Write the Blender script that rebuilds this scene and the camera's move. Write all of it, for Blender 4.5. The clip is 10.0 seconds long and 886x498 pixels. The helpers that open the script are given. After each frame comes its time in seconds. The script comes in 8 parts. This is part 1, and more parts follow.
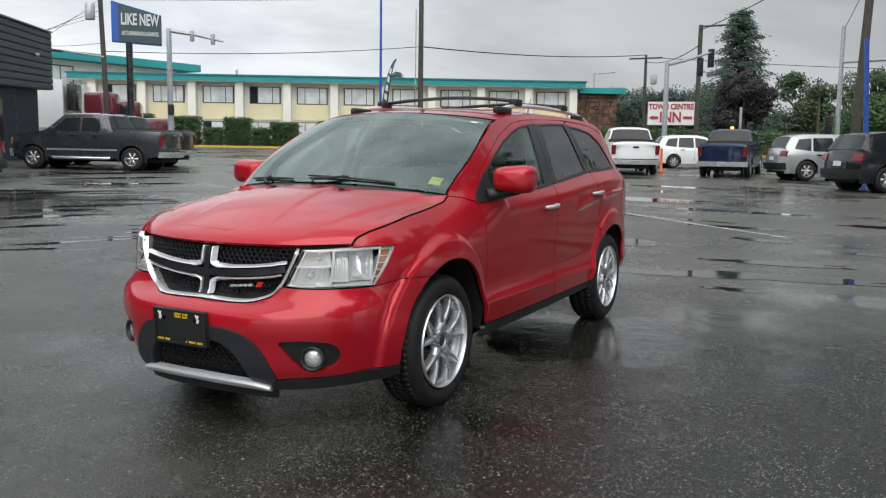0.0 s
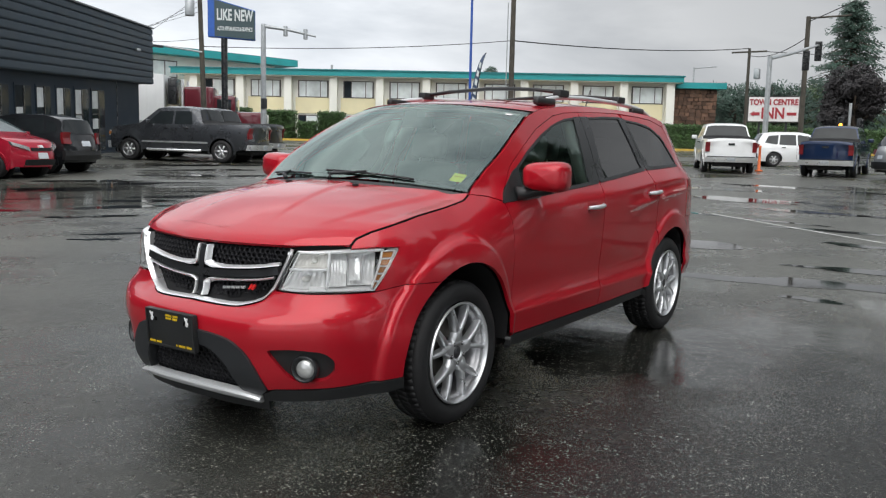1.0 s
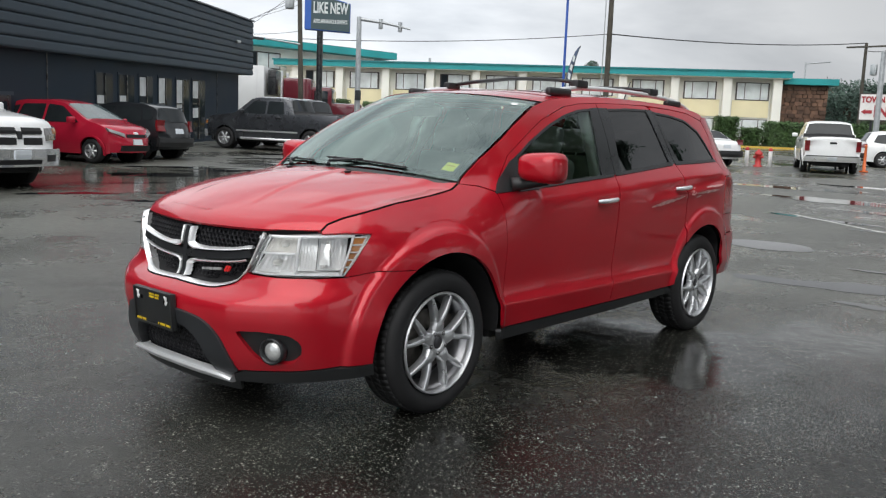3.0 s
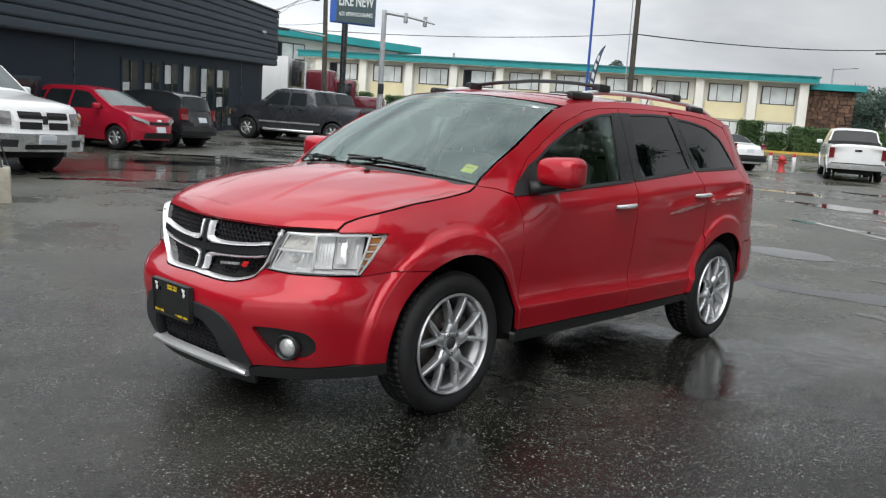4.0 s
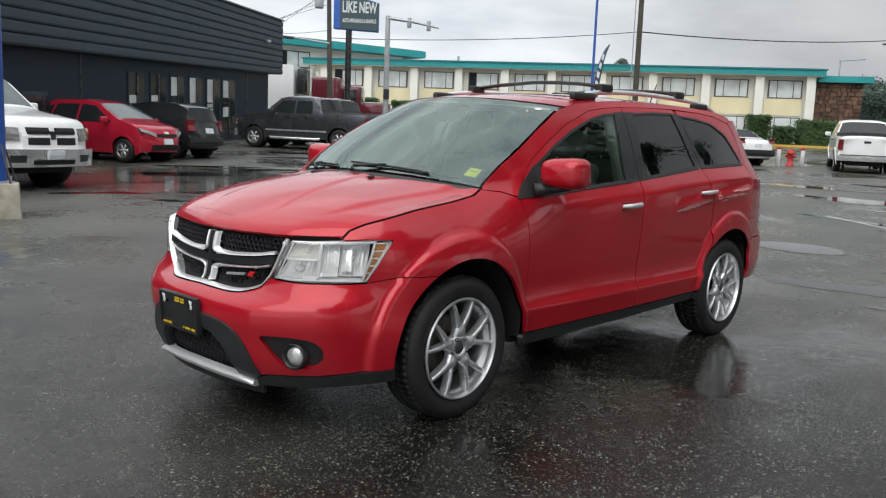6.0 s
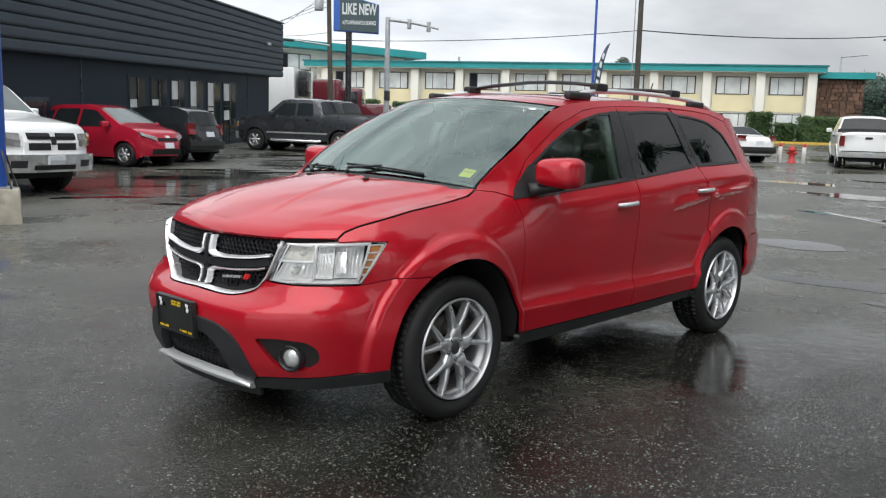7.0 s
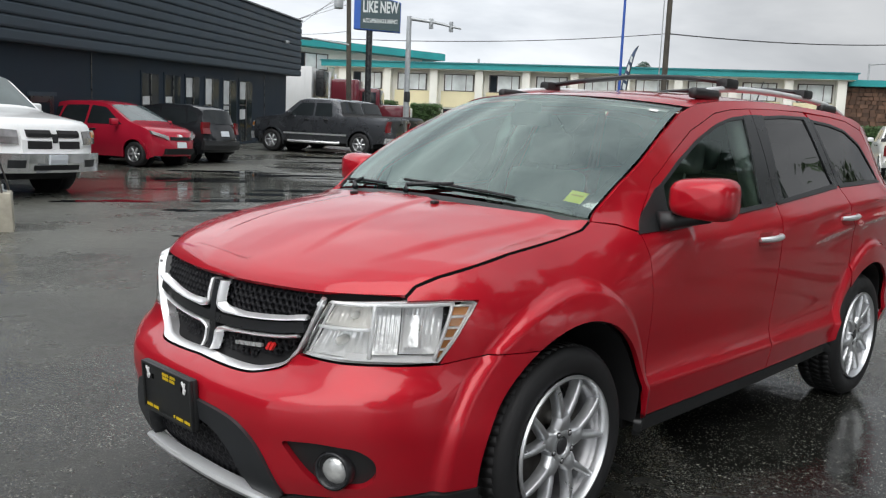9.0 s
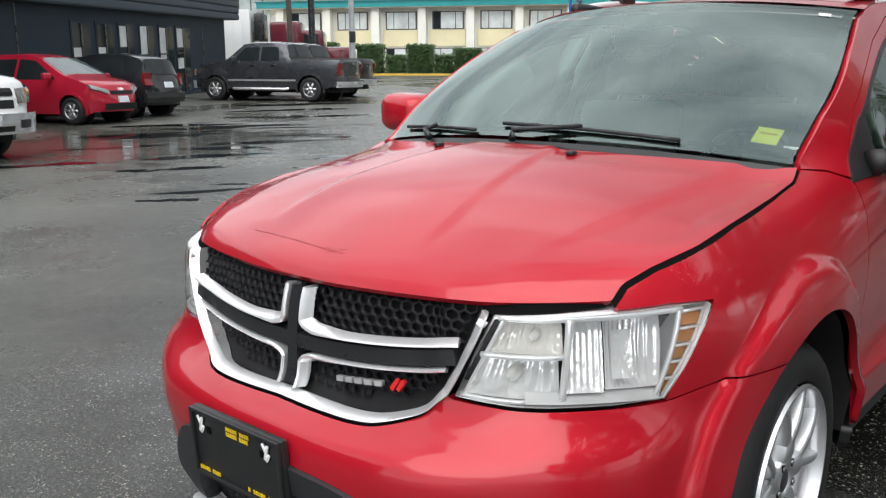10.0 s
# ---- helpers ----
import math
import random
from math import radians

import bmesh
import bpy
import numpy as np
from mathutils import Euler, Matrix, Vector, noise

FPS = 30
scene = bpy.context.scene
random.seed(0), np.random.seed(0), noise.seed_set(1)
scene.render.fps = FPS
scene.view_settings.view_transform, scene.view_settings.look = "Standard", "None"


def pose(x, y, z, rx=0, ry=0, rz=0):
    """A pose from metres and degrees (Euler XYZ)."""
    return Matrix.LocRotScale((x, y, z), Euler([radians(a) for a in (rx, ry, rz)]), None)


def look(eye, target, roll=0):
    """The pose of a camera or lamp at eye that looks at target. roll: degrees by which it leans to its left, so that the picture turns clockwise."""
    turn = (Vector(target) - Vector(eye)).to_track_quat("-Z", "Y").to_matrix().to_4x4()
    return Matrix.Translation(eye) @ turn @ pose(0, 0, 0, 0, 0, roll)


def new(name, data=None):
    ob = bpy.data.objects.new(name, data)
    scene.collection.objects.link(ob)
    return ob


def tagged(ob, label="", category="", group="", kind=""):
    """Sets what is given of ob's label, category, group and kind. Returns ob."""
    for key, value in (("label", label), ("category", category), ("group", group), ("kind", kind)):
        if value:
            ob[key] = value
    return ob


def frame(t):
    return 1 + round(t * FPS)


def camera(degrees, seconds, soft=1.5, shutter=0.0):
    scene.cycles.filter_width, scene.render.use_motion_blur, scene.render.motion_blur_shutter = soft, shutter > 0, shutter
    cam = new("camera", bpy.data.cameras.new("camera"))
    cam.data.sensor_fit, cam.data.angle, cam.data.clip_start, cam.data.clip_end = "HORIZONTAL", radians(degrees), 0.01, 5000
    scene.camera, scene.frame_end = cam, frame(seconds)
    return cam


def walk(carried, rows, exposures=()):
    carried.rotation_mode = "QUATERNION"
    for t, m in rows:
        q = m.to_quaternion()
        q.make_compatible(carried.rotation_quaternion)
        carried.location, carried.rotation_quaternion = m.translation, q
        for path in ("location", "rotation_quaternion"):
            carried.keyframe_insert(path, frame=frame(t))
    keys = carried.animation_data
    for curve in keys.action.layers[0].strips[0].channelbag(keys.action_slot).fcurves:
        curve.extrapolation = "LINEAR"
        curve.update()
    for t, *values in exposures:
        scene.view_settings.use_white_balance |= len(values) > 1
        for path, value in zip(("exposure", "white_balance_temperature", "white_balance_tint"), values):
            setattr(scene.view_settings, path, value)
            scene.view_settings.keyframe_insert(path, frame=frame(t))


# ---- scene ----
cam = camera(55.2, 10.0, soft=1.25)
PATH = [
    (0, (-4.015, -3.036, 1.395), (-2.267, -2.092, 1.164), 0.8),
    (0.5, (-3.717, -3.105, 1.406), (-1.986, -2.134, 1.163), 1.1),
    (1, (-3.468, -3.174, 1.395), (-1.837, -2.043, 1.149), 1.3),
    (1.5, (-3.23, -3.275, 1.405), (-1.633, -2.096, 1.161), 1.6),
    (2, (-3.09, -3.469, 1.415), (-1.605, -2.152, 1.169), 3.1),
    (2.5, (-3.076, -3.572, 1.409), (-1.581, -2.268, 1.156), 3.3),
    (2.7, (-3.084, -3.59, 1.381), (-1.593, -2.283, 1.116), 2.0),
    (4, (-3.096, -3.62, 1.419), (-1.639, -2.279, 1.138), 3.9),
    (4.5, (-3.095, -3.621, 1.427), (-1.644, -2.274, 1.148), 3.7),
    (5, (-3.079, -3.626, 1.428), (-1.63, -2.275, 1.154), 3.5),
    (5.5, (-3.077, -3.624, 1.425), (-1.632, -2.269, 1.151), 2.9),
    (7, (-3.057, -3.67, 1.429), (-1.621, -2.305, 1.156), 1.6),
    (7.5, (-2.88, -3.674, 1.428), (-1.458, -2.296, 1.148), 2.7),
    (8, (-2.707, -3.475, 1.448), (-1.295, -2.082, 1.191), 4.9),
    (8.5, (-2.523, -3.057, 1.452), (-1.105, -1.671, 1.193), 4.4),
    (9, (-2.381, -2.568, 1.434), (-0.965, -1.182, 1.166), 2.5),
    (9.5, (-2.235, -2.051, 1.399), (-0.747, -0.749, 1.093), 0.1),
    (10, (-2.105, -1.521, 1.386), (-0.619, -0.245, 0.985), -0.2),
]
walk(cam, [(t, look(eye, target, roll)) for t, eye, target, roll in PATH],
     [(0.0, 0.19), (1.0, 0.22), (2.0, 0.25), (2.7, 0.27), (4.0, 0.28), (4.5, 0.2), (5.5, 0.14), (7.0, 0.33), (7.5, 0.22), (8.5, 0.22), (9.0, 0.27), (9.5, 0.36), (10.0, 0.50)])

# ---- world and sun: bright overcast after rain ----
world = bpy.data.worlds.new("overcast")
scene.world = world
world.use_nodes = True
wn, wl = world.node_tree.nodes, world.node_tree.links
wn.clear()
w_out = wn.new("ShaderNodeOutputWorld")
w_bg = wn.new("ShaderNodeBackground")
w_sky = wn.new("ShaderNodeTexSky")
w_sky.sky_type = "NISHITA"
w_sky.sun_disc = False
w_sky.sun_elevation, w_sky.sun_rotation = radians(53), radians(239)
w_hsv = wn.new("ShaderNodeHueSaturation")
w_hsv.inputs["Saturation"].default_value = 0.12
w_hsv.inputs["Value"].default_value = 0.05
w_co = wn.new("ShaderNodeTexCoord")
w_map = wn.new("ShaderNodeMapping")
w_map.inputs["Scale"].default_value = (1.0, 1.0, 3.2)
w_n1 = wn.new("ShaderNodeTexNoise")
w_n1.inputs["Scale"].default_value = 2.1
w_n1.inputs["Detail"].default_value = 7.0
w_n1.inputs["Roughness"].default_value = 0.52
w_n1.inputs["Distortion"].default_value = 0.35
w_ramp = wn.new("ShaderNodeValToRGB")
w_ramp.color_ramp.elements[0].position, w_ramp.color_ramp.elements[0].color = 0.34, (0.455, 0.488, 0.530, 1)
w_ramp.color_ramp.elements[1].position, w_ramp.color_ramp.elements[1].color = 0.66, (0.955, 0.982, 1.012, 1)
w_add = wn.new("ShaderNodeMixRGB")
w_add.blend_type = "ADD"
w_add.inputs[0].default_value = 0.2
wl.new(w_co.outputs["Generated"], w_map.inputs["Vector"])
wl.new(w_map.outputs["Vector"], w_n1.inputs["Vector"])
wl.new(w_n1.outputs["Fac"], w_ramp.inputs["Fac"])
wl.new(w_sky.outputs["Color"], w_hsv.inputs["Color"])
wl.new(w_ramp.outputs["Color"], w_add.inputs[1])
wl.new(w_hsv.outputs["Color"], w_add.inputs[2])
# the cloud bank hangs darker towards the east
w_dot = wn.new("ShaderNodeVectorMath")
w_dot.operation = "DOT_PRODUCT"
w_dot.inputs[1].default_value = (0.958, 0.02, 0.287)
w_bank = wn.new("ShaderNodeMapRange")
w_bank.interpolation_type = "SMOOTHSTEP"
for k, x in zip(("From Min", "From Max", "To Min", "To Max"), (0.74, 0.985, 1.14, 0.46)):
    w_bank.inputs[k].default_value = x
w_mul = wn.new("ShaderNodeVectorMath")
w_mul.operation = "SCALE"
wl.new(w_co.outputs["Generated"], w_dot.inputs[0])
wl.new(w_dot.outputs["Value"], w_bank.inputs["Value"])
wl.new(w_add.outputs["Color"], w_mul.inputs[0])
wl.new(w_bank.outputs["Result"], w_mul.inputs["Scale"])
wl.new(w_mul.outputs["Vector"], w_bg.inputs["Color"])
w_bg.inputs["Strength"].default_value = 1.04
wl.new(w_bg.outputs["Background"], w_out.inputs["Surface"])

sun_data = bpy.data.lights.new("sun", "SUN")
sun_data.energy, sun_data.angle, sun_data.color = 1.8, radians(75), (1.0, 0.98, 0.95)
sun = new("sun", sun_data)
sun.matrix_world = look((-18, -11, 28), (0, 0, 0))
# ---- materials ----
from mathutils import geometry

MATS = {}


def mat(name, color, rough=0.5, metal=0.0, vary=0.12, scale=6.0, bump=0.0, bscale=80.0, coat=0.0, spec=0.5, rvary=0.1, emit=0.0, pieces=0.0, fleck=0.0):
    """A surface with grain at two scales: broad tone changes, fine relief."""
    if name in MATS:
        return MATS[name]
    m = bpy.data.materials.new(name)
    m.use_nodes = True
    n, l = m.node_tree.nodes, m.node_tree.links
    b = n["Principled BSDF"]
    co = n.new("ShaderNodeTexCoord")
    big, fine = n.new("ShaderNodeTexNoise"), n.new("ShaderNodeTexNoise")
    big.inputs["Scale"].default_value, big.inputs["Detail"].default_value = scale, 5.0
    fine.inputs["Scale"].default_value, fine.inputs["Detail"].default_value = bscale, 3.0
    l.new(co.outputs["Object"], big.inputs["Vector"])
    l.new(co.outputs["Object"], fine.inputs["Vector"])
    hsv = n.new("ShaderNodeHueSaturation")
    hsv.inputs["Color"].default_value = (*color, 1)
    rng = n.new("ShaderNodeMapRange")
    rng.inputs["From Min"].default_value, rng.inputs["From Max"].default_value = 0.3, 0.7
    rng.inputs["To Min"].default_value, rng.inputs["To Max"].default_value = 1 - vary, 1 + vary
    l.new(big.outputs["Fac"], rng.inputs["Value"])
    value = rng.outputs["Result"]
    if fleck:
        f2 = n.new("ShaderNodeMapRange")
        f2.inputs["From Min"].default_value, f2.inputs["From Max"].default_value = 0.3, 0.7
        f2.inputs["To Min"].default_value, f2.inputs["To Max"].default_value = 1 - fleck, 1 + fleck
        l.new(fine.outputs["Fac"], f2.inputs["Value"])
        mul = n.new("ShaderNodeMath")
        mul.operation = "MULTIPLY"
        l.new(value, mul.inputs[0])
        l.new(f2.outputs["Result"], mul.inputs[1])
        value = mul.outputs["Value"]
    if pieces:
        info = n.new("ShaderNodeObjectInfo")
        p2 = n.new("ShaderNodeMapRange")
        p2.inputs["To Min"].default_value, p2.inputs["To Max"].default_value = 1 - pieces, 1 + pieces
        l.new(info.outputs["Random"], p2.inputs["Value"])
        mul = n.new("ShaderNodeMath")
        mul.operation = "MULTIPLY"
        l.new(value, mul.inputs[0])
        l.new(p2.outputs["Result"], mul.inputs[1])
        value = mul.outputs["Value"]
    l.new(value, hsv.inputs["Value"])
    l.new(hsv.outputs["Color"], b.inputs["Base Color"])
    r2 = n.new("ShaderNodeMapRange")
    r2.inputs["From Min"].default_value, r2.inputs["From Max"].default_value = 0.3, 0.7
    r2.inputs["To Min"].default_value, r2.inputs["To Max"].default_value = max(rough * (1 - rvary), 0.0), min(rough * (1 + rvary), 1.0)
    l.new(big.outputs["Fac"], r2.inputs["Value"])
    l.new(r2.outputs["Result"], b.inputs["Roughness"])
    b.inputs["Metallic"].default_value = metal
    b.inputs["Specular IOR Level"].default_value = spec
    b.inputs["Coat Weight"].default_value = coat
    b.inputs["Coat Roughness"].default_value = 0.03
    if bump:
        bn = n.new("ShaderNodeBump")
        bn.inputs["Strength"].default_value = bump
        bn.inputs["Distance"].default_value = 0.01
        l.new(fine.outputs["Fac"], bn.inputs["Height"])
        l.new(bn.outputs["Normal"], b.inputs["Normal"])
    if emit:
        b.inputs["Emission Color"].default_value = (*color, 1)
        b.inputs["Emission Strength"].default_value = emit
    MATS[name] = m
    return m


def glass(name, tint, gloss=1.0, ior=1.6, cast=(1.0, 1.0, 1.0)):
    """Thin tinted pane: clear straight through, gloss by Fresnel."""
    m = bpy.data.materials.new(name)
    m.use_nodes = True
    n, l = m.node_tree.nodes, m.node_tree.links
    n.clear()
    out, mix = n.new("ShaderNodeOutputMaterial"), n.new("ShaderNodeMixShader")
    tr, gl, fr = n.new("ShaderNodeBsdfTransparent"), n.new("ShaderNodeBsdfGlossy"), n.new("ShaderNodeFresnel")
    tr.inputs["Color"].default_value = (*tint, 1)
    gl.inputs["Roughness"].default_value = 0.015
    gl.inputs["Color"].default_value = (gloss * cast[0], gloss * cast[1], gloss * cast[2], 1)
    fr.inputs["IOR"].default_value = ior
    l.new(fr.outputs["Fac"], mix.inputs[0])
    l.new(tr.outputs["BSDF"], mix.inputs[1])
    l.new(gl.outputs["BSDF"], mix.inputs[2])
    l.new(mix.outputs["Shader"], out.inputs["Surface"])
    MATS[name] = m
    return m


def paint(name, color, metal=0.25, rough=0.38):
    """Clear-coated car paint with fine flake and beads of rain in the coat."""
    m = mat(name, color, rough, metal, vary=0.04, scale=3.0, coat=1.0, fleck=0.06, bscale=900.0, spec=0.12)
    n, l = m.node_tree.nodes, m.node_tree.links
    co = n.new("ShaderNodeTexCoord")
    vor = n.new("ShaderNodeTexVoronoi")
    vor.inputs["Scale"].default_value = 95.0
    spots, patch = n.new("ShaderNodeMapRange"), n.new("ShaderNodeTexNoise")
    spots.inputs["From Min"].default_value, spots.inputs["From Max"].default_value = 0.16, 0.30
    spots.inputs["To Min"].default_value, spots.inputs["To Max"].default_value = 1.0, 0.0
    patch.inputs["Scale"].default_value = 7.0
    keep = n.new("ShaderNodeMapRange")
    keep.inputs["From Min"].default_value, keep.inputs["From Max"].default_value = 0.52, 0.62
    mul, bn = n.new("ShaderNodeMath"), n.new("ShaderNodeBump")
    mul.operation = "MULTIPLY"
    bn.inputs["Strength"].default_value, bn.inputs["Distance"].default_value = 0.16, 0.002
    l.new(co.outputs["Object"], vor.inputs["Vector"])
    l.new(co.outputs["Object"], patch.inputs["Vector"])
    l.new(vor.outputs["Distance"], spots.inputs["Value"])
    l.new(patch.outputs["Fac"], keep.inputs["Value"])
    l.new(spots.outputs["Result"], mul.inputs[0])
    l.new(keep.outputs["Result"], mul.inputs[1])
    l.new(mul.outputs["Value"], bn.inputs["Height"])
    l.new(bn.outputs["Normal"], n["Principled BSDF"].inputs["Coat Normal"])
    return m


M_RED = paint("red_paint", (0.46, 0.008, 0.020), 0.25, 0.42)
M_RED.node_tree.nodes["Principled BSDF"].inputs["Coat Roughness"].default_value = 0.07
M_BLACK = mat("black_plastic", (0.018, 0.019, 0.02), 0.42, vary=0.15, bump=0.08, bscale=400)
M_SATIN = mat("satin_black", (0.02, 0.021, 0.023), 0.28, vary=0.1)
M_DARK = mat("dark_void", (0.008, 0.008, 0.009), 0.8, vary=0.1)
# near-black without gloss: shade in gaps and hollows put into the colour
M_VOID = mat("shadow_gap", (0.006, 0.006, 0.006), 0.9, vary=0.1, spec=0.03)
M_MESH = mat("mesh_black", (0.008, 0.008, 0.010), 0.45, vary=0.1, spec=0.2)
M_BRIGHT = mat("satin_chrome", (0.93, 0.94, 0.95), 0.3, 0.66, vary=0.03)
M_GREYTRIM = mat("grey_trim", (0.024, 0.026, 0.029), 0.45, vary=0.12, bump=0.06, bscale=300)
M_CHROME = mat("chrome", (0.95, 0.96, 0.97), 0.30, 0.82, vary=0.03)
M_LAMP = mat("lamp_reflector", (0.95, 0.96, 0.97), 0.25, 0.08, vary=0.05)
M_SILVER = mat("silver_trim", (0.80, 0.81, 0.82), 0.36, 0.45, vary=0.06)
M_ALLOY = mat("alloy", (0.62, 0.63, 0.645), 0.30, 0.80, vary=0.06)
# the same alloy darkened: shade deep inside the wheels put into colour
M_ALLOYSHADE = mat("alloy_shaded", (0.34, 0.34, 0.35), 0.35, 0.85, vary=0.15)
M_TYRE = mat("tyre_rubber", (0.011, 0.011, 0.012), 0.62, vary=0.25, scale=14, bump=0.12, bscale=220)
M_IRON = mat("brake_iron", (0.12, 0.11, 0.10), 0.45, 0.8, vary=0.3, scale=20)
M_LENS = glass("clear_lens", (0.97, 0.98, 0.98), 0.8)
M_WSCREEN = glass("windscreen_glass", (0.74, 0.90, 0.84), 1.0, ior=2.6, cast=(0.84, 1.0, 0.95))
M_SIDEGLASS = glass("side_glass", (0.70, 0.82, 0.77), ior=1.7, cast=(0.88, 1.0, 0.96))
M_PRIVACY = glass("privacy_glass", (0.055, 0.06, 0.062))
M_AMBER = mat("amber_reflector", (0.50, 0.21, 0.06), 0.25, vary=0.15, coat=0.6)
M_REFLECTOR = mat("lamp_chrome", (0.97, 0.98, 0.99), 0.10, 0.45, vary=0.03, bump=0.40, bscale=34)
M_WARMCHROME = mat("warm_chrome", (0.92, 0.90, 0.86), 0.12, 0.45, bump=0.40, bscale=30)
M_REDLENS = mat("red_lens", (0.17, 0.007, 0.010), 0.3, vary=0.15, coat=0.3)
M_TAIL = mat("tail_lens", (0.40, 0.010, 0.014), 0.2, vary=0.1, coat=0.8)
M_YELLOW = mat("yellow_label", (0.98, 0.86, 0.12), 0.6, vary=0.05)
M_GOLD = mat("yellow_print", (0.75, 0.52, 0.02), 0.5, vary=0.05)
M_WHITE = mat("white_plastic", (0.8, 0.8, 0.8), 0.4, vary=0.05)
M_CLOTH = mat("charcoal_cloth", (0.30, 0.31, 0.30), 0.85, vary=0.2)
M_LINER = mat("pale_headliner", (0.80, 0.80, 0.77), 0.85, vary=0.06)
M_BULB = mat("bulb_glass", (0.75, 0.75, 0.72), 0.1, vary=0.05, coat=1.0)


# ---- mesh helpers ----
def link(name, bm, material, parent=None, label="", smooth=True):
    me = bpy.data.meshes.new(name)
    if smooth:
        for f in bm.faces:
            f.smooth = True
    bm.to_mesh(me)
    bm.free()
    me.materials.append(material)
    ob = new(name, me)
    if parent is not None:
        ob.parent = parent
    if label:
        tagged(ob, label)
    return ob


def part(name, bm, material, parent, label="", smooth=True):
    return link(name, bm, material, parent, label, smooth)


def thing(name, label, category, group="", kind="", m=None):
    ob = new(name)
    ob.empty_display_size = 0.2
    if m is not None:
        ob.matrix_world = m
    return tagged(ob, label, category, group, kind)


def box(bm, c, s, bevel=0.0, rot=None, seg=2):
    made = bmesh.ops.create_cube(bm, size=1.0)["verts"]
    bmesh.ops.scale(bm, vec=s, verts=made)
    if bevel:
        es = list({e for v in made for e in v.link_edges})
        made = list({v for f in bmesh.ops.bevel(bm, geom=es, offset=bevel, segments=seg, profile=0.6, affect="EDGES")["faces"] for v in f.verts} | {v for v in made if v.is_valid})
    if rot is not None:
        bmesh.ops.transform(bm, matrix=rot, verts=made)
    bmesh.ops.translate(bm, vec=c, verts=made)
    return made


def sharp_by_angle(bm, deg=35):
    bm.normal_update()
    for e in bm.edges:
        if len(e.link_faces) == 2 and e.calc_face_angle(0) > radians(deg):
            e.smooth = False


def boxed(name, c, s, material, parent, bevel=0.01, label="", rot=None):
    bm = bmesh.new()
    box(bm, c, s, bevel, rot)
    sharp_by_angle(bm, 50)
    return part(name, bm, material, parent, label)


def grid(bm, fn, nu, nv, flip=False):
    """A sheet of quads from fn(i/nu, j/nv)."""
    vs = [[bm.verts.new(fn(i / nu, j / nv)) for i in range(nu + 1)] for j in range(nv + 1)]
    for j in range(nv):
        for i in range(nu):
            q = [vs[j][i], vs[j][i + 1], vs[j + 1][i + 1], vs[j + 1][i]]
            bm.faces.new(q[::-1] if flip else q)
    return vs


def lathe(bm, profile, n=48, axis="y", centre=(0, 0, 0), turn=1.0, start=0.0, closed=True):
    """Turns (radius, along) pairs round an axis."""
    rings = []
    cnt = n if closed else n + 1
    for k in range(cnt):
        a = start + 2 * math.pi * turn * k / n
        ca, sa = math.cos(a), math.sin(a)
        ring = []
        for r, h in profile:
            p = {"y": (r * ca, h, r * sa), "z": (r * ca, r * sa, h), "x": (h, r * ca, r * sa)}[axis]
            ring.append(bm.verts.new(Vector(p) + Vector(centre)))
        rings.append(ring)
    for k in range(n):
        a, b = rings[k], rings[(k + 1) % cnt] if closed else rings[k + 1]
        for i in range(len(profile) - 1):
            bm.faces.new((a[i], a[i + 1], b[i + 1], b[i]))
    bmesh.ops.recalc_face_normals(bm, faces=bm.faces)


def tube(bm, pts, r, n=8, cap=True):
    """A round bar along points; r: one radius or one for each point."""
    pts = [Vector(p) for p in pts]
    rs = r if isinstance(r, (list, tuple)) else [r] * len(pts)
    rings = []
    for i, p in enumerate(pts):
        d = (pts[min(i + 1, len(pts) - 1)] - pts[max(i - 1, 0)]).normalized()
        a = d.orthogonal().normalized() if abs(d.z) > 0.95 else d.cross(Vector((0, 0, 1))).normalized()
        b = d.cross(a)
        rings.append([bm.verts.new(p + (a * math.cos(2 * math.pi * k / n) + b * math.sin(2 * math.pi * k / n)) * rs[i]) for k in range(n)])
    for u, v in zip(rings, rings[1:]):
        for k in range(n):
            bm.faces.new((u[k], u[(k + 1) % n], v[(k + 1) % n], v[k]))
    if cap:
        bm.faces.new(rings[0][::-1])
        bm.faces.new(rings[-1])


def tubed(name, pts, r, material, parent, n=8, label=""):
    bm = bmesh.new()
    tube(bm, pts, r, n)
    sharp_by_angle(bm, 60)
    return part(name, bm, material, parent, label)


def prism(bm, outline, depth, place):
    """Extrudes a 2D outline; place(u, v, w) gives the point in space."""
    lo = [bm.verts.new(place(u, v, 0)) for u, v in outline]
    hi = [bm.verts.new(place(u, v, depth)) for u, v in outline]
    bm.faces.new(lo[::-1])
    bm.faces.new(hi)
    for i in range(len(lo)):
        j = (i + 1) % len(lo)
        bm.faces.new((lo[i], lo[j], hi[j], hi[i]))
    bmesh.ops.recalc_face_normals(bm, faces=bm.faces)


def inside(p, poly):
    x, y = p
    hit = False
    for (a, b), (c, d) in zip(poly, poly[1:] + poly[:1]):
        if (b > y) != (d > y) and x < (c - a) * (y - b) / (d - b) + a:
            hit = not hit
    return hit


def dense(poly, step, closed=True):
    out = []
    for (a, b), (c, d) in zip(poly, poly[1:] + poly[:1] if closed else poly[1:]):
        n = max(1, int(math.ceil(math.hypot(c - a, d - b) / step)))
        out += [(a + (c - a) * k / n, b + (d - b) * k / n) for k in range(n)]
    if not closed:
        out.append(poly[-1])
    return out


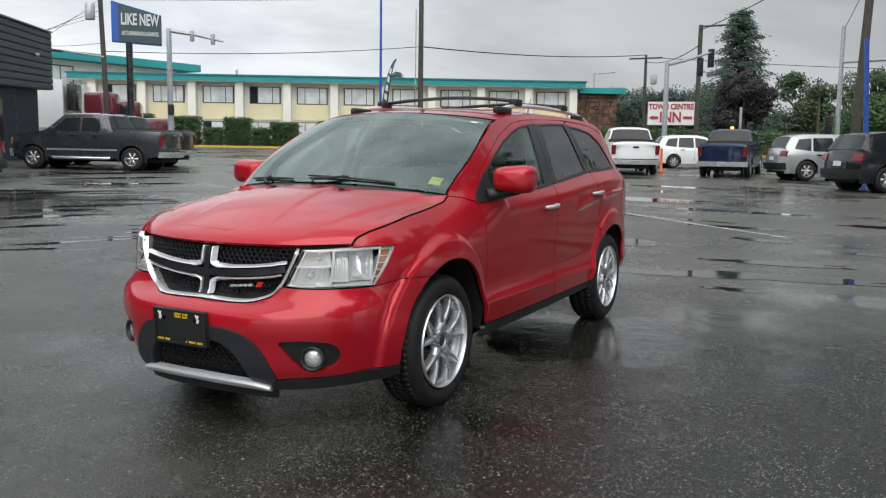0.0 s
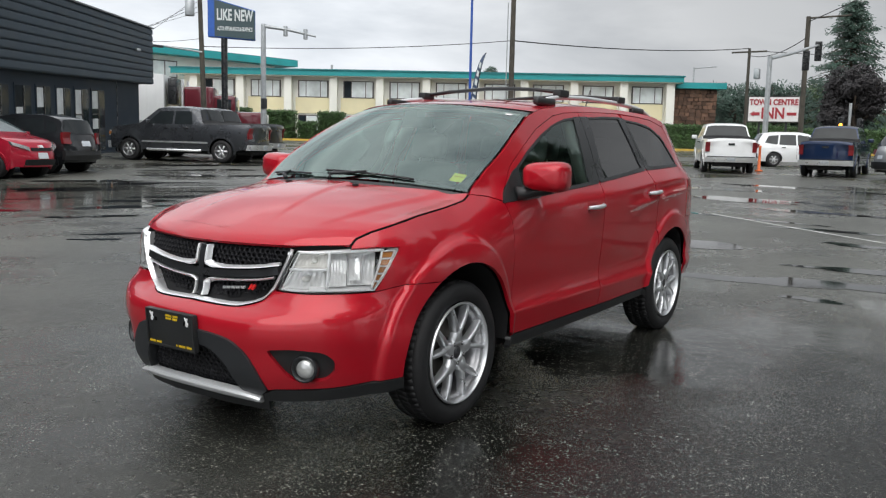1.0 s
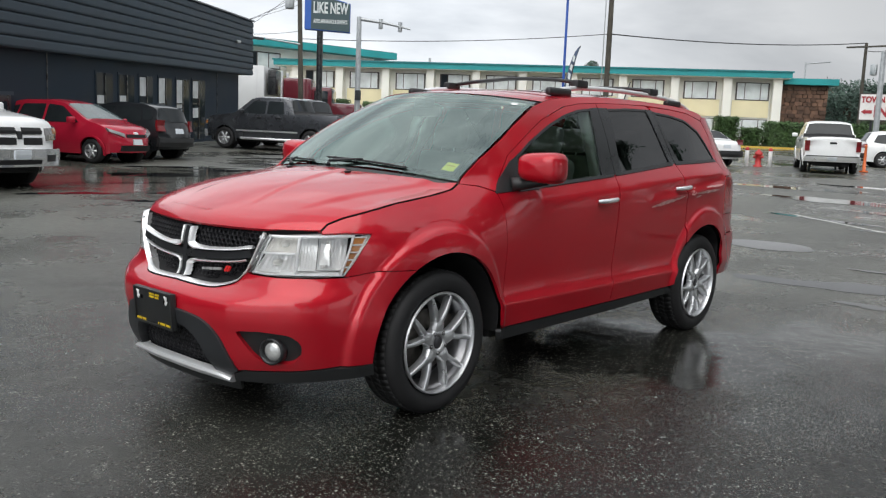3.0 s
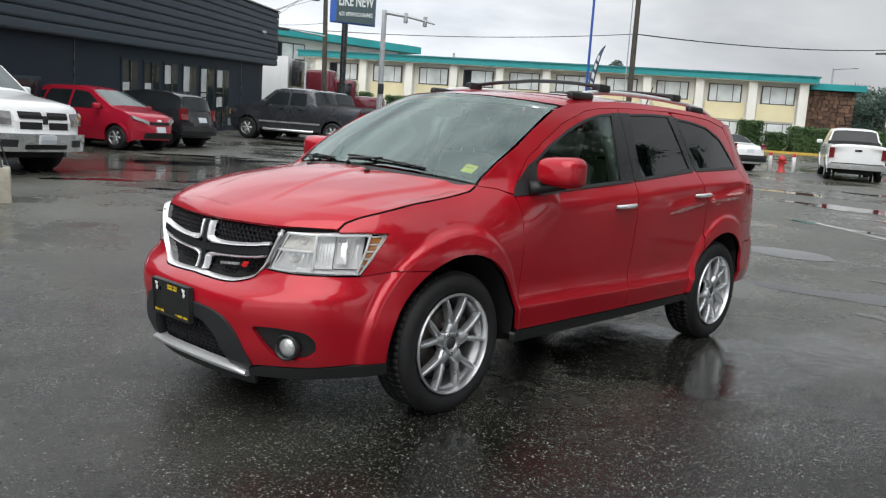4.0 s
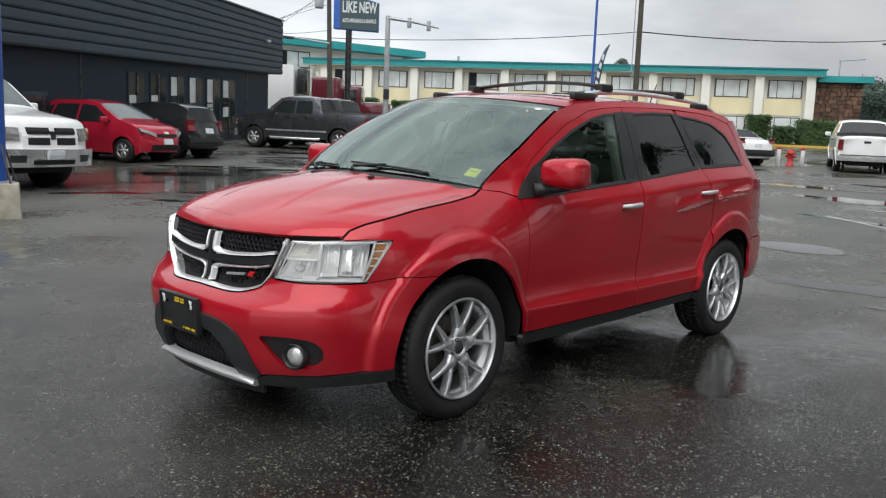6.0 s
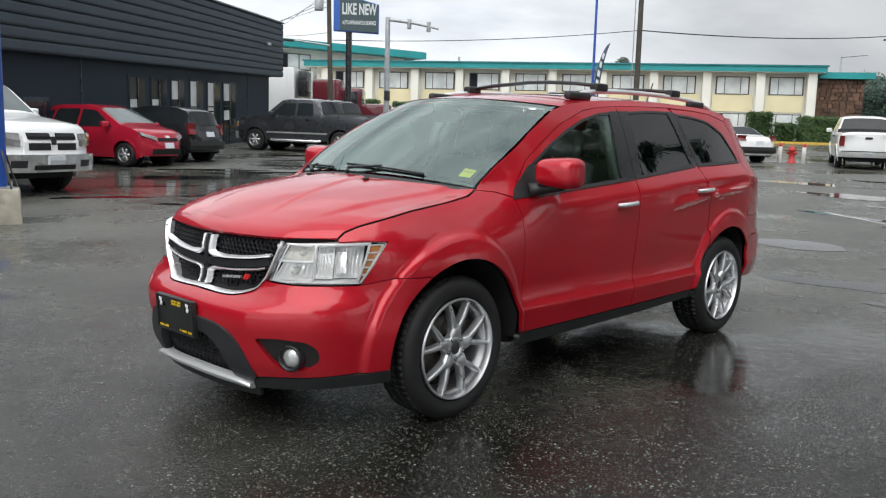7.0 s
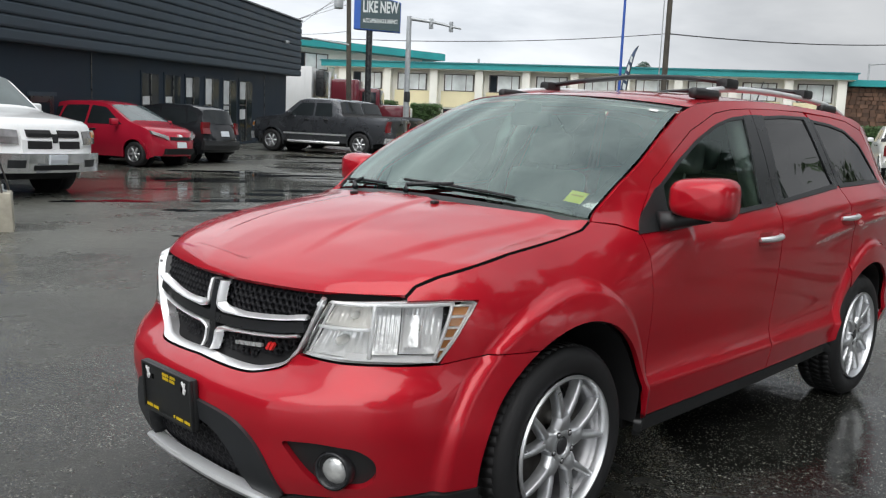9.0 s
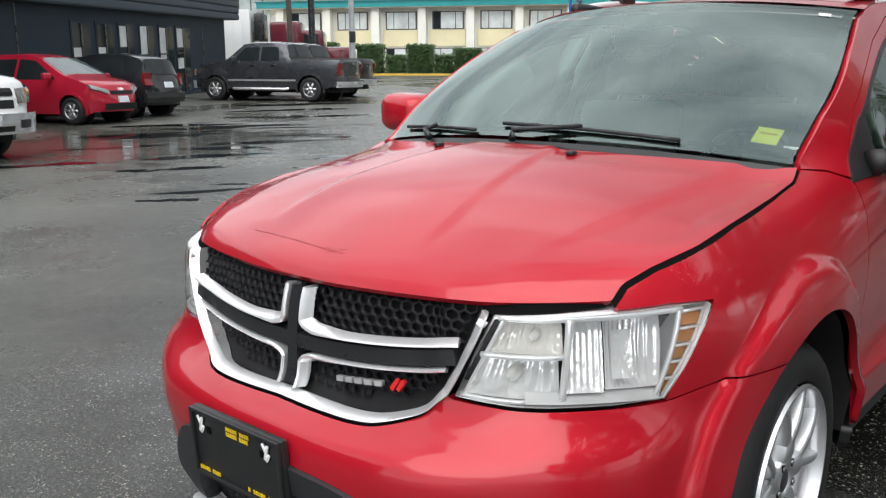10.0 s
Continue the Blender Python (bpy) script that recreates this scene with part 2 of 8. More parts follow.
def shrink(poly, d):
    """Moves an outline inwards (d > 0) by d."""
    area = sum(a * e - c * b for (a, b), (c, e) in zip(poly, poly[1:] + poly[:1]))
    s = 1 if area > 0 else -1
    out = []
    for i, (x, y) in enumerate(poly):
        (a, b), (c, e) = poly[i - 1], poly[(i + 1) % len(poly)]
        u, v = Vector((x - a, y - b)), Vector((c - x, e - y))
        if u.length < 1e-9 or v.length < 1e-9:
            out.append((x, y))
            continue
        u.normalize()
        v.normalize()
        n1, n2 = Vector((-u.y, u.x)) * s, Vector((-v.y, v.x)) * s
        n = n1 + n2
        k = d / max(0.5, n.length / 2) if n.length > 1e-6 else d
        n = n.normalized() if n.length > 1e-6 else n1
        out.append((x + n.x * k, y + n.y * k))
    return out


def rounded(poly, r, n=4):
    """Rounds an outline's corners."""
    out = []
    for i, p in enumerate(poly):
        p, a, b = Vector(p), Vector(poly[i - 1]), Vector(poly[(i + 1) % len(poly)])
        u, v = a - p, b - p
        k = min(r, u.length * 0.45, v.length * 0.45)
        s, e = p + u.normalized() * k, p + v.normalized() * k
        for j in range(n + 1):
            t = j / n
            q = s * (1 - t) ** 2 + p * 2 * t * (1 - t) + e * t * t
            out.append((q.x, q.y))
    return out


def trimmed(bm, outline, fn, step=0.05, gap=0.0, holes=(), depth=0.0, facing=None, lines=()):
    """A curved sheet fn(u, v) cut to an outline, with holes, edges turned in by depth. facing(p): the outward side."""
    loop = shrink(dense(outline, step), gap) if gap else dense(outline, step)
    cuts = [dense(list(h), step) for h in holes]
    loops = [loop] + cuts
    us, vs = [p[0] for p in loop], [p[1] for p in loop]
    pts = [p for lp in loops for p in lp]
    edges, k = [], 0
    for lp in loops:
        edges += [(k + i, k + (i + 1) % len(lp)) for i in range(len(lp))]
        k += len(lp)
    border = np.array(pts)
    free = []
    # feature lines: their points lie in the mesh, so creases stay crisp
    for line in lines:
        last = None
        for p in dense(list(line), step * 0.8, False):
            if inside(p, loop) and not any(inside(p, h) for h in cuts) and np.min(np.hypot(border[:, 0] - p[0], border[:, 1] - p[1])) > step * 0.3:
                pts.append(p)
                if last is not None:
                    edges.append((last, len(pts) - 1))
                last = len(pts) - 1
            else:
                last = None
    border = np.array(pts)
    nu, nv = int((max(us) - min(us)) / step) + 1, int((max(vs) - min(vs)) / step) + 1
    for i in range(nu):
        for j in range(nv):
            p = (min(us) + (i + 0.5 + 0.25 * (j % 2)) * step, min(vs) + (j + 0.5) * step)
            if inside(p, loop) and not any(inside(p, h) for h in cuts) and np.min(np.hypot(border[:, 0] - p[0], border[:, 1] - p[1])) > step * 0.55:
                free.append(p)
    res = geometry.delaunay_2d_cdt([Vector(p) for p in pts + free], edges, [], 0, 1e-6)
    flat, tris = res[0], res[2]
    made = {}
    facing = facing or (lambda p: p - Vector((min(max(p.x, 0.5), 2.9), 0, p.z)))
    faces = []
    for t in tris:
        c = sum((flat[i] for i in t), Vector((0, 0))) / len(t)
        wind = geometry.area_tri(*[flat[i] for i in t[:3]])
        if wind < 2e-7:
            continue
        if (flat[t[1]] - flat[t[0]]).cross(flat[t[2]] - flat[t[0]]) < 0:
            t = t[::-1]
        if not inside(c, loop) or any(inside(c, h) for h in cuts):
            continue
        for i in t:
            if i not in made:
                made[i] = bm.verts.new(fn(flat[i].x, flat[i].y))
        try:
            faces.append(bm.faces.new([made[i] for i in t]))
        except ValueError:
            pass
    out = 0.0
    for f in faces:
        f.normal_update()
        out += f.normal.dot(facing(f.calc_center_median())) * f.calc_area()
    if out < 0:
        for f in faces:
            f.normal_flip()
    own = set(made.values())
    if depth:
        for v in own:
            v.normal_update()
        rim = [e for e in {e for f in faces for e in f.edges} if len(e.link_faces) == 1]
        low = {}
        for e in rim:
            for v in e.verts:
                if v not in low:
                    low[v] = bm.verts.new(v.co - v.normal * depth)
        for e in rim:
            a, b = e.verts
            lp = [l for l in e.link_loops][0]
            if lp.vert == a:
                a, b = b, a
            bm.faces.new((a, b, low[b], low[a]))
            e.smooth = False
    return faces
# ---- ground ----
def ease(a, b, x):
    t = min(max((x - a) / (b - a), 0.0), 1.0)
    return t * t * (3 - 2 * t)


def rise(x, y):
    """The lot climbs gently away from the car."""
    s = 0.75 * x + 0.66 * y - 1.0
    return 0.012 * (s + math.sqrt(s * s + 9.0)) - 0.04


def rise0(x, y):
    """As rise(), but level round the car."""
    return rise(x, y) * ease(2.6, 5.0, math.hypot((x - 1.0) * 0.75, y + 0.5))


def asphalt():
    """Wet, worn asphalt: pale grit in dark binder, damp sheen that comes and goes."""
    m = bpy.data.materials.new("wet_asphalt")
    m.use_nodes = True
    n, l = m.node_tree.nodes, m.node_tree.links
    b = n["Principled BSDF"]
    co = n.new("ShaderNodeTexCoord")
    shift = n.new("ShaderNodeMapping")
    shift.inputs["Location"].default_value = (11.3, 4.7, 0.0)
    l.new(co.outputs["Object"], shift.inputs["Vector"])

    def noise_(scale, detail=4.0, rough=0.55):
        t = n.new("ShaderNodeTexNoise")
        t.inputs["Scale"].default_value, t.inputs["Detail"].default_value, t.inputs["Roughness"].default_value = scale, detail, rough
        l.new(shift.outputs["Vector"], t.inputs["Vector"])
        return t.outputs["Fac"]

    def ranged(v, a, b_, c, d):
        t = n.new("ShaderNodeMapRange")
        for k, x in zip(("From Min", "From Max", "To Min", "To Max"), (a, b_, c, d)):
            t.inputs[k].default_value = x
        l.new(v, t.inputs["Value"])
        return t.outputs["Result"]

    def maths(op, a, b_):
        t = n.new("ShaderNodeMath")
        t.operation = op
        for k, x in enumerate((a, b_)):
            if isinstance(x, float):
                t.inputs[k].default_value = x
            else:
                l.new(x, t.inputs[k])
        return t.outputs["Value"]

    vor = n.new("ShaderNodeTexVoronoi")
    vor.inputs["Scale"].default_value = 128.0
    vor.inputs["Randomness"].default_value = 1.0
    warp = n.new("ShaderNodeVectorMath")
    warp.operation = "ADD"
    bend = n.new("ShaderNodeTexNoise")
    bend.inputs["Scale"].default_value = 120.0
    size = n.new("ShaderNodeVectorMath")
    size.operation = "SCALE"
    size.inputs["Scale"].default_value = 0.022
    l.new(co.outputs["Object"], bend.inputs["Vector"])
    l.new(bend.outputs["Color"], size.inputs[0])
    l.new(co.outputs["Object"], warp.inputs[0])
    l.new(size.outputs["Vector"], warp.inputs[1])
    l.new(warp.outputs["Vector"], vor.inputs["Vector"])
    sep = n.new("ShaderNodeSeparateColor")
    l.new(vor.outputs["Color"], sep.inputs["Color"])
    stones = maths("MULTIPLY", ranged(sep.outputs["Red"], 0.74, 0.84, 0.0, 1.0), ranged(vor.outputs["Distance"], 0.26, 0.42, 1.0, 0.0))
    stones = maths("MULTIPLY", maths("MULTIPLY", stones, ranged(sep.outputs["Green"], 0.0, 1.0, 0.05, 1.0)), ranged(noise_(3.2, 5.0), 0.36, 0.62, 0.40, 1.35))
    # scattered larger chippings
    chip = n.new("ShaderNodeTexVoronoi")
    chip.inputs["Scale"].default_value = 46.0
    l.new(warp.outputs["Vector"], chip.inputs["Vector"])
    sep2 = n.new("ShaderNodeSeparateColor")
    l.new(chip.outputs["Color"], sep2.inputs["Color"])
    chips = maths("MULTIPLY", maths("MULTIPLY", ranged(sep2.outputs["Red"], 0.68, 0.72, 0.0, 1.0), ranged(chip.outputs["Distance"], 0.16, 0.26, 1.0, 0.0)), ranged(sep2.outputs["Green"], 0.0, 1.0, 0.15, 1.0))
    worn = noise_(0.55, 6.0)
    tone = maths("MULTIPLY", ranged(worn, 0.3, 0.7, 0.72, 1.35), ranged(noise_(75.0, 3.0, 0.65), 0.32, 0.68, 0.40, 1.60))
    # glare painted paler before the nose and rearwards, dark car reflection along the side
    where = n.new("ShaderNodeSeparateXYZ")
    l.new(co.outputs["Object"], where.inputs["Vector"])
    line = maths("ADD", maths("MULTIPLY", where.outputs["X"], -0.62), maths("MULTIPLY", where.outputs["Y"], 0.55))
    line = maths("ADD", line, maths("MULTIPLY", noise_(0.8, 4.0), 1.6))
    glare = maths("MAXIMUM", ranged(line, 0.7, 3.6, 0.0, 1.0), ranged(maths("ADD", where.outputs["X"], maths("MULTIPLY", noise_(0.7, 4.0), 2.4)), 3.6, 6.6, 0.0, 0.9))
    stones = maths("ADD", stones, maths("MULTIPLY", chips, ranged(glare, 0.0, 1.0, 0.80, 0.45)))
    base = maths("MULTIPLY", tone, ranged(glare, 0.0, 1.0, 0.012, 0.090))
    val = maths("ADD", base, maths("MULTIPLY", stones, ranged(glare, 0.0, 1.0, 0.50, 0.34)))
    comb = n.new("ShaderNodeCombineColor")
    l.new(val, comb.inputs["Red"])
    l.new(maths("MULTIPLY", val, 1.01), comb.inputs["Green"])
    l.new(maths("MULTIPLY", val, 0.88), comb.inputs["Blue"])
    l.new(comb.outputs["Color"], b.inputs["Base Color"])
    # the water film: smooth in broad patches, broken by grit elsewhere
    film = ranged(noise_(0.32, 5.0, 0.6), 0.47, 0.63, 0.0, 1.0)
    # the lowest spot, by the rear wheel, holds more water
    off = n.new("ShaderNodeVectorMath")
    off.operation = "DISTANCE"
    off.inputs[1].default_value = (3.3, -1.7, 0.0)
    l.new(co.outputs["Object"], off.inputs[0])
    film = maths("MAXIMUM", film, ranged(maths("ADD", off.outputs["Value"], maths("MULTIPLY", noise_(1.6, 4.0), 1.4)), 1.1, 2.1, 1.0, 0.0))
    sill = n.new("ShaderNodeVectorMath")
    sill.operation = "DISTANCE"
    sill.inputs[1].default_value = (2.1, -1.0, 0.0)
    l.new(co.outputs["Object"], sill.inputs[0])
    film = maths("MAXIMUM", film, ranged(maths("ADD", sill.outputs["Value"], maths("MULTIPLY", noise_(1.9, 5.0), 1.2)), 1.35, 1.95, 0.96, 0.0))
    low2 = n.new("ShaderNodeVectorMath")
    low2.operation = "DISTANCE"
    low2.inputs[1].default_value = (6.2, 12.2, 0.2)
    l.new(co.outputs["Object"], low2.inputs[0])
    film = maths("MAXIMUM", film, ranged(maths("ADD", low2.outputs["Value"], maths("MULTIPLY", noise_(0.7, 5.0), 5.0)), 5.0, 6.6, 1.0, 0.0))
    dry = maths("MULTIPLY", glare, maths("SUBTRACT", 1.0, film))
    rough = maths("ADD", ranged(film, 0.0, 1.0, 0.27, 0.06), maths("MULTIPLY", ranged(noise_(9.0, 3.0), 0.3, 0.7, -1.0, 1.0), 0.05))
    l.new(maths("ADD", rough, maths("MULTIPLY", dry, 0.10)), b.inputs["Roughness"])
    b.inputs["Specular IOR Level"].default_value = 0.44
    grit = maths("ADD", maths("MULTIPLY", vor.outputs["Distance"], -0.6), noise_(150.0, 2.0))
    bn = n.new("ShaderNodeBump")
    bn.inputs["Distance"].default_value = 0.003
    l.new(ranged(film, 0.0, 1.0, 0.85, 0.06), bn.inputs["Strength"])
    l.new(grit, bn.inputs["Height"])
    bn2 = n.new("ShaderNodeBump")
    bn2.inputs["Distance"].default_value, bn2.inputs["Strength"].default_value = 0.03, 0.25
    l.new(noise_(2.2, 3.0), bn2.inputs["Height"])
    l.new(bn2.outputs["Normal"], bn.inputs["Normal"])
    l.new(bn.outputs["Normal"], b.inputs["Normal"])
    return m


M_ASPHALT = asphalt()
N = 140
axis = [(i / N * 2 - 1) for i in range(N + 1)]
axis = [a * 8 + 900 * a ** 7 for a in axis]
bm = bmesh.new()
rows = [[bm.verts.new((x, y, rise0(x, y))) for x in axis] for y in axis]
for j in range(N):
    for i in range(N):
        bm.faces.new((rows[j][i], rows[j][i + 1], rows[j + 1][i + 1], rows[j + 1][i]))
ground = tagged(link("ground", bm, M_ASPHALT), "wet dark asphalt car park with patches of standing water", "ground", kind="structure")

M_WATER = mat("puddle_water", (0.012, 0.013, 0.014), 0.045, vary=0.1, spec=0.5, rvary=0.3)


def puddle(x, y, rx, ry, rz, seed, wobble=0.35):
    """Standing water with a ragged edge, a few millimetres over the asphalt."""
    rng = random.Random(seed)
    ph = [rng.uniform(0, 6.28) for _ in range(6)]
    bm = bmesh.new()
    c, s = math.cos(radians(rz)), math.sin(radians(rz))
    outline = []
    for k in range(72):
        a = 2 * math.pi * k / 72
        r = 1 + wobble * (0.5 * math.sin(2 * a + ph[0]) + 0.3 * math.sin(3 * a + ph[1]) + 0.25 * math.sin(5 * a + ph[2]) + 0.16 * math.sin(9 * a + ph[3]) + 0.10 * math.sin(17 * a + ph[4]))
        r = max(r, 0.25)
        u, v = rx * r * math.cos(a), ry * r * math.sin(a)
        outline.append((x + u * c - v * s, y + u * s + v * c))
    z = max(rise0(p[0], p[1]) for p in [(x, y)]) + 0.004
    gx, gy = (rise0(x + 0.5, y) - rise0(x - 0.5, y)), (rise0(x, y + 0.5) - rise0(x, y - 0.5))
    mid = bm.verts.new((x, y, z))
    ringv = [bm.verts.new((a, b, z + gx * (a - x) + gy * (b - y))) for a, b in outline]
    for i in range(72):
        bm.faces.new((mid, ringv[i], ringv[(i + 1) % 72]))
    return tagged(link("puddle", bm, M_WATER, smooth=False), "shallow rain puddle mirroring the sky on asphalt", "puddle", group="rain puddles", kind="structure")


PUDDLES_BEHIND = [(8.1, 0.55, 0.42, 0.62, 10, 0.1), (6.0, -1.5, 0.28, 1.35, 8, 0.45), (7.2, -1.75, 0.16, 0.9, 12, 0.5), (5.05, -1.55, 0.1, 0.3, 0, 0.4), (12.2, 1.0, 0.16, 1.2, -8, 0.5), (11.3, -0.6, 0.2, 0.8, 5, 0.5), (14.5, 0.2, 0.3, 1.2, 0, 0.5), (16.5, 2.4, 0.5, 1.6, 0, 0.5), (9.6, -1.2, 0.15, 0.5, 0, 0.4), (19.5, 4.2, 0.4, 2.2, 10, 0.5), (22.0, 2.2, 0.5, 1.8, 0, 0.5), (9.0, -3.6, 0.25, 0.9, 10, 0.5), (13.0, -3.2, 0.3, 1.1, 0, 0.5)]
PUDDLES_BESIDE = [(3.3, 6.75, 0.42, 0.10, -32, 0.5), (4.1, 6.35, 0.35, 0.08, -30, 0.5), (5.3, 9.7, 0.9, 0.2, -28, 0.5), (4.4, 8.6, 0.5, 0.12, -32, 0.5), (7.4, 10.6, 1.0, 0.2, -30, 0.5), (6.6, 13.4, 1.4, 0.4, -30, 0.45), (8.9, 13.9, 1.2, 0.32, -25, 0.5), (11.8, 15.2, 1.6, 0.35, -30, 0.5), (13.4, 17.3, 1.4, 0.4, -30, 0.5), (8.3, 15.2, 1.3, 0.28, -30, 0.5), (15.0, 19.4, 1.8, 0.5, -32, 0.5), (-1.3, 5.4, 0.25, 0.1, -20, 0.5), (3.0, 10.6, 0.5, 0.12, -28, 0.5)]
spots = random.Random(41)
for k in range(30):
    u, v = spots.uniform(7.5, 19.0), spots.uniform(-2.6, 3.4)
    PUDDLES_BESIDE.append((-2.0 + 0.57 * u + 0.82 * v, -1.5 + 0.82 * u - 0.57 * v, spots.uniform(0.15, 0.20 + 0.05 * u), spots.uniform(0.03, 0.05 + 0.008 * u), -34 + spots.uniform(-14, 14), 0.55))
for k, (x, y, rx, ry, rz, wb) in enumerate(PUDDLES_BEHIND + PUDDLES_BESIDE):
    puddle(x, y, rx, ry, rz, 100 + k, wb)
M_STALL = mat("worn_stall_paint", (0.45, 0.45, 0.43), 0.5, vary=0.3, scale=4.0)
for x0, y0, x1, y1, w in ((12.6, 1.8, 11.4, 0.2, 0.09), (11.4, 0.2, 10.2, -1.5, 0.09), (27.5, 12.5, 31.5, 9.0, 0.25), (38.0, 30.0, 44.5, 34.5, 0.35)):
    bm = bmesh.new()
    d = Vector((x1 - x0, y1 - y0, 0)).normalized()
    nn = Vector((-d.y, d.x, 0)) * w / 2
    grid(bm, lambda u, v: (lambda p: Vector((p.x, p.y, rise0(p.x, p.y) + 0.006)))(Vector((x0, y0, 0)).lerp(Vector((x1, y1, 0)), u) + nn * (2 * v - 1)), 12, 1)
    tagged(link("painted_line", bm, M_STALL, smooth=False), "worn pale painted line on the asphalt", "road marking", kind="structure")
# ---- buildings ----
M_CHAR = mat("charcoal_siding", (0.046, 0.062, 0.078), 0.55, vary=0.12, scale=0.7, bump=0.05, bscale=40, spec=0.2)
M_CHARWALL = mat("charcoal_wall", (0.017, 0.028, 0.042), 0.6, vary=0.15, scale=0.8, bump=0.1, bscale=30, spec=0.2)
M_TRIMPALE = mat("pale_blind", (0.55, 0.57, 0.57), 0.6, vary=0.2, scale=2.5)
M_PANE = mat("dark_pane", (0.02, 0.026, 0.032), 0.06, vary=0.2, scale=1.5, spec=0.05)
M_PANEPALE = mat("curtained_pane", (0.66, 0.70, 0.70), 0.12, vary=0.2, scale=1.2, spec=0.5)
M_SIDING = mat("white_siding", (0.82, 0.81, 0.74), 0.6, vary=0.07, scale=0.5, bump=0.05)
M_CREAM = mat("cream_panel", (0.82, 0.74, 0.48), 0.6, vary=0.06, scale=0.6)
M_TEAL = mat("teal_fascia", (0.012, 0.27, 0.28), 0.5, vary=0.12, scale=0.6)
M_ROOFTOP = mat("roof_gravel", (0.22, 0.22, 0.21), 0.9, vary=0.15)
M_STONE = mat("brown_stone", (0.12, 0.068, 0.045), 0.85, vary=0.35, scale=2.0, bump=0.4, bscale=18, pieces=0.4)
M_MORTAR = mat("mortar", (0.08, 0.06, 0.05), 0.95, vary=0.2)
M_WOOD = mat("pole_wood", (0.065, 0.058, 0.046), 0.85, vary=0.3, scale=3.0, bump=0.3, bscale=40)
M_GALV = mat("galvanised", (0.42, 0.44, 0.45), 0.45, 0.6, vary=0.12)
M_BLUE = mat("blue_paint", (0.02, 0.08, 0.36), 0.4, vary=0.1)
M_SIGNBLUE = mat("sign_blue", (0.02, 0.10, 0.42), 0.4, vary=0.08)
M_SIGNFACE = mat("sign_face", (0.040, 0.072, 0.080), 0.4, vary=0.08)
M_LETTER = mat("letter_white", (0.62, 0.66, 0.66), 0.5, vary=0.04)
M_LETTERRED = mat("letter_red", (0.36, 0.025, 0.035), 0.5, vary=0.05)
M_SIGNWHITE = mat("sign_white", (0.78, 0.77, 0.75), 0.5, vary=0.06)
M_CONCRETE = mat("concrete", (0.36, 0.35, 0.33), 0.8, vary=0.2, bump=0.3, bscale=30)
M_BASE = mat("stained_concrete", (0.38, 0.355, 0.29), 0.85, vary=0.35, scale=5.0, bump=0.4, bscale=30)
M_KERBYEL = mat("kerb_yellow", (0.55, 0.37, 0.06), 0.7, vary=0.2)
M_DRYGRASS = mat("dry_grass", (0.24, 0.17, 0.07), 0.95, vary=0.3, scale=1.5, bump=0.6, bscale=25)
M_RUST = mat("hydrant_red", (0.45, 0.03, 0.03), 0.5, vary=0.15)
M_HEDGE = mat("hedge_leaf", (0.040, 0.085, 0.022), 0.65, vary=0.45, scale=3.0)
M_CONIFER = mat("conifer_leaf", (0.040, 0.075, 0.055), 0.7, vary=0.45, scale=0.8)
M_MAPLE = mat("dark_maple_leaf", (0.024, 0.021, 0.022), 0.65, vary=0.4, scale=1.0)
M_LEAF = mat("broad_leaf", (0.05, 0.085, 0.035), 0.65, vary=0.45, scale=0.8)
M_BARK = mat("bark", (0.08, 0.06, 0.045), 0.9, vary=0.3, bump=0.5, bscale=20)
M_WIRE = mat("cable_black", (0.02, 0.02, 0.02), 0.6)
M_BROWN = mat("carport_wall", (0.10, 0.085, 0.075), 0.8, vary=0.15)


def frame_box(name, place, a0, a1, d0, d1, z0, z1, material, parent, label="", bevel=0.0):
    """A box in a building's own directions: along, outwards, up."""
    bm = bmesh.new()
    v = [bm.verts.new(place(a, d, z)) for z in (z0, z1) for a, d in ((a0, d0), (a1, d0), (a1, d1), (a0, d1))]
    for f in ((0, 1, 2, 3), (4, 5, 6, 7), (0, 1, 5, 4), (1, 2, 6, 5), (2, 3, 7, 6), (3, 0, 4, 7)):
        bm.faces.new([v[i] for i in f])
    bmesh.ops.recalc_face_normals(bm, faces=bm.faces)
    if bevel:
        bmesh.ops.bevel(bm, geom=list(bm.edges), offset=bevel, segments=1, affect="EDGES")
    ob = part(name, bm, material, parent, label, smooth=False)
    return ob


# charcoal shop building beside the lot
def shop_at(a, d, z):
    """a along the front, d towards the lot, z over its floor."""
    c = -11.0 + d
    return Vector((0.778 * a + 0.628 * c, 0.628 * a - 0.778 * c, 0.87 + z + 0.0385 * (a - 38.0)))


shop = thing("shop_building", "low charcoal commercial building with ribbed metal siding", "building")
frame_box("wall", shop_at, -8.0, 37.0, -14.0, -0.30, -1.6, 3.4, M_CHARWALL, shop, "smooth charcoal lower wall")
upper = frame_box("upper_wall", shop_at, -8.0, 38.45, -14.5, -0.06, 3.08, 5.74, M_CHAR, shop, "charcoal ribbed metal fascia")
for i in range(9):
    z = 3.10 + i * 0.293
    bm = bmesh.new()
    prof = [(-0.05, 0.0), (0.0, 0.0), (0.015, 0.05), (0.005, 0.225), (-0.03, 0.27), (-0.05, 0.288)]
    grid(bm, lambda u, v: shop_at(-8.0 + 46.5 * u, prof[int(round(v * 5))][0], z + prof[int(round(v * 5))][1]), 24, 5)
    part("siding_board", bm, M_CHAR, upper, smooth=False)
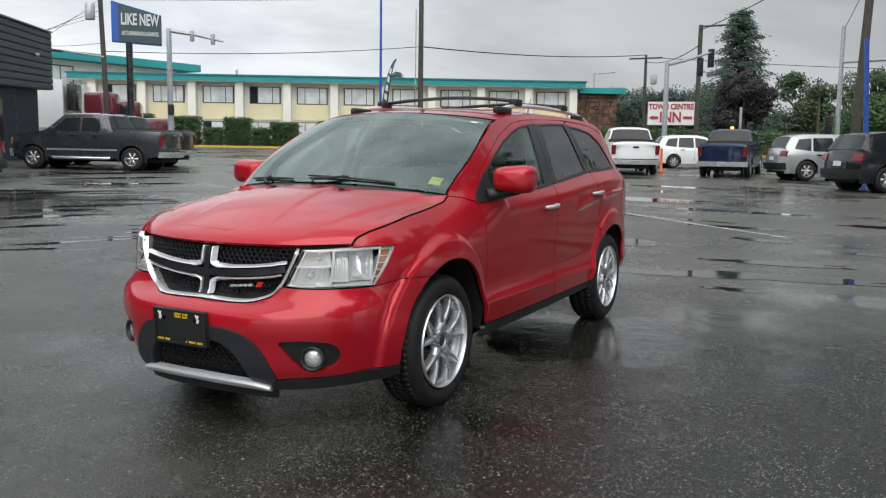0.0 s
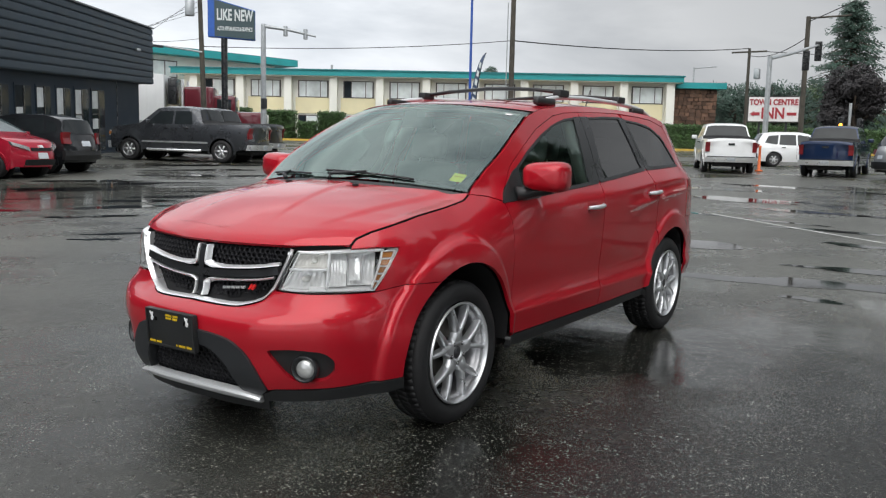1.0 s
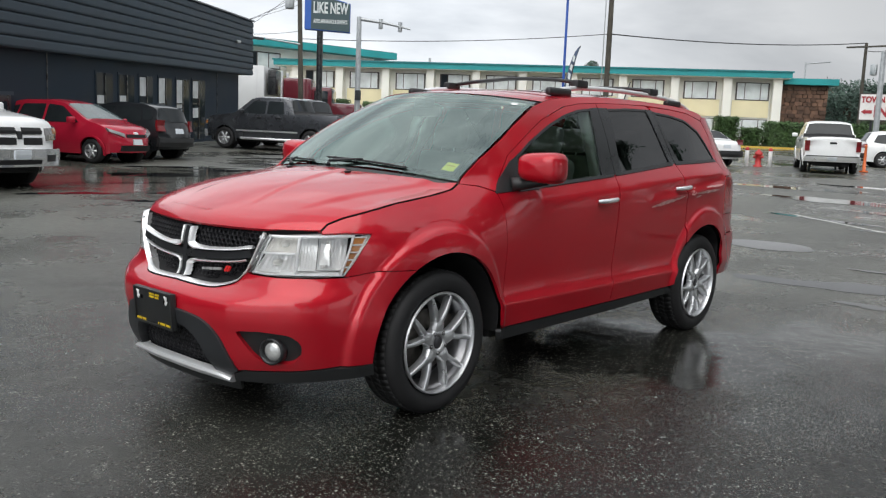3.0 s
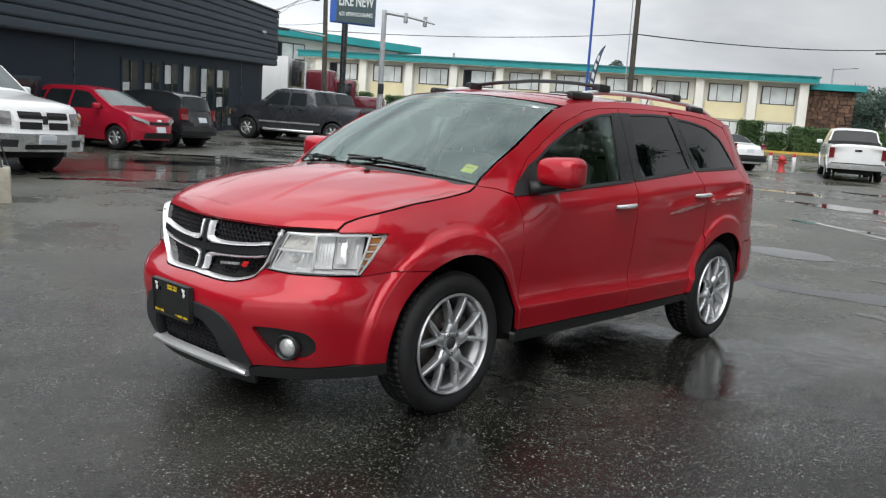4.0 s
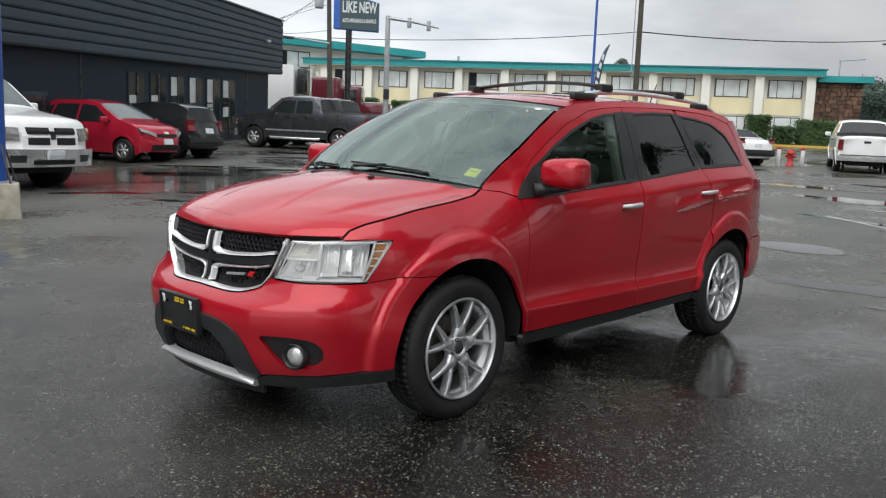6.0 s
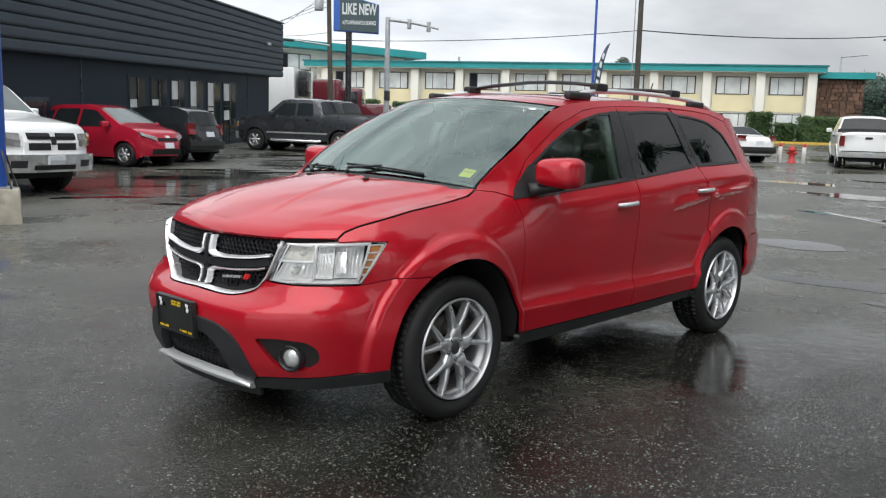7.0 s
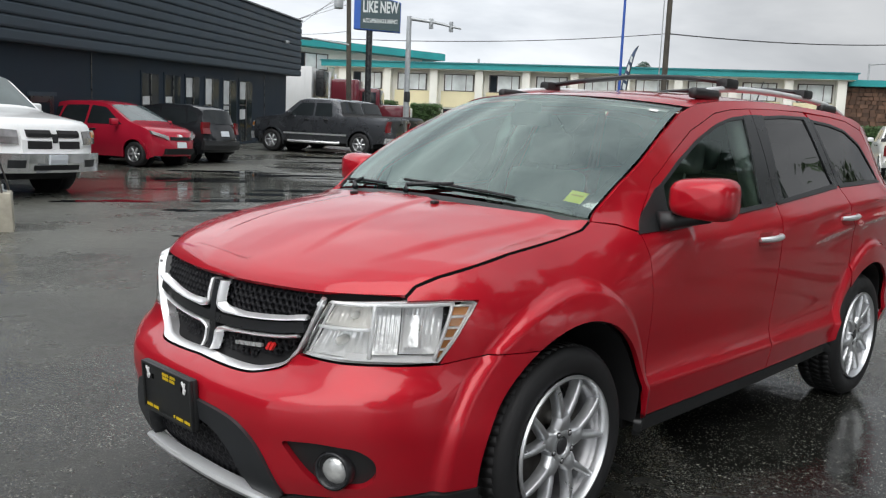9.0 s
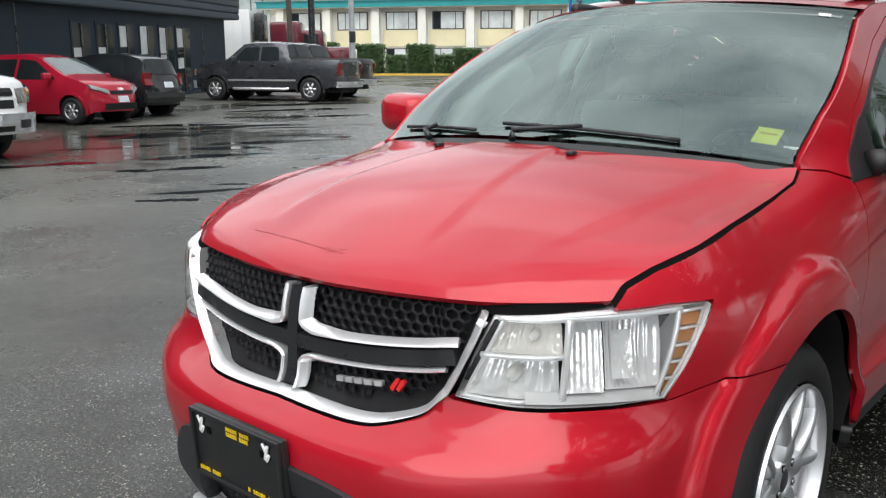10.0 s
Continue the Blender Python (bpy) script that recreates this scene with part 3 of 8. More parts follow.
for i in range(9):
    z = 3.10 + i * 0.293
    bm = bmesh.new()
    prof = [(0.0, 0.0), (0.045, 0.05), (0.02, 0.215), (-0.03, 0.27), (0.0, 0.288)]
    grid(bm, lambda u, v: shop_at(38.46 + prof[int(round(v * 4))][0], -0.06 - 14.4 * u, z + prof[int(round(v * 4))][1]), 6, 4)
    part("siding_board", bm, M_CHAR, upper, smooth=False)
frame_box("coping", shop_at, -8.1, 38.55, -14.6, 0.06, 5.74, 5.80, mat("coping", (0.10, 0.11, 0.12), 0.4, 0.3), shop)
frame_box("roof", shop_at, -7.9, 38.3, -14.3, -0.3, 5.55, 5.60, M_ROOFTOP, shop)
frame_box("base_course", shop_at, -8.0, 37.05, -0.35, -0.22, -1.6, 0.15, M_CHARWALL, shop)
for a in (8.2, 18.6, 33.6):
    frame_box("wall_joint", shop_at, a, a + 0.05, -0.32, -0.285, 0.1, 3.08, M_SATIN, shop)
for a0, am, a1, tops in ((21.59, 22.10, 22.75, ((1.3, 1.95),)), (23.24, 23.78, 24.45, ((1.3, 1.95),)), (24.90, 25.46, 26.10, ((1.3, 1.62), (1.95, 2.6))), (26.66, 27.27, 28.0, ((1.0, 2.62),)),
                         (28.49, 29.12, 29.95, ((0.9, 1.45), (1.5, 2.6))), (30.34, 31.03, 31.9, ((1.1, 1.5), (1.9, 2.6)))):
    win = frame_box("window", shop_at, a0 - 0.06, a1 + 0.06, -0.33, -0.28, 0.10, 2.72, M_CHARWALL, shop, "tall narrow shop window")
    frame_box("pane", shop_at, a0, a1, -0.28, -0.272, 0.2, 2.64, M_PANE, win)
    for z0, z1 in tops:
        frame_box("blind", shop_at, a0 + 0.03, am, -0.272, -0.266, z0, z1, M_TRIMPALE, win)
    frame_box("mullion", shop_at, am + 0.02, am + 0.10, -0.272, -0.24, 0.2, 2.64, M_SATIN, win)
    frame_box("glazing_bar", shop_at, a0, am, -0.272, -0.25, 1.65, 1.70, M_SATIN, win)
door = frame_box("door", shop_at, 15.75, 16.75, -0.33, -0.27, -0.5, 1.9, M_SATIN, shop, "dark recessed shop door")
frame_box("door_pane", shop_at, 15.95, 16.55, -0.27, -0.262, 0.4, 1.75, M_PANE, door)
frame_box("door_frame", shop_at, 15.65, 16.85, -0.31, -0.25, 1.9, 2.0, M_CHAR, door)
bm = bmesh.new()
box(bm, shop_at(35.5, 0.12, 4.55), (0.22, 0.22, 0.14), 0.04)
part("wall_lamp", bm, M_GALV, shop)
tubed("vent_pipe", [shop_at(30.0, -3, 5.6), shop_at(30.0, -3, 6.9)], 0.03, M_GALV, shop, 8)
tubed("vent_pipe", [shop_at(34.6, -2, 5.6), shop_at(34.6, -2, 6.2)], 0.04, M_GALV, shop, 8)

# two-storey motel across the road
MU, MO = Vector((0.5314, -0.8471, 0)), Vector((-0.8471, -0.5314, 0))


def motel_at(a, d, z):
    return Vector((41.89, 53.34, 0)) + MU * a + MO * d + Vector((0, 0, z))


motel = thing("motel_building", "two-storey cream and white motel with teal fascia", "building")
frame_box("wall", motel_at, -0.6, 38.6, -11.0, 0.0, 0.2, 6.5, M_SIDING, motel, "white lap siding")
bm = bmesh.new()
for i in range(46):
    z = 1.0 + i * 0.12
    grid(bm, lambda u, v: motel_at(-0.6 + 39.2 * u, 0.004 + 0.022 * (1 - v), z + 0.118 * v), 2, 1)
siding = part("siding", bm, M_SIDING, motel, smooth=False)
tagged(siding, kind="stuff")
fascia = frame_box("fascia", motel_at, -1.3, 39.0, -11.6, 1.15, 6.52, 6.92, M_TEAL, motel, "teal painted fascia")
frame_box("fascia_cap", motel_at, -1.4, 39.1, -11.7, 1.24, 6.92, 7.02, mat("teal_dark", (0.008, 0.18, 0.20), 0.5), fascia)
frame_box("roof", motel_at, -1.0, 38.8, -11.2, 0.9, 7.02, 7.06, M_ROOFTOP, motel)
frame_box("soffit", motel_at, -1.2, 38.9, 0.0, 1.1, 6.478, 6.516, M_SIDING, motel)
cols = [0.4, 4.15, 8.0, 11.65, 15.35, 19.05, 22.9, 26.75, 30.65, 34.5, 38.1]
for i, a in enumerate(cols):
    frame_box("pier", motel_at, a - 0.30, a + 0.30, 0.0, 0.75, 0.4, 6.476, M_SIDING, motel)
for a, b in zip(cols, cols[1:]):
    w0, w1 = a + 0.78, a + 3.08
    frame_box("panel", motel_at, a + 0.50, b - 0.42, 0.03, 0.10, 3.60, 4.86, M_CREAM, motel, "cream yellow panel")
    for z0, z1 in ((4.93, 6.14), (2.10, 3.40)):
        win = frame_box("window", motel_at, w0 - 0.07, w1 + 0.07, 0.03, 0.13, z0 - 0.07, z1 + 0.07, mat("bronze_frame", (0.06, 0.05, 0.045), 0.5), motel, "curtained motel window")
        third = (w1 - w0) / 4
        for k, (u0, u1, m) in enumerate(((0, 1, M_PANE if random.Random(int(a * 10 + z0)).random() < 0.25 else M_PANEPALE), (1, 3, M_PANEPALE), (3, 4, M_PANEPALE))):
            frame_box("pane", motel_at, w0 + u0 * third + 0.03, w0 + u1 * third - 0.03, 0.13, 0.138, z0, z1, m, win)
# rough stone end with its own roof
frame_box("stone_backing", motel_at, 38.62, 42.0, -9.0, -0.6, 0.2, 6.155, M_MORTAR, motel)
stones = random.Random(5)
for r in range(17):
    z = 1.0 + r * 0.30
    a = 38.62
    while a < 41.9:
        w = stones.uniform(0.28, 0.62)
        w = min(w, 42.0 - a)
        bm = bmesh.new()
        p0, p1 = stones.uniform(0.0, 0.10), 0.30 + stones.uniform(-0.05, 0.05)
        v = [bm.verts.new(motel_at(x, d, zz)) for d in (-0.62, -0.50 + p0) for x, zz in ((a + 0.015, z), (a + w - 0.015, z + stones.uniform(-0.03, 0.03)), (a + w - 0.02, z + p1 - 0.02), (a + 0.02, z + p1 - 0.03))]
        for f in ((4, 5, 6, 7), (0, 1, 5, 4), (1, 2, 6, 5), (2, 3, 7, 6), (3, 0, 4, 7)):
            bm.faces.new([v[i] for i in f])
        part("stone", bm, M_STONE, motel, smooth=False)
        a += w
frame_box("end_fascia", motel_at, 38.7, 42.6, -9.5, 0.0, 6.16, 6.62, M_TEAL, motel)
for a, d, h in ((10.5, -5, 0.9), (18.0, -6, 0.35), (24.0, -4, 0.5), (35.2, -4, 0.4)):
    tubed("roof_vent", [motel_at(a, d, 7.0), motel_at(a, d, 7.0 + h)], 0.10, M_GALV, motel, 8)


# rear wing with a higher teal roof, and a carport
def wing_at(a, d, z):
    return Vector((36.0, 57.4, 0)) + Vector((0.992, -0.126, 0)) * a + Vector((-0.126, -0.992, 0)) * d + Vector((0, 0, z))


wing = thing("motel_wing", "taller white motel wing with a teal roof edge", "building")
frame_box("wall", wing_at, -12.0, 17.0, -12.0, 0.0, 0.5, 8.2, M_SIDING, wing)
roofband = frame_box("fascia", wing_at, -13.0, 18.6, -13.0, 1.4, 8.15, 8.75, M_TEAL, wing, "teal painted fascia")
frame_box("roof", wing_at, -12.8, 18.4, -12.8, 1.2, 8.75, 8.80, M_ROOFTOP, wing)
win = frame_box("window", wing_at, 3.6, 7.0, 0.0, 0.08, 6.35, 7.75, mat("bronze_frame", (0.06, 0.05, 0.045), 0.5), wing, "sliding window")
for k in range(3):
    frame_box("pane", wing_at, 3.7 + k * 1.1, 4.7 + k * 1.1, 0.08, 0.09, 6.45, 7.65, M_PANEPALE if k else M_PANE, win)
frame_box("panel", wing_at, 2.0, 17.0, 0.02, 0.07, 4.6, 5.9, M_CREAM, wing)
carport = thing("carport", "dark open carport beside the motel", "carport")
frame_box("roof_slab", motel_at, -7.0, -0.62, -6.0, 1.0, 5.25, 5.5, M_SIDING, carport)
frame_box("back_wall", motel_at, -7.0, -0.62, -3.2, -3.0, 0.6, 5.25, M_BROWN, carport)
frame_box("side_wall", motel_at, -0.85, -0.65, -3.0, 0.8, 0.6, 5.25, M_BROWN, carport)

# ---- kerb, verge, road edge ----
def ribbon(name, pts, w0, w1, h, material, label, category, z_in=0.0, mat_side=None):
    """A raised strip along a line of (x, y), resting on the rise of the ground."""
    bm = bmesh.new()
    rows = []
    for i, p in enumerate(pts):
        a, b = Vector(pts[max(i - 1, 0)]), Vector(pts[min(i + 1, len(pts) - 1)])
        t = (b - a).normalized()
        n = Vector((-t.y, t.x))
        row = []
        for off, up in ((w0, -0.25), (w0, h), (w1, h), (w1, -0.25)):
            q = Vector(p) + n * off
            row.append(bm.verts.new((q.x, q.y, rise0(q.x, q.y) + up)))
        rows.append(row)
    for a, b in zip(rows, rows[1:]):
        for k in range(3):
            bm.faces.new((a[k], b[k], b[k + 1], a[k + 1]))
    bmesh.ops.recalc_face_normals(bm, faces=bm.faces)
    return tagged(link(name, bm, material, smooth=False), label, category, kind="structure")


kerb_line = [(30.0 + 0.5314 * s, 57.0 - 0.8471 * s) for s in range(0, 66, 3)]
kerb_line = [(x + 3.0, y + 1.9) for x, y in kerb_line]
ribbon("kerb", kerb_line, 0.0, 0.18, 0.15, M_KERBYEL, "yellow painted concrete kerb along the verge", "kerb")
ribbon("verge", kerb_line, 0.185, 5.6, 0.13, M_DRYGRASS, "strip of dry brown grass behind the kerb", "verge")
# ---- plants ----
def leafy(bm, centre, radius, count, size, rng, flat=1.0, shell=0.55):
    """Small leaf blades strewn through a lumpy ball."""
    for _ in range(count):
        d = Vector((rng.gauss(0, 1), rng.gauss(0, 1), rng.gauss(0, 1) * flat)).normalized()
        r = radius * (shell + (1 - shell) * rng.random())
        p = Vector(centre) + Vector((d.x * r, d.y * r, d.z * r * flat))
        a = Vector((rng.gauss(0, 1), rng.gauss(0, 1), rng.gauss(0, 1))).normalized()
        b = a.orthogonal().normalized()
        s = size * rng.uniform(0.6, 1.4)
        bm.faces.new([bm.verts.new(p + a * s), bm.verts.new(p + b * s * 0.55), bm.verts.new(p - a * s), bm.verts.new(p - b * s * 0.55)])


def hedge(place, a0, a1, d0, d1, z0, z1, seed, label, rough=0.22):
    """A clipped hedge: dense dark core and a skin of leaves."""
    rng = random.Random(seed)
    h = thing("hedge", label, "hedge", group="clipped hedges by the motel")
    bm = bmesh.new()
    v = [bm.verts.new(place(a, d, z)) for z in (z0, z1 - 0.12) for a, d in ((a0 + 0.15, d0 + 0.15), (a1 - 0.15, d0 + 0.15), (a1 - 0.15, d1 - 0.15), (a0 + 0.15, d1 - 0.15))]
    for f in ((0, 1, 2, 3), (4, 5, 6, 7), (0, 1, 5, 4), (1, 2, 6, 5), (2, 3, 7, 6), (3, 0, 4, 7)):
        bm.faces.new([v[i] for i in f])
    part("core", bm, M_HEDGE, h, smooth=False)
    bm = bmesh.new()
    area = 2 * (a1 - a0) * (z1 - z0) + (a1 - a0) * (d1 - d0)
    for _ in range(int(min(7000, area * 260))):
        s = rng.random()
        if s < 0.62:
            p = (rng.uniform(a0, a1), d1 + rng.gauss(-0.05, 0.06), rng.uniform(z0, z1))
        elif s < 0.82:
            p = (rng.uniform(a0, a1), rng.uniform(d0, d1), z1 + rng.gauss(-0.06, 0.07))
        else:
            p = (rng.choice((a0, a1)) + rng.gauss(0, 0.06), rng.uniform(d0, d1), rng.uniform(z0, z1))
        p = place(*p)
        a = Vector((rng.gauss(0, 1), rng.gauss(0, 1), rng.gauss(0, 1))).normalized()
        b = a.orthogonal().normalized()
        k = rng.uniform(0.05, 0.11)
        bm.faces.new([bm.verts.new(p + a * k), bm.verts.new(p + b * k * 0.6), bm.verts.new(p - a * k), bm.verts.new(p - b * k * 0.6)])
    tagged(part("leaves", bm, M_HEDGE, h, smooth=False), kind="stuff")
    return h


for k, (a0, a1, z1) in enumerate(((4.1, 5.5, 3.7), (6.9, 9.0, 3.55), (9.4, 10.7, 2.75), (10.9, 12.8, 3.5), (12.95, 14.3, 2.75), (14.4, 16.4, 3.2), (18.0, 20.4, 3.3), (25.0, 27.6, 3.3), (33.5, 35.1, 3.35), (35.4, 36.75, 2.6))):
    hedge(motel_at, a0, a1, 1.6, 3.4, 0.9, z1 + 0.1, 20 + k, "clipped green hedge on the motel verge")
hedge(motel_at, 37.1, 47.2, 1.4, 3.2, 0.5, 3.25, 31, "long clipped green hedge at the motel corner")
hedge(motel_at, 47.4, 58.0, 1.4, 3.6, 0.3, 3.1, 32, "long clipped green hedge beside the road")
hedge(motel_at, 66.0, 90.0, -14.0, -11.0, 0.6, 4.0, 33, "tall green hedge beyond the crossing")
hedge(motel_at, 44.0, 100.0, -52.0, -48.0, 0.6, 6.2, 34, "dense row of dark shrubs under the far trees")


def broad_tree(x, y, h, r, material, seed, label, leaf=0.16, n=9000, trunk=0.25):
    rng = random.Random(seed)
    z = rise(x, y) - 0.3
    t = thing("tree", label, "tree", m=Matrix.Translation((x, y, z)))
    bm = bmesh.new()
    tube(bm, [(0, 0, 0), (0.05, 0.03, h * 0.3), (0.0, 0.1, h * 0.55), (0.1, 0, h * 0.85)], [trunk, trunk * 0.8, trunk * 0.5, 0.05], 9)
    for _ in range(9):
        a, z0 = rng.uniform(0, 6.283), h * rng.uniform(0.3, 0.6)
        l = r * rng.uniform(0.5, 0.9)
        tube(bm, [(0, 0, z0), (l * 0.5 * math.cos(a), l * 0.5 * math.sin(a), z0 + l * 0.35), (l * math.cos(a), l * math.sin(a), z0 + l * 0.8)], [trunk * 0.35, trunk * 0.22, 0.03], 6)
    part("trunk", bm, M_BARK, t)
    bm = bmesh.new()
    lumps = 26
    for _ in range(lumps):
        a, e = rng.uniform(0, 6.283), rng.uniform(-0.9, 1.0)
        rr = r * 0.72 * math.sqrt(max(0.05, 1 - e * e)) * rng.uniform(0.6, 1.1)
        c = (rr * math.cos(a), rr * math.sin(a), h * 0.62 + e * h * 0.33)
        leafy(bm, c, r * rng.uniform(0.24, 0.42), n // lumps, leaf, rng, 0.8)
    tagged(part("crown", bm, material, t, smooth=False), kind="stuff")
    return t


def conifer(x, y, h, r, seed, label):
    rng = random.Random(seed)
    z = rise(x, y) - 0.3
    t = thing("conifer_tree", label, "tree", m=Matrix.Translation((x, y, z)))
    bm = bmesh.new()
    tube(bm, [(0, 0, 0), (0, 0, h * 0.5), (0, 0, h)], [0.40, 0.22, 0.03], 9)
    crown = bmesh.new()
    for i in range(150):
        k = (i + rng.random()) / 150
        z0 = h * (0.10 + 0.88 * k)
        a = i * 2.399 + rng.uniform(-0.4, 0.4)
        l = r * (1 - k) ** 0.60 * rng.uniform(0.50, 1.25) + 0.3
        tip = Vector((l * math.cos(a), l * math.sin(a), z0 - l * 0.18 + 0.25 * math.sin(i)))
        root = Vector((0, 0, z0))
        tube(bm, [root, root.lerp(tip, 0.5) + Vector((0, 0, 0.1 * l)), tip], [0.05, 0.035, 0.012], 5, False)
        for _ in range(105):
            s = rng.random() ** 0.7
            p = root.lerp(tip, s) + Vector((rng.gauss(0, 0.16 + 0.12 * l * s * 0.5), rng.gauss(0, 0.16 + 0.12 * l * s * 0.5), rng.gauss(-0.12, 0.16)))
            d = (tip - root).normalized() + Vector((rng.gauss(0, 0.5), rng.gauss(0, 0.5), rng.gauss(-0.35, 0.3)))
            d.normalize()
            b = d.orthogonal().normalized()
            w = rng.uniform(0.15, 0.30)
            crown.faces.new([crown.verts.new(p + d * w), crown.verts.new(p + b * 0.07), crown.verts.new(p - d * w * 0.5), crown.verts.new(p - b * 0.07)])
    part("trunk", bm, M_BARK, t)
    tagged(part("crown", crown, M_CONIFER, t, smooth=False), kind="stuff")
    return t


conifer(84.6, 11.9, 14.4, 4.7, 3, "tall dark spruce with ragged drooping branches")
broad_tree(80.5, 10.6, 7.6, 3.6, M_MAPLE, 4, "dark purple-leaved maple in front of the spruce", n=12000)
broad_tree(92.0, 6.9, 8.4, 3.6, M_LEAF, 5, "green broad-leaved street tree")
broad_tree(96.0, 0.5, 9.0, 3.8, M_LEAF, 6, "green round-crowned street tree")
broad_tree(100.0, -8.0, 10.6, 4.8, M_LEAF, 7, "green broad-leaved street tree")
broad_tree(96.0, 25.5, 6.6, 5.0, M_CONIFER, 8, "dark green tree behind the motel sign")
broad_tree(98.0, 21.5, 7.0, 4.6, M_CONIFER, 9, "dark green tree behind the motel sign")
broad_tree(104.0, 17.0, 7.6, 5.0, M_LEAF, 10, "pale green tree beyond the crossing")
broad_tree(104.0, 31.0, 7.0, 5.0, M_CONIFER, 11, "dark green tree behind the motel end")
broad_tree(72.0, -1.2, 5.2, 3.4, M_HEDGE, 12, "bushy green shrub tree beyond the crossing", leaf=0.16)
broad_tree(66.0, -6.2, 5.4, 3.6, M_HEDGE, 13, "bushy green shrub tree beyond the crossing", leaf=0.16)
broad_tree(92.0, 56.0, 9.5, 1.6, M_CONIFER, 14, "tree top behind the motel roof", n=1200)
broad_tree(75.0, 16.6, 4.2, 1.9, M_LEAF, 15, "small pale green bush at the motel corner", leaf=0.14, n=2600)
# tall trees and a wall behind the camera's side of the lot, mirrored in the car's windows
for k in range(13):
    x = -14 + k * 5.2
    (conifer if k % 3 == 1 else broad_tree)(*((x, -17.5 - 2.0 * math.sin(k * 1.7), 18.5 + 3 * math.sin(k * 2.3), 4.6, 60 + k, "tall dark conifer along the lot's far side") if k % 3 == 1 else
                                              (x, -17 - 2.0 * math.cos(k * 1.3), 14.5 + 3 * math.sin(k), 5.4, M_LEAF, 60 + k, "leafy tree along the lot's far side")))
# far wooded edge behind the lot
far = random.Random(77)
bm = bmesh.new()
for k in range(120):
    x, y = 190 + far.uniform(-12, 12), -90 + k * 1.9
    hh = far.uniform(7, 12)
    leafy(bm, (x, y, rise(x, y) + hh * 0.4), hh * 0.5, 150, 0.55, far, 0.9, 0.4)
tagged(link("far_trees", bm, M_CONIFER, smooth=False), "far line of dark green trees", "trees", kind="stuff")


# ---- poles, wires, signs ----
def pole(x, y, top, r0, r1, material, name, label, category, lean=(0, 0)):
    z = rise(x, y)
    t = thing(name, label, category)
    tubed("post", [(x, y, z - 0.3), (x + lean[0] * 0.5, y + lean[1] * 0.5, (z + top) / 2), (x + lean[0], y + lean[1], top)], [r0, (r0 + r1) / 2, r1], material, t, 14)
    return t


def text_on(name, body, size, m, material, parent, depth=0.01, bold=0.0):
    cu = bpy.data.curves.new(name, "FONT")
    cu.body, cu.size, cu.extrude, cu.align_x, cu.align_y = body, size, depth, "CENTER", "CENTER"
    cu.offset = bold
    tmp = bpy.data.objects.new(name, cu)
    me = bpy.data.meshes.new_from_object(tmp)
    bpy.data.objects.remove(tmp)
    bpy.data.curves.remove(cu)
    me.transform(m)
    me.materials.clear()
    me.materials.append(material)
    ob = new(name, me)
    ob.parent = parent
    return ob


# shop sign on a dark post
sign = thing("shop_sign", "dark blue pylon sign with pale lettering on a black post", "sign")
SX, SY = 22.35, 26.75
sdir, sout = Vector((0.735, -0.678, 0)), Vector((-0.678, -0.735, 0))
tubed("post", [Vector((SX, SY, 0.4)) - sout * 0.17, Vector((SX, SY, 6.2)) - sout * 0.17], 0.14, M_SATIN, sign, 16)
SQ = Vector((SX, SY, 6.55)) + sdir * 0.33


def sign_at(a, d, z):
    k = (z + 0.66) / 1.38
    return SQ + sdir * a * 0.8 + sout * d + Vector((0, 0, (1 - k) * (-0.70 - 0.03 * (a + 1.28)) + k * (1.02 - 0.20 * (a + 1.28))))


frame_box("cabinet", sign_at, -1.28, 1.28, -0.32, 0.0, -0.66, 0.72, M_SIGNBLUE, sign, "bright blue sign cabinet", 0.02)
frame_box("face", sign_at, -0.92, 1.25, 0.0, 0.02, -0.62, 0.68, M_SIGNFACE, sign, "dark sign face")
turn = Matrix((( sdir.x, 0, sout.x, 0), (sdir.y, 0, sout.y, 0), (0, 1, 0, 0), (0, 0, 0, 1)))
text_on("lettering", "LIKE NEW", 0.56, Matrix.Translation(sign_at(0.17, 0.03, 0.27)) @ turn @ Matrix.Diagonal((0.62, 1.2, 1, 1)), M_LETTER, sign, 0.01, 0.016)
text_on("small_lettering", "AUTO APPEARANCE & GRAPHICS", 0.20, Matrix.Translation(sign_at(0.17, 0.03, -0.27)) @ turn @ Matrix.Diagonal((0.50, 1.2, 1, 1)), M_LETTER, sign, 0.006, 0.006)

inn = thing("motel_sign", "white roadside sign with red lettering on two posts", "sign")
ia, ib = Vector((49.09, 11.27, 0)), Vector((49.75, 8.54, 0))
idir = (ib - ia).normalized()
iout = Vector((idir.y, -idir.x, 0))
if iout.x > 0:
    iout = -iout
imid = (ia + ib) / 2 + Vector((0, 0, 3.87))


def inn_at(a, d, z):
    return imid + idir * a + iout * d + Vector((0, 0, z))


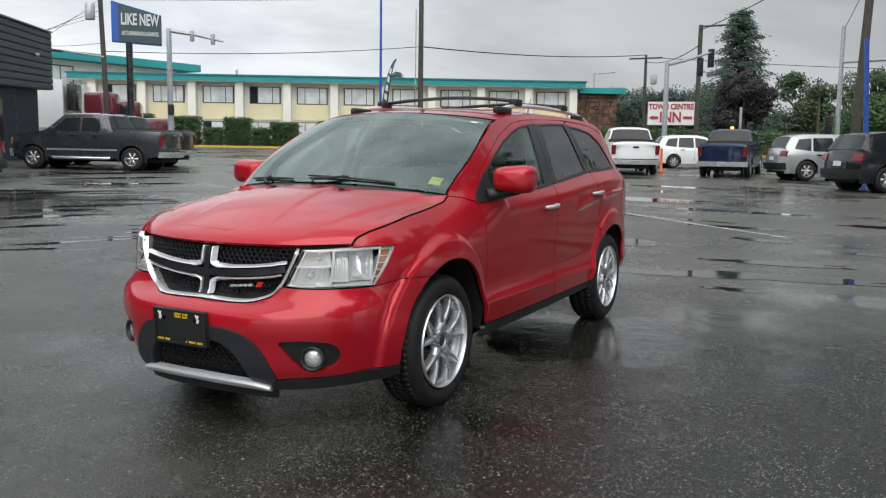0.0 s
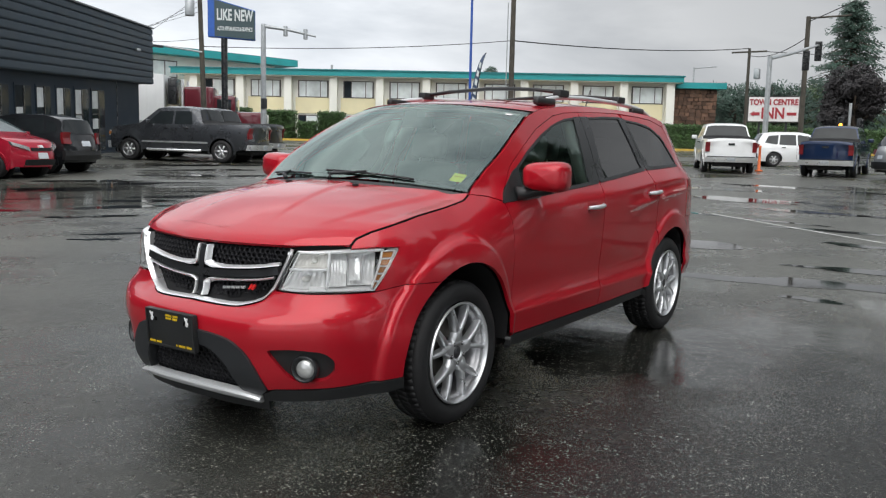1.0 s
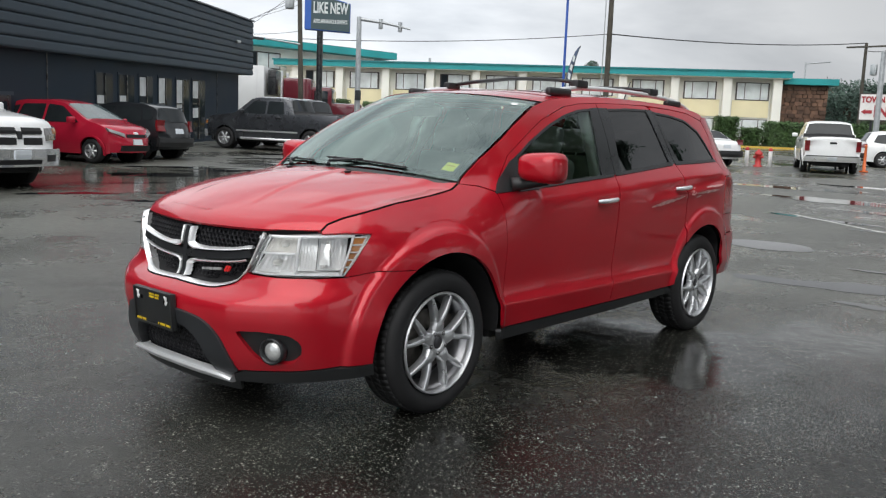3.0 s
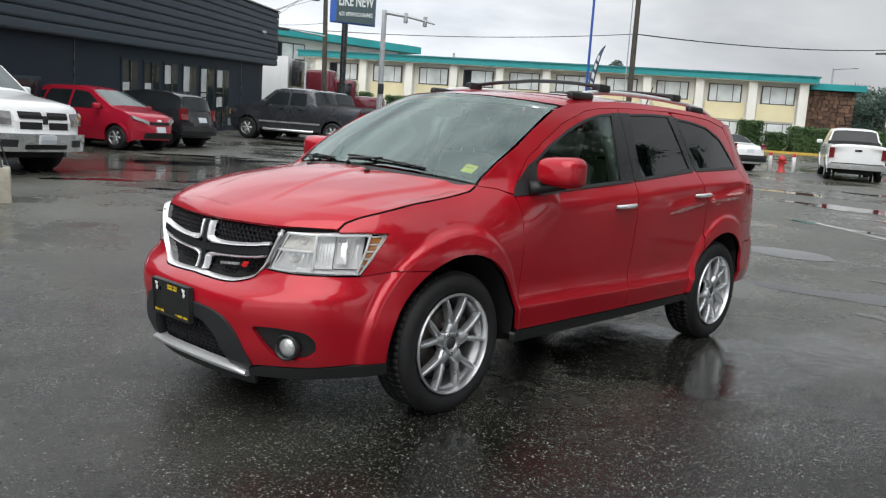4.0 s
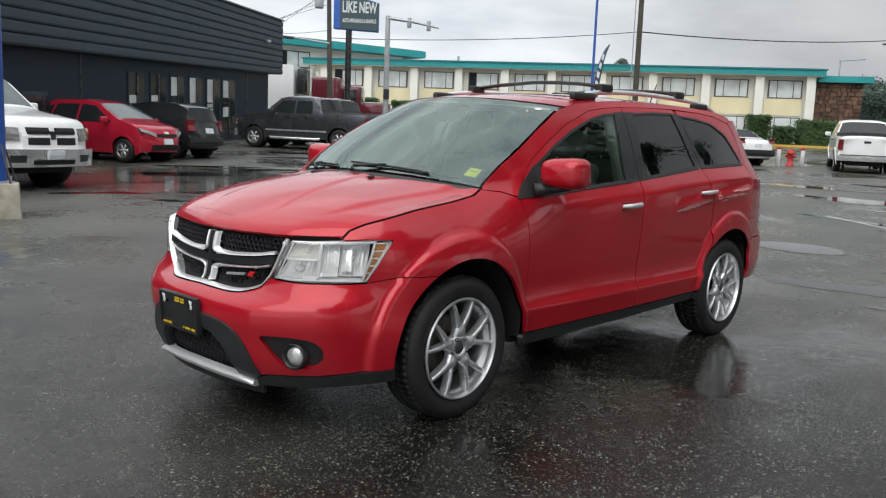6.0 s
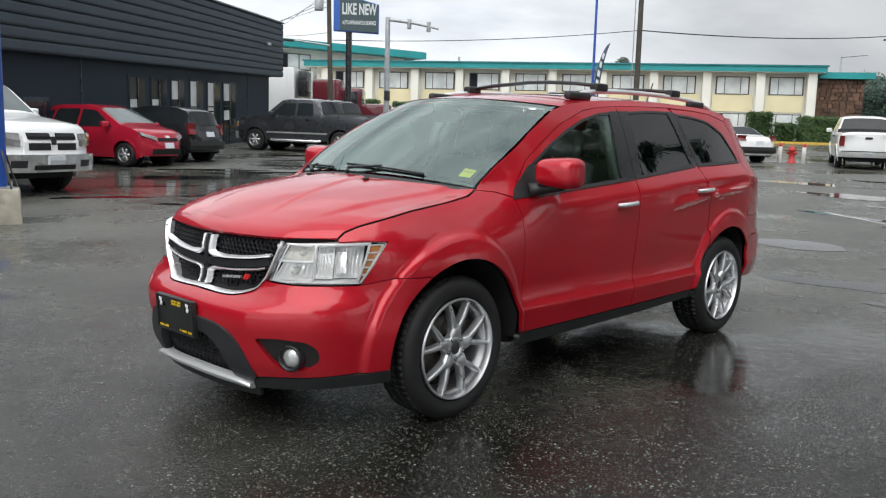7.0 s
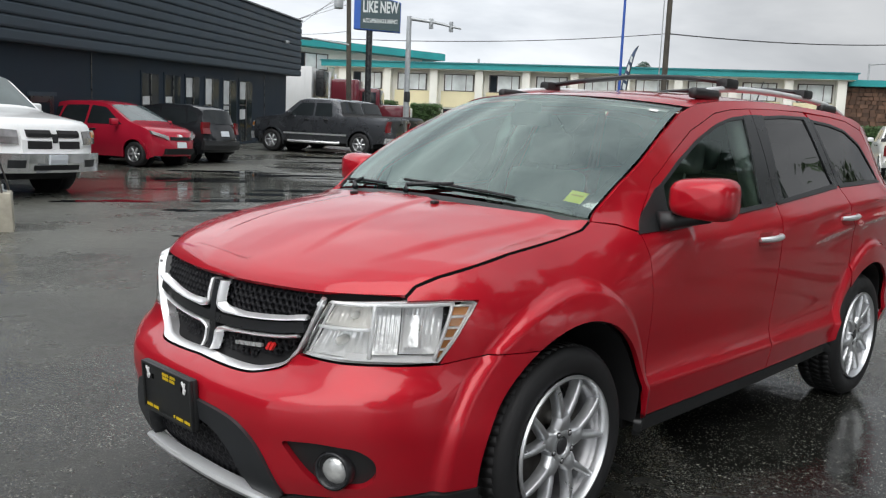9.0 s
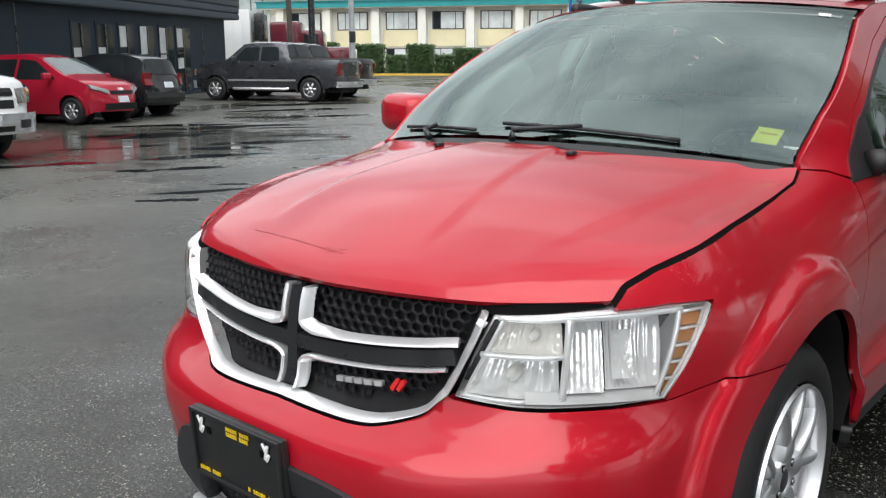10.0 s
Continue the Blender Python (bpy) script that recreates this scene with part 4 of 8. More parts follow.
for a in (-0.75, 0.75):
    tubed("post", [inn_at(a, -0.1, -3.4), inn_at(a, -0.1, 0)], 0.07, M_SATIN, inn, 10)
frame_box("frame", inn_at, -1.44, 1.44, -0.16, 0.0, -0.76, 0.76, mat("bronze_frame", (0.06, 0.05, 0.045), 0.5), inn)
frame_box("board", inn_at, -1.39, 1.39, 0.0, 0.02, -0.71, 0.71, M_SIGNWHITE, inn, "white sign board")
turn = Matrix(((idir.x, 0, iout.x, 0), (idir.y, 0, iout.y, 0), (0, 1, 0, 0), (0, 0, 0, 1)))
text_on("lettering", "TOWN CENTRE", 0.40, Matrix.Translation(inn_at(0, 0.03, 0.40)) @ turn @ Matrix.Diagonal((0.93, 1.15, 1, 1)), M_LETTERRED, inn, 0.012, 0.016)
text_on("lettering", "INN", 0.80, Matrix.Translation(inn_at(-0.02, 0.03, -0.26)) @ turn @ Matrix.Diagonal((0.92, 1.12, 1, 1)), M_LETTERRED, inn, 0.02, 0.022)
for s in (-1, 1):
    bm = bmesh.new()
    prism(bm, [(s * 0.75, -0.36), (s * 1.28, -0.36), (s * 1.28, -0.18), (s * 0.75, -0.18)] if s > 0 else [(-0.75, -0.36), (-1.08, -0.36), (-1.08, -0.42), (-1.32, -0.27), (-1.08, -0.12), (-1.08, -0.18), (-0.75, -0.18)], 0.02,
          lambda a, z, d: inn_at(a, 0.021 + d, z))
    part("arrow", bm, M_LETTERRED, inn, "red arrow", smooth=False)


def signal_head(parent, c, out):
    side = Vector((-out.y, out.x, 0))
    bm = bmesh.new()
    rot = Matrix((( side.x, out.x, 0, 0), (side.y, out.y, 0, 0), (0, 0, 1, 0), (0, 0, 0, 1)))
    box(bm, c, (0.36, 0.22, 1.05), 0.03, rot)
    head = part("signal_head", bm, M_SATIN, parent, "black traffic signal head")
    for k in range(3):
        bm = bmesh.new()
        p = Vector(c) + out * 0.12 + Vector((0, 0, 0.33 - 0.33 * k))
        lathe(bm, [(0.12, 0.0), (0.14, 0.0), (0.14, 0.14), (0.12, 0.14)], 14, "z")
        bm.transform(Matrix.Translation(p) @ out.to_track_quat("Z", "Y").to_matrix().to_4x4())
        part("visor", bm, M_SATIN, head)
    return head


# signal mast beside the shop sign
mast = pole(26.7, 28.9, 7.1, 0.16, 0.12, M_GALV, "signal_mast", "grey steel traffic signal mast with a side arm", "signal mast")
tubed("mast_arm", [(26.7, 28.9, 7.0), (27.6, 28.0, 6.86), (28.5, 27.05, 6.6)], [0.09, 0.075, 0.05], M_GALV, mast, 10)
for k in (0.42, 0.80):
    bm = bmesh.new()
    box(bm, (26.7 + 1.8 * k, 28.9 - 1.85 * k, 6.92 - 0.3 * k), (0.16, 0.16, 0.5), 0.02, None)
    part("signal_bracket", bm, M_GALV, mast)
boxed("control_box", (26.62, 28.78, 3.2), (0.22, 0.22, 0.5), M_GREYTRIM, mast, 0.02)

# signal mast by the motel sign, with arm and heads
mast = pole(42.55, 8.55, 6.25, 0.15, 0.12, M_GALV, "signal_mast", "grey steel traffic signal mast reaching over the road", "signal mast")
tubed("mast_arm", [(42.55, 8.5, 6.15), (44.5, 8.0, 6.55), (47.4, 7.1, 7.3)], [0.10, 0.085, 0.06], M_GALV, mast, 10)
for p in ((46.0, 7.55, 6.3), (47.2, 7.2, 6.9)):
    signal_head(mast, p, Vector((-0.96, -0.26, 0)))
post = pole(57.0, 7.0, 4.6, 0.09, 0.09, M_GALV, "signal_post", "short grey signal post with an amber light", "signal post")
head = signal_head(post, (57.0, 7.5, 3.2), Vector((-1, -0.1, 0)))
signal_head(post, (57.0, 6.4, 3.1), Vector((-0.2, -1, 0)))
bm = bmesh.new()
lathe(bm, [(0.0005, 0.02), (0.11, 0.0)], 16, "z")
bm.transform(Matrix.Translation((56.82, 7.48, 3.2)) @ Vector((-1, -0.1, 0)).to_track_quat("Z", "Y").to_matrix().to_4x4())
part("amber_light", bm, mat("amber_glow", (1.0, 0.45, 0.05), 0.4, emit=3.0), head, "lit amber signal")
mast = pole(43.9, 0.1, 7.9, 0.13, 0.10, M_GALV, "signal_mast", "grey steel mast with a bracket at the crossing", "signal mast")
tubed("mast_arm", [(43.9, 0.1, 6.1), (42.2, -2.6, 6.0)], 0.07, M_GALV, mast, 8)
for p in ((43.7, 0.5, 2.9), (43.8, -0.9, 2.9)):
    signal_head(mast, p, Vector((-1, 0, 0)))

# wooden utility poles
p1 = pole(35.95, -1.05, 11.0, 0.20, 0.15, M_WOOD, "utility_pole", "weathered wooden utility pole", "utility pole", (0.02, -0.38))
p2 = pole(26.5, 33.1, 10.0, 0.15, 0.11, M_WOOD, "utility_pole", "weathered wooden utility pole with a transformer", "utility pole", (0.1, 0.5))
bm = bmesh.new()
lathe(bm, [(0.0005, 0), (0.22, 0), (0.24, 0.05), (0.24, 0.75), (0.2, 0.82), (0.0005, 0.84)], 20, "z", (25.95, 33.55, 7.7))
part("transformer", bm, M_GALV, p2)
tubed("lamp_arm", [(26.5, 33.3, 5.9), (25.0, 34.4, 6.1)], 0.05, M_GALV, p2, 8)
boxed("lamp_head", (24.7, 34.6, 6.08), (0.6, 0.25, 0.12), M_GREYTRIM, p2, 0.03)
p3 = pole(39.75, 22.25, 12.0, 0.17, 0.13, M_WOOD, "utility_pole", "dark wooden utility pole across the road", "utility pole")
tubed("conduit", [(39.5, 22.45, 2.0), (39.5, 22.45, 9.5)], 0.03, M_GALV, p3, 6)
p4 = pole(73.15, 18.1, 10.2, 0.16, 0.12, M_WOOD, "utility_pole", "distant wooden utility pole with a cross arm", "utility pole")
boxed("cross_arm", (73.1, 18.1, 9.9), (0.14, 3.0, 0.14), M_WOOD, p4, 0.02)
boxed("transformer", (73.0, 17.3, 8.0), (0.5, 0.5, 0.9), M_GALV, p4, 0.12)
p5 = pole(54.7, 9.45, 9.9, 0.17, 0.14, M_WOOD, "utility_pole", "wooden utility pole with a bracket arm", "utility pole")
tubed("bracket_arm", [(54.7, 9.45, 9.8), (54.9, 7.0, 9.85)], 0.06, M_WOOD, p5, 8)
p6 = pole(82.0, 25.9, 9.6, 0.12, 0.08, M_GALV, "street_lamp", "tall street lamp behind the motel", "street lamp")
tubed("lamp_arm", [(82.0, 25.9, 9.5), (82.0, 23.6, 9.6)], 0.06, M_GALV, p6, 8)
p7 = pole(88.0, 4.8, 7.0, 0.14, 0.12, M_WOOD, "utility_pole", "short wooden pole by the trees", "utility pole")
# blue banner poles round the lot
p8 = pole(34.25, 21.5, 10.5, 0.075, 0.06, M_BLUE, "banner_pole", "slim blue banner pole on the lot edge", "banner pole")
p9 = pole(28.95, -1.88, 5.4, 0.085, 0.08, M_BLUE, "banner_pole", "slim blue banner pole with a galvanised cap", "banner pole", (0, 0.26))
flag = thing("feather_flag", "dark feather flag with pale markings on a thin pole", "flag")
fd = Vector((0.62, -0.78, 0))


def flag_at(v, w=0.0, lift=0.0):
    """Up the bowed mast, and w across the cloth."""
    return Vector((32.62, 20.25, 0.9 + 5.3 * v - 0.25 * v ** 8)) + fd * (0.10 + 0.52 * v ** 3 + w) + Vector((-0.78, -0.62, 0)) * lift


tubed("mast", [flag_at(k / 16) for k in range(17)], 0.022, M_SATIN, flag, 6)


def cloth_w(v):
    return 0.30 * math.sqrt(max(0.0, 1 - ((v - 0.30) / 0.70) ** 2)) * ease(0.22, 0.32, v)


bm = bmesh.new()
grid(bm, lambda u, v: flag_at(0.24 + 0.755 * v, -cloth_w(0.24 + 0.755 * v) * u, 0.03 * math.sin(9 * v + 3 * u)), 6, 24)
part("cloth", bm, mat("flag_cloth", (0.05, 0.075, 0.13), 0.7, vary=0.3, scale=3), flag)
for k in range(7):
    v0 = 0.30 + 0.085 * k
    bm = bmesh.new()
    grid(bm, lambda u, v: flag_at(v0 + 0.055 * v + 0.02 * u, -cloth_w(v0) * (0.22 + 0.5 * u), 0.05), 2, 2)
    part("flag_mark", bm, M_LETTER, flag)

# blue post on a concrete base, at the lot's near edge
bp = thing("banner_post", "blue steel post standing in a chipped concrete base", "post")
BX, BY = 0.95, 8.2
BZ = rise0(BX, BY)
tubed("post", [(BX, BY, BZ + 0.42), (BX - 0.02, BY, 3.9)], 0.112, M_BLUE, bp, 20)
bm = bmesh.new()
box(bm, (0, 0, 0.19), (0.56, 0.56, 0.52), 0.035)
for v in bm.verts:
    k = 1.0 - 0.10 * (v.co.z + 0.07) / 0.52
    v.co.x, v.co.y = v.co.x * k + 0.012 * noise.noise(v.co * 7), v.co.y * k + 0.012 * noise.noise(v.co * 7 + Vector((5, 0, 0)))
bm.transform(pose(BX, BY, BZ, 0, 0, -20))
sharp_by_angle(bm, 50)
part("concrete_base", bm, M_BASE, bp, "chipped pale concrete base with rusty stains")
boxed("base_plate", (BX, BY, BZ + 0.46), (0.32, 0.32, 0.025), M_GALV, bp, 0.005, rot=None)
for dx in (-0.12, 0.12):
    for dy in (-0.12, 0.12):
        tubed("anchor_bolt", [(BX + dx, BY + dy, BZ + 0.46), (BX + dx, BY + dy, BZ + 0.54)], 0.014, M_GALV, bp, 6)
for a in (-75, 15, 105, 195):
    c, sn = math.cos(radians(a)), math.sin(radians(a))
    tubed("tie_down", [(BX + 0.10 * c, BY + 0.10 * sn, BZ + 0.95), (BX + 0.262 * c, BY + 0.262 * sn, BZ + 0.47), (BX + 0.275 * c, BY + 0.275 * sn, BZ + 0.16)], 0.013, M_IRON, bp, 6)


def cable(a, b, sag, r=0.02):
    a, b = Vector(a), Vector(b)
    bm = bmesh.new()
    tube(bm, [a.lerp(b, k / 14) + Vector((0, 0, -4 * sag * (k / 14) * (1 - k / 14))) for k in range(15)], r, 5)
    return tagged(link("overhead_cable", bm, M_WIRE), "black overhead cable between poles", "cable", group="overhead cables")


cable((39.75, 22.25, 7.4), (26.5, 33.4, 6.2), 0.25)
cable((39.75, 22.25, 7.4), (73.1, 18.1, 10.2), 0.35, 0.035)
cable((39.75, 22.25, 10.6), (26.6, 33.5, 9.2), 0.1, 0.012)
cable((39.75, 22.25, 10.2), (26.6, 33.5, 8.8), 0.1, 0.012)
cable((39.75, 22.3, 10.9), (-10, 62, 12.5), 0.6, 0.012)
cable((73.1, 18.1, 9.6), (54.7, 9.5, 8.6), 0.5, 0.03)
cable((54.7, 9.4, 9.6), (35.97, -1.6, 10.7), 0.3, 0.03)
cable((73.1, 17.0, 9.9), (110.0, -14.0, 11.0), 0.3, 0.03)
cable((35.97, -1.6, 9.6), (43.9, 0.1, 7.7), 0.1, 0.015)
cable((26.5, 33.4, 6.6), (20.6, 36.0, 6.4), 0.3, 0.012)
for k in range(4):
    cable((26.5, 33.2, 8.0 + 0.3 * k), (19.0 + 1.5 * k, 38.0, 5.2), 0.15, 0.01)

# hydrant between two white bollards
hy = thing("fire_hydrant", "red fire hydrant on the lot edge", "hydrant")
HX0, HY0 = 29.9, 9.3
bm = bmesh.new()
lathe(bm, [(0.0005, -0.1), (0.17, -0.1), (0.17, 0.05), (0.11, 0.07), (0.11, 0.44), (0.15, 0.46), (0.15, 0.51), (0.11, 0.59), (0.04, 0.64), (0.04, 0.68), (0.0005, 0.68)], 20, "z", (HX0, HY0, rise(HX0, HY0)))
part("barrel", bm, M_RUST, hy)
for s in (-1, 1):
    bm = bmesh.new()
    lathe(bm, [(0.0005, 0.0), (0.055, 0.0), (0.055, 0.19), (0.0005, 0.19)], 12, "z")
    bm.transform(Matrix.Translation((HX0, HY0, rise(HX0, HY0) + 0.38)) @ Matrix.Rotation(radians(90 * s), 4, "X"))
    part("outlet", bm, M_RUST, hy)
for s in (-1, 1):
    b = thing("bollard", "white painted steel bollard beside the hydrant", "bollard", group="bollards round the hydrant")
    bx, by = HX0 + 0.15 * s, HY0 - 0.40 * s
    bm = bmesh.new()
    lathe(bm, [(0.0005, -0.2), (0.075, -0.2), (0.075, 0.66), (0.05, 0.73), (0.0005, 0.75)], 16, "z", (bx, by, rise(bx, by)))
    part("post", bm, M_WHITE, b)
    bm = bmesh.new()
    lathe(bm, [(0.0005, 0.62), (0.079, 0.62), (0.079, 0.67), (0.054, 0.74), (0.0005, 0.76)], 16, "z", (bx, by, rise(bx, by)))
    part("cap", bm, M_RUST, b, "red painted cap")
cone = thing("traffic_cone", "orange traffic marker behind the white pickup", "traffic cone")
bm = bmesh.new()
lathe(bm, [(0.0005, 0), (0.15, 0), (0.15, 0.05), (0.06, 0.07), (0.045, 0.95), (0.06, 0.97), (0.06, 1.0), (0.0005, 1.02)], 16, "z", (31.4, 5.85, rise(31.4, 5.85)))
part("body", bm, mat("orange_plastic", (0.75, 0.16, 0.04), 0.5), cone)
# ---- the red crossover: its body surface ----
# x runs rearwards from the front axle, y to the car's right, z up; the left side has negative y
PLAN = [(-0.985, 0.0), (-0.98, 0.2), (-0.948, 0.4), (-0.905, 0.5), (-0.83, 0.61), (-0.745, 0.705), (-0.62, 0.795),
        (-0.45, 0.862), (-0.2, 0.902), (0.1, 0.91), (0.5, 0.906), (1.2, 0.91), (1.8, 0.91), (2.4, 0.902), (2.9, 0.905),
        (3.25, 0.89), (3.55, 0.845), (3.78, 0.755), (3.93, 0.58), (3.99, 0.3), (4.0, 0.0)]


def spline(pts, n=12):
    out = []
    for i in range(len(pts) - 1):
        p0, p1, p2 = pts[max(i - 1, 0)], pts[i], pts[i + 1]
        p3 = pts[min(i + 2, len(pts) - 1)]
        for k in range(n):
            t = k / n
            out.append(tuple(0.5 * (2 * b + (c - a) * t + (2 * a - 5 * b + 4 * c - d) * t * t + (3 * b - a - 3 * c + d) * t ** 3)
                             for a, b, c, d in zip(p0, p1, p2, p3)))
    out.append(tuple(pts[-1]))
    return out


_plan = np.array(spline([(-0.98, -0.2)] + PLAN + [(3.99, -0.3)])[12:-12])
_q = np.r_[0, np.cumsum(np.hypot(*np.diff(_plan, axis=0).T))]
QMAX = float(_q[-1])
_tan = np.gradient(_plan, axis=0)
_tan /= np.hypot(_tan[:, 0], _tan[:, 1])[:, None]


def q_x(x):
    """Arc length from the nose's middle to x along the side."""
    return float(np.interp(x, _plan[:-60, 0], _q[:-60]))


def q_y(y):
    """Arc length along the front to a half width y (y > 0: the left side)."""
    return math.copysign(float(np.interp(abs(y), _plan[:110, 1], _q[:110])), y)


def curve(z, knots):
    """Smooth interpolation through (z, value) pairs."""
    if z <= knots[0][0]:
        return knots[0][1]
    for i in range(len(knots) - 1):
        (a, u), (b, v) = knots[i], knots[i + 1]
        if z <= b:
            m0 = (v - knots[i - 1][1]) / (b - knots[i - 1][0]) if i else (v - u) / (b - a)
            m1 = (knots[i + 2][1] - u) / (knots[i + 2][0] - a) if i + 2 < len(knots) else (v - u) / (b - a)
            h, t = b - a, (z - a) / (b - a)
            return (2 * t ** 3 - 3 * t * t + 1) * u + (t ** 3 - 2 * t * t + t) * h * m0 + (3 * t * t - 2 * t ** 3) * v + (t ** 3 - t * t) * h * m1
    return knots[-1][1]


SIDE = [(0.2, 0.06), (0.3, 0.03), (0.385, 0.014), (0.45, 0.004), (0.495, -0.004), (0.515, 0.006), (0.55, 0.018), (0.6, 0.022), (0.72, 0.012), (0.85, 0.004), (0.95, 0.001),
        (1.04, 0.002), (1.075, 0.006), (1.09, 0.0105), (1.105, 0.0175), (1.13, 0.030), (1.2, 0.066), (1.35, 0.124), (1.5, 0.186), (1.58, 0.222), (1.63, 0.25), (1.66, 0.28), (1.7, 0.34)]
FRONT = [(0.15, 0.1), (0.22, 0.075), (0.27, 0.05), (0.33, 0.02), (0.40, 0.004), (0.46, -0.004), (0.52, -0.016), (0.595, -0.012), (0.626, 0.012), (0.650, 0.056), (0.672, 0.088), (0.71, 0.104),
         (0.8, 0.11), (0.88, 0.122), (0.94, 0.15), (1.0, 0.22), (1.15, 0.6)]
CORNER = [(0.15, 0.085), (0.25, 0.05), (0.33, 0.015), (0.40, -0.004), (0.46, -0.018), (0.53, -0.034), (0.612, -0.030), (0.652, -0.012), (0.70, 0.029), (0.72, 0.036), (0.8, 0.040), (0.9, 0.048),
          (0.96, 0.08), (1.02, 0.14), (1.15, 0.3)]
FENDER = [(0.2, 0.06), (0.3, 0.03), (0.385, 0.014), (0.5, 0.004), (0.6, 0.01), (0.72, 0.006), (0.82, 0.003), (0.9, 0.016), (0.96, 0.04), (1.02, 0.075),
          (1.07, 0.11), (1.12, 0.15), (1.16, 0.19)]
REAR = [(0.2, 0.12), (0.3, 0.07), (0.4, 0.03), (0.55, 0.0), (0.68, 0.0), (0.74, 0.03), (0.9, 0.04), (1.1, 0.06), (1.25, 0.14), (1.5, 0.29), (1.6, 0.34), (1.7, 0.40)]
ARCHES = ((0.01, 0.36, 0.456, 0.58), (2.9, 0.36, 0.44, 0.565))
Q_CORNER, Q_FEND, Q_DOOR, Q_QUART, Q_REAR = 0.72, q_x(-0.36), q_x(0.78), q_x(3.2), QMAX - 0.62


def shoulder(x, z):
    """The crease under the windows climbs towards the tail."""
    return 0.052 * (min(max(x, 0.5), 3.2) - 1.55) * ease(0.86, 1.0, z) * (1 - ease(1.16, 1.30, z))


def dent(x, z):
    """Old damage along the rear door and quarter: a pushed-in fold with ridges."""
    along = ease(1.95, 2.2, x) * (1 - ease(3.15, 3.3, x))
    mid = 0.985 + 0.085 * (x - 2.0)
    return along * (0.012 * math.exp(-((z - mid) / 0.028) ** 2) - 0.010 * math.exp(-((z - mid - 0.055) / 0.03) ** 2)) + 0.004 * math.exp(-((x - 2.68) / 0.05) ** 2 - ((z - 1.0) / 0.05) ** 2)


def inset(q, z):
    """How far the skin lies inside the plan's outline."""
    q = abs(q)
    if q < Q_CORNER:
        k = ease(0.38, Q_CORNER, q)
        return curve(z, FRONT) * (1 - k) + curve(z, CORNER) * k
    if q < Q_FEND:
        k = ease(Q_CORNER, Q_FEND, q)
        return curve(z, CORNER) * (1 - k) + curve(z, FENDER) * k
    if q < Q_DOOR:
        k = ease(Q_FEND + 0.30, Q_DOOR, q)
        return curve(z, FENDER) * (1 - k) + curve(z, SIDE) * k
    k = ease(Q_QUART, Q_REAR, q)
    x = q - Q_DOOR + 0.78
    return (curve(z - shoulder(x, z), SIDE) - dent(x, z)) * (1 - k) + curve(z, REAR) * k


def flare(x, z):
    """The swell round the wheel openings."""
    out = 0.0
    for cx, cz, r0, r1 in ARCHES:
        dx = x - cx
        r = math.hypot(dx * (1.2 if (dx > 0) == (cx < 1) else 1.0), max(z - cz, (z - cz) * 0.35))
        if r < r1 + 0.03:
            k = ease(0.36, 0.60, z) if cx > 1 and dx > 0 else 1.0
            out = max(out, k * (0.034 * (1 - ease(r1 - 0.016, r1 + 0.010, r)) - 0.008 * ease(r0, r1, r)))
    return out


def skin(q, z, proud=0.0):
    """A point of the body; q > 0 on the left side, q < 0 on the right."""
    a = min(abs(q), QMAX)
    x, y = float(np.interp(a, _q, _plan[:, 0])), float(np.interp(a, _q, _plan[:, 1]))
    tx, ty = float(np.interp(a, _q, _tan[:, 0])), float(np.interp(a, _q, _tan[:, 1]))
    f = flare(x, z) if y > 0.6 else 0.0
    d = inset(a, z) - proud - f
    # plan normal points outwards: (-ty, tx) turned to the outside
    px, py = x + ty * d, y - tx * d
    return Vector((px, -py if q >= 0 else py, z))
# ---- the red crossover ----
car = thing("crossover_car", "red five-door crossover with roof rails, wet, parked on the asphalt", "car")


def arch(k, a0, a1, grow=0.0, n=18):
    """Points (q, z) along a wheel opening, by angles from the rear round over the top."""
    cx, cz, r, _ = ARCHES[k]
    return [(q_x(cx + (r + grow) * math.cos(radians(a0 + (a1 - a0) * i / n))), cz + (r + grow) * math.sin(radians(a0 + (a1 - a0) * i / n))) for i in range(n + 1)]


def X(x, z):
    return (q_x(x), z)


def body_panel(name, outline, material, parent, side=1, step=0.05, gap=0.002, holes=(), depth=0.014, proud=0.0, label="", lines=()):
    bm = bmesh.new()
    trimmed(bm, outline, lambda q, z: skin(q * side, z, proud), step, gap, holes, depth, lines=lines)
    return part(name, bm, material, parent, label)


def rings(k, a0, a1, both=False):
    out = []
    r0, r1 = ARCHES[k][2:]
    for r in (r0 + 0.03, r1 - 0.035, r1 - 0.016, r1 - 0.004, r1 + 0.010, r1 + 0.028):
        line = []
        for i in range(40):
            a = radians(a0 + (a1 - a0) * i / 39)
            dz = r * math.sin(a)
            dx = r * math.cos(a)
            line.append((q_x(ARCHES[k][0] + dx / (1.2 if (dx > 0) == (k == 0) else 1.0)), ARCHES[k][1] + (dz if dz > 0 else dz / 0.35)))
        out.append(line)
    return out + ([[(-q, z) for q, z in l] for l in out] if both else [])


SILL_LINES = [[X(0.4, z), X(2.7, z)] for z in (0.45, 0.48, 0.495, 0.505, 0.515, 0.532, 0.555, 0.6)]
SHOULDER_LINES = [[X(0.52 + 0.24 * k, 1.09 + d + 0.052 * (0.52 + 0.24 * k - 1.55)) for k in range(12)] for d in (-0.035, -0.015, -0.003, 0.008, 0.022, 0.045)]
DENT_LINES = [[X(2.0 + 0.1 * k, 0.985 + 0.0085 * k + d) for k in range(13)] for d in (-0.03, -0.015, 0.0, 0.015, 0.03)]


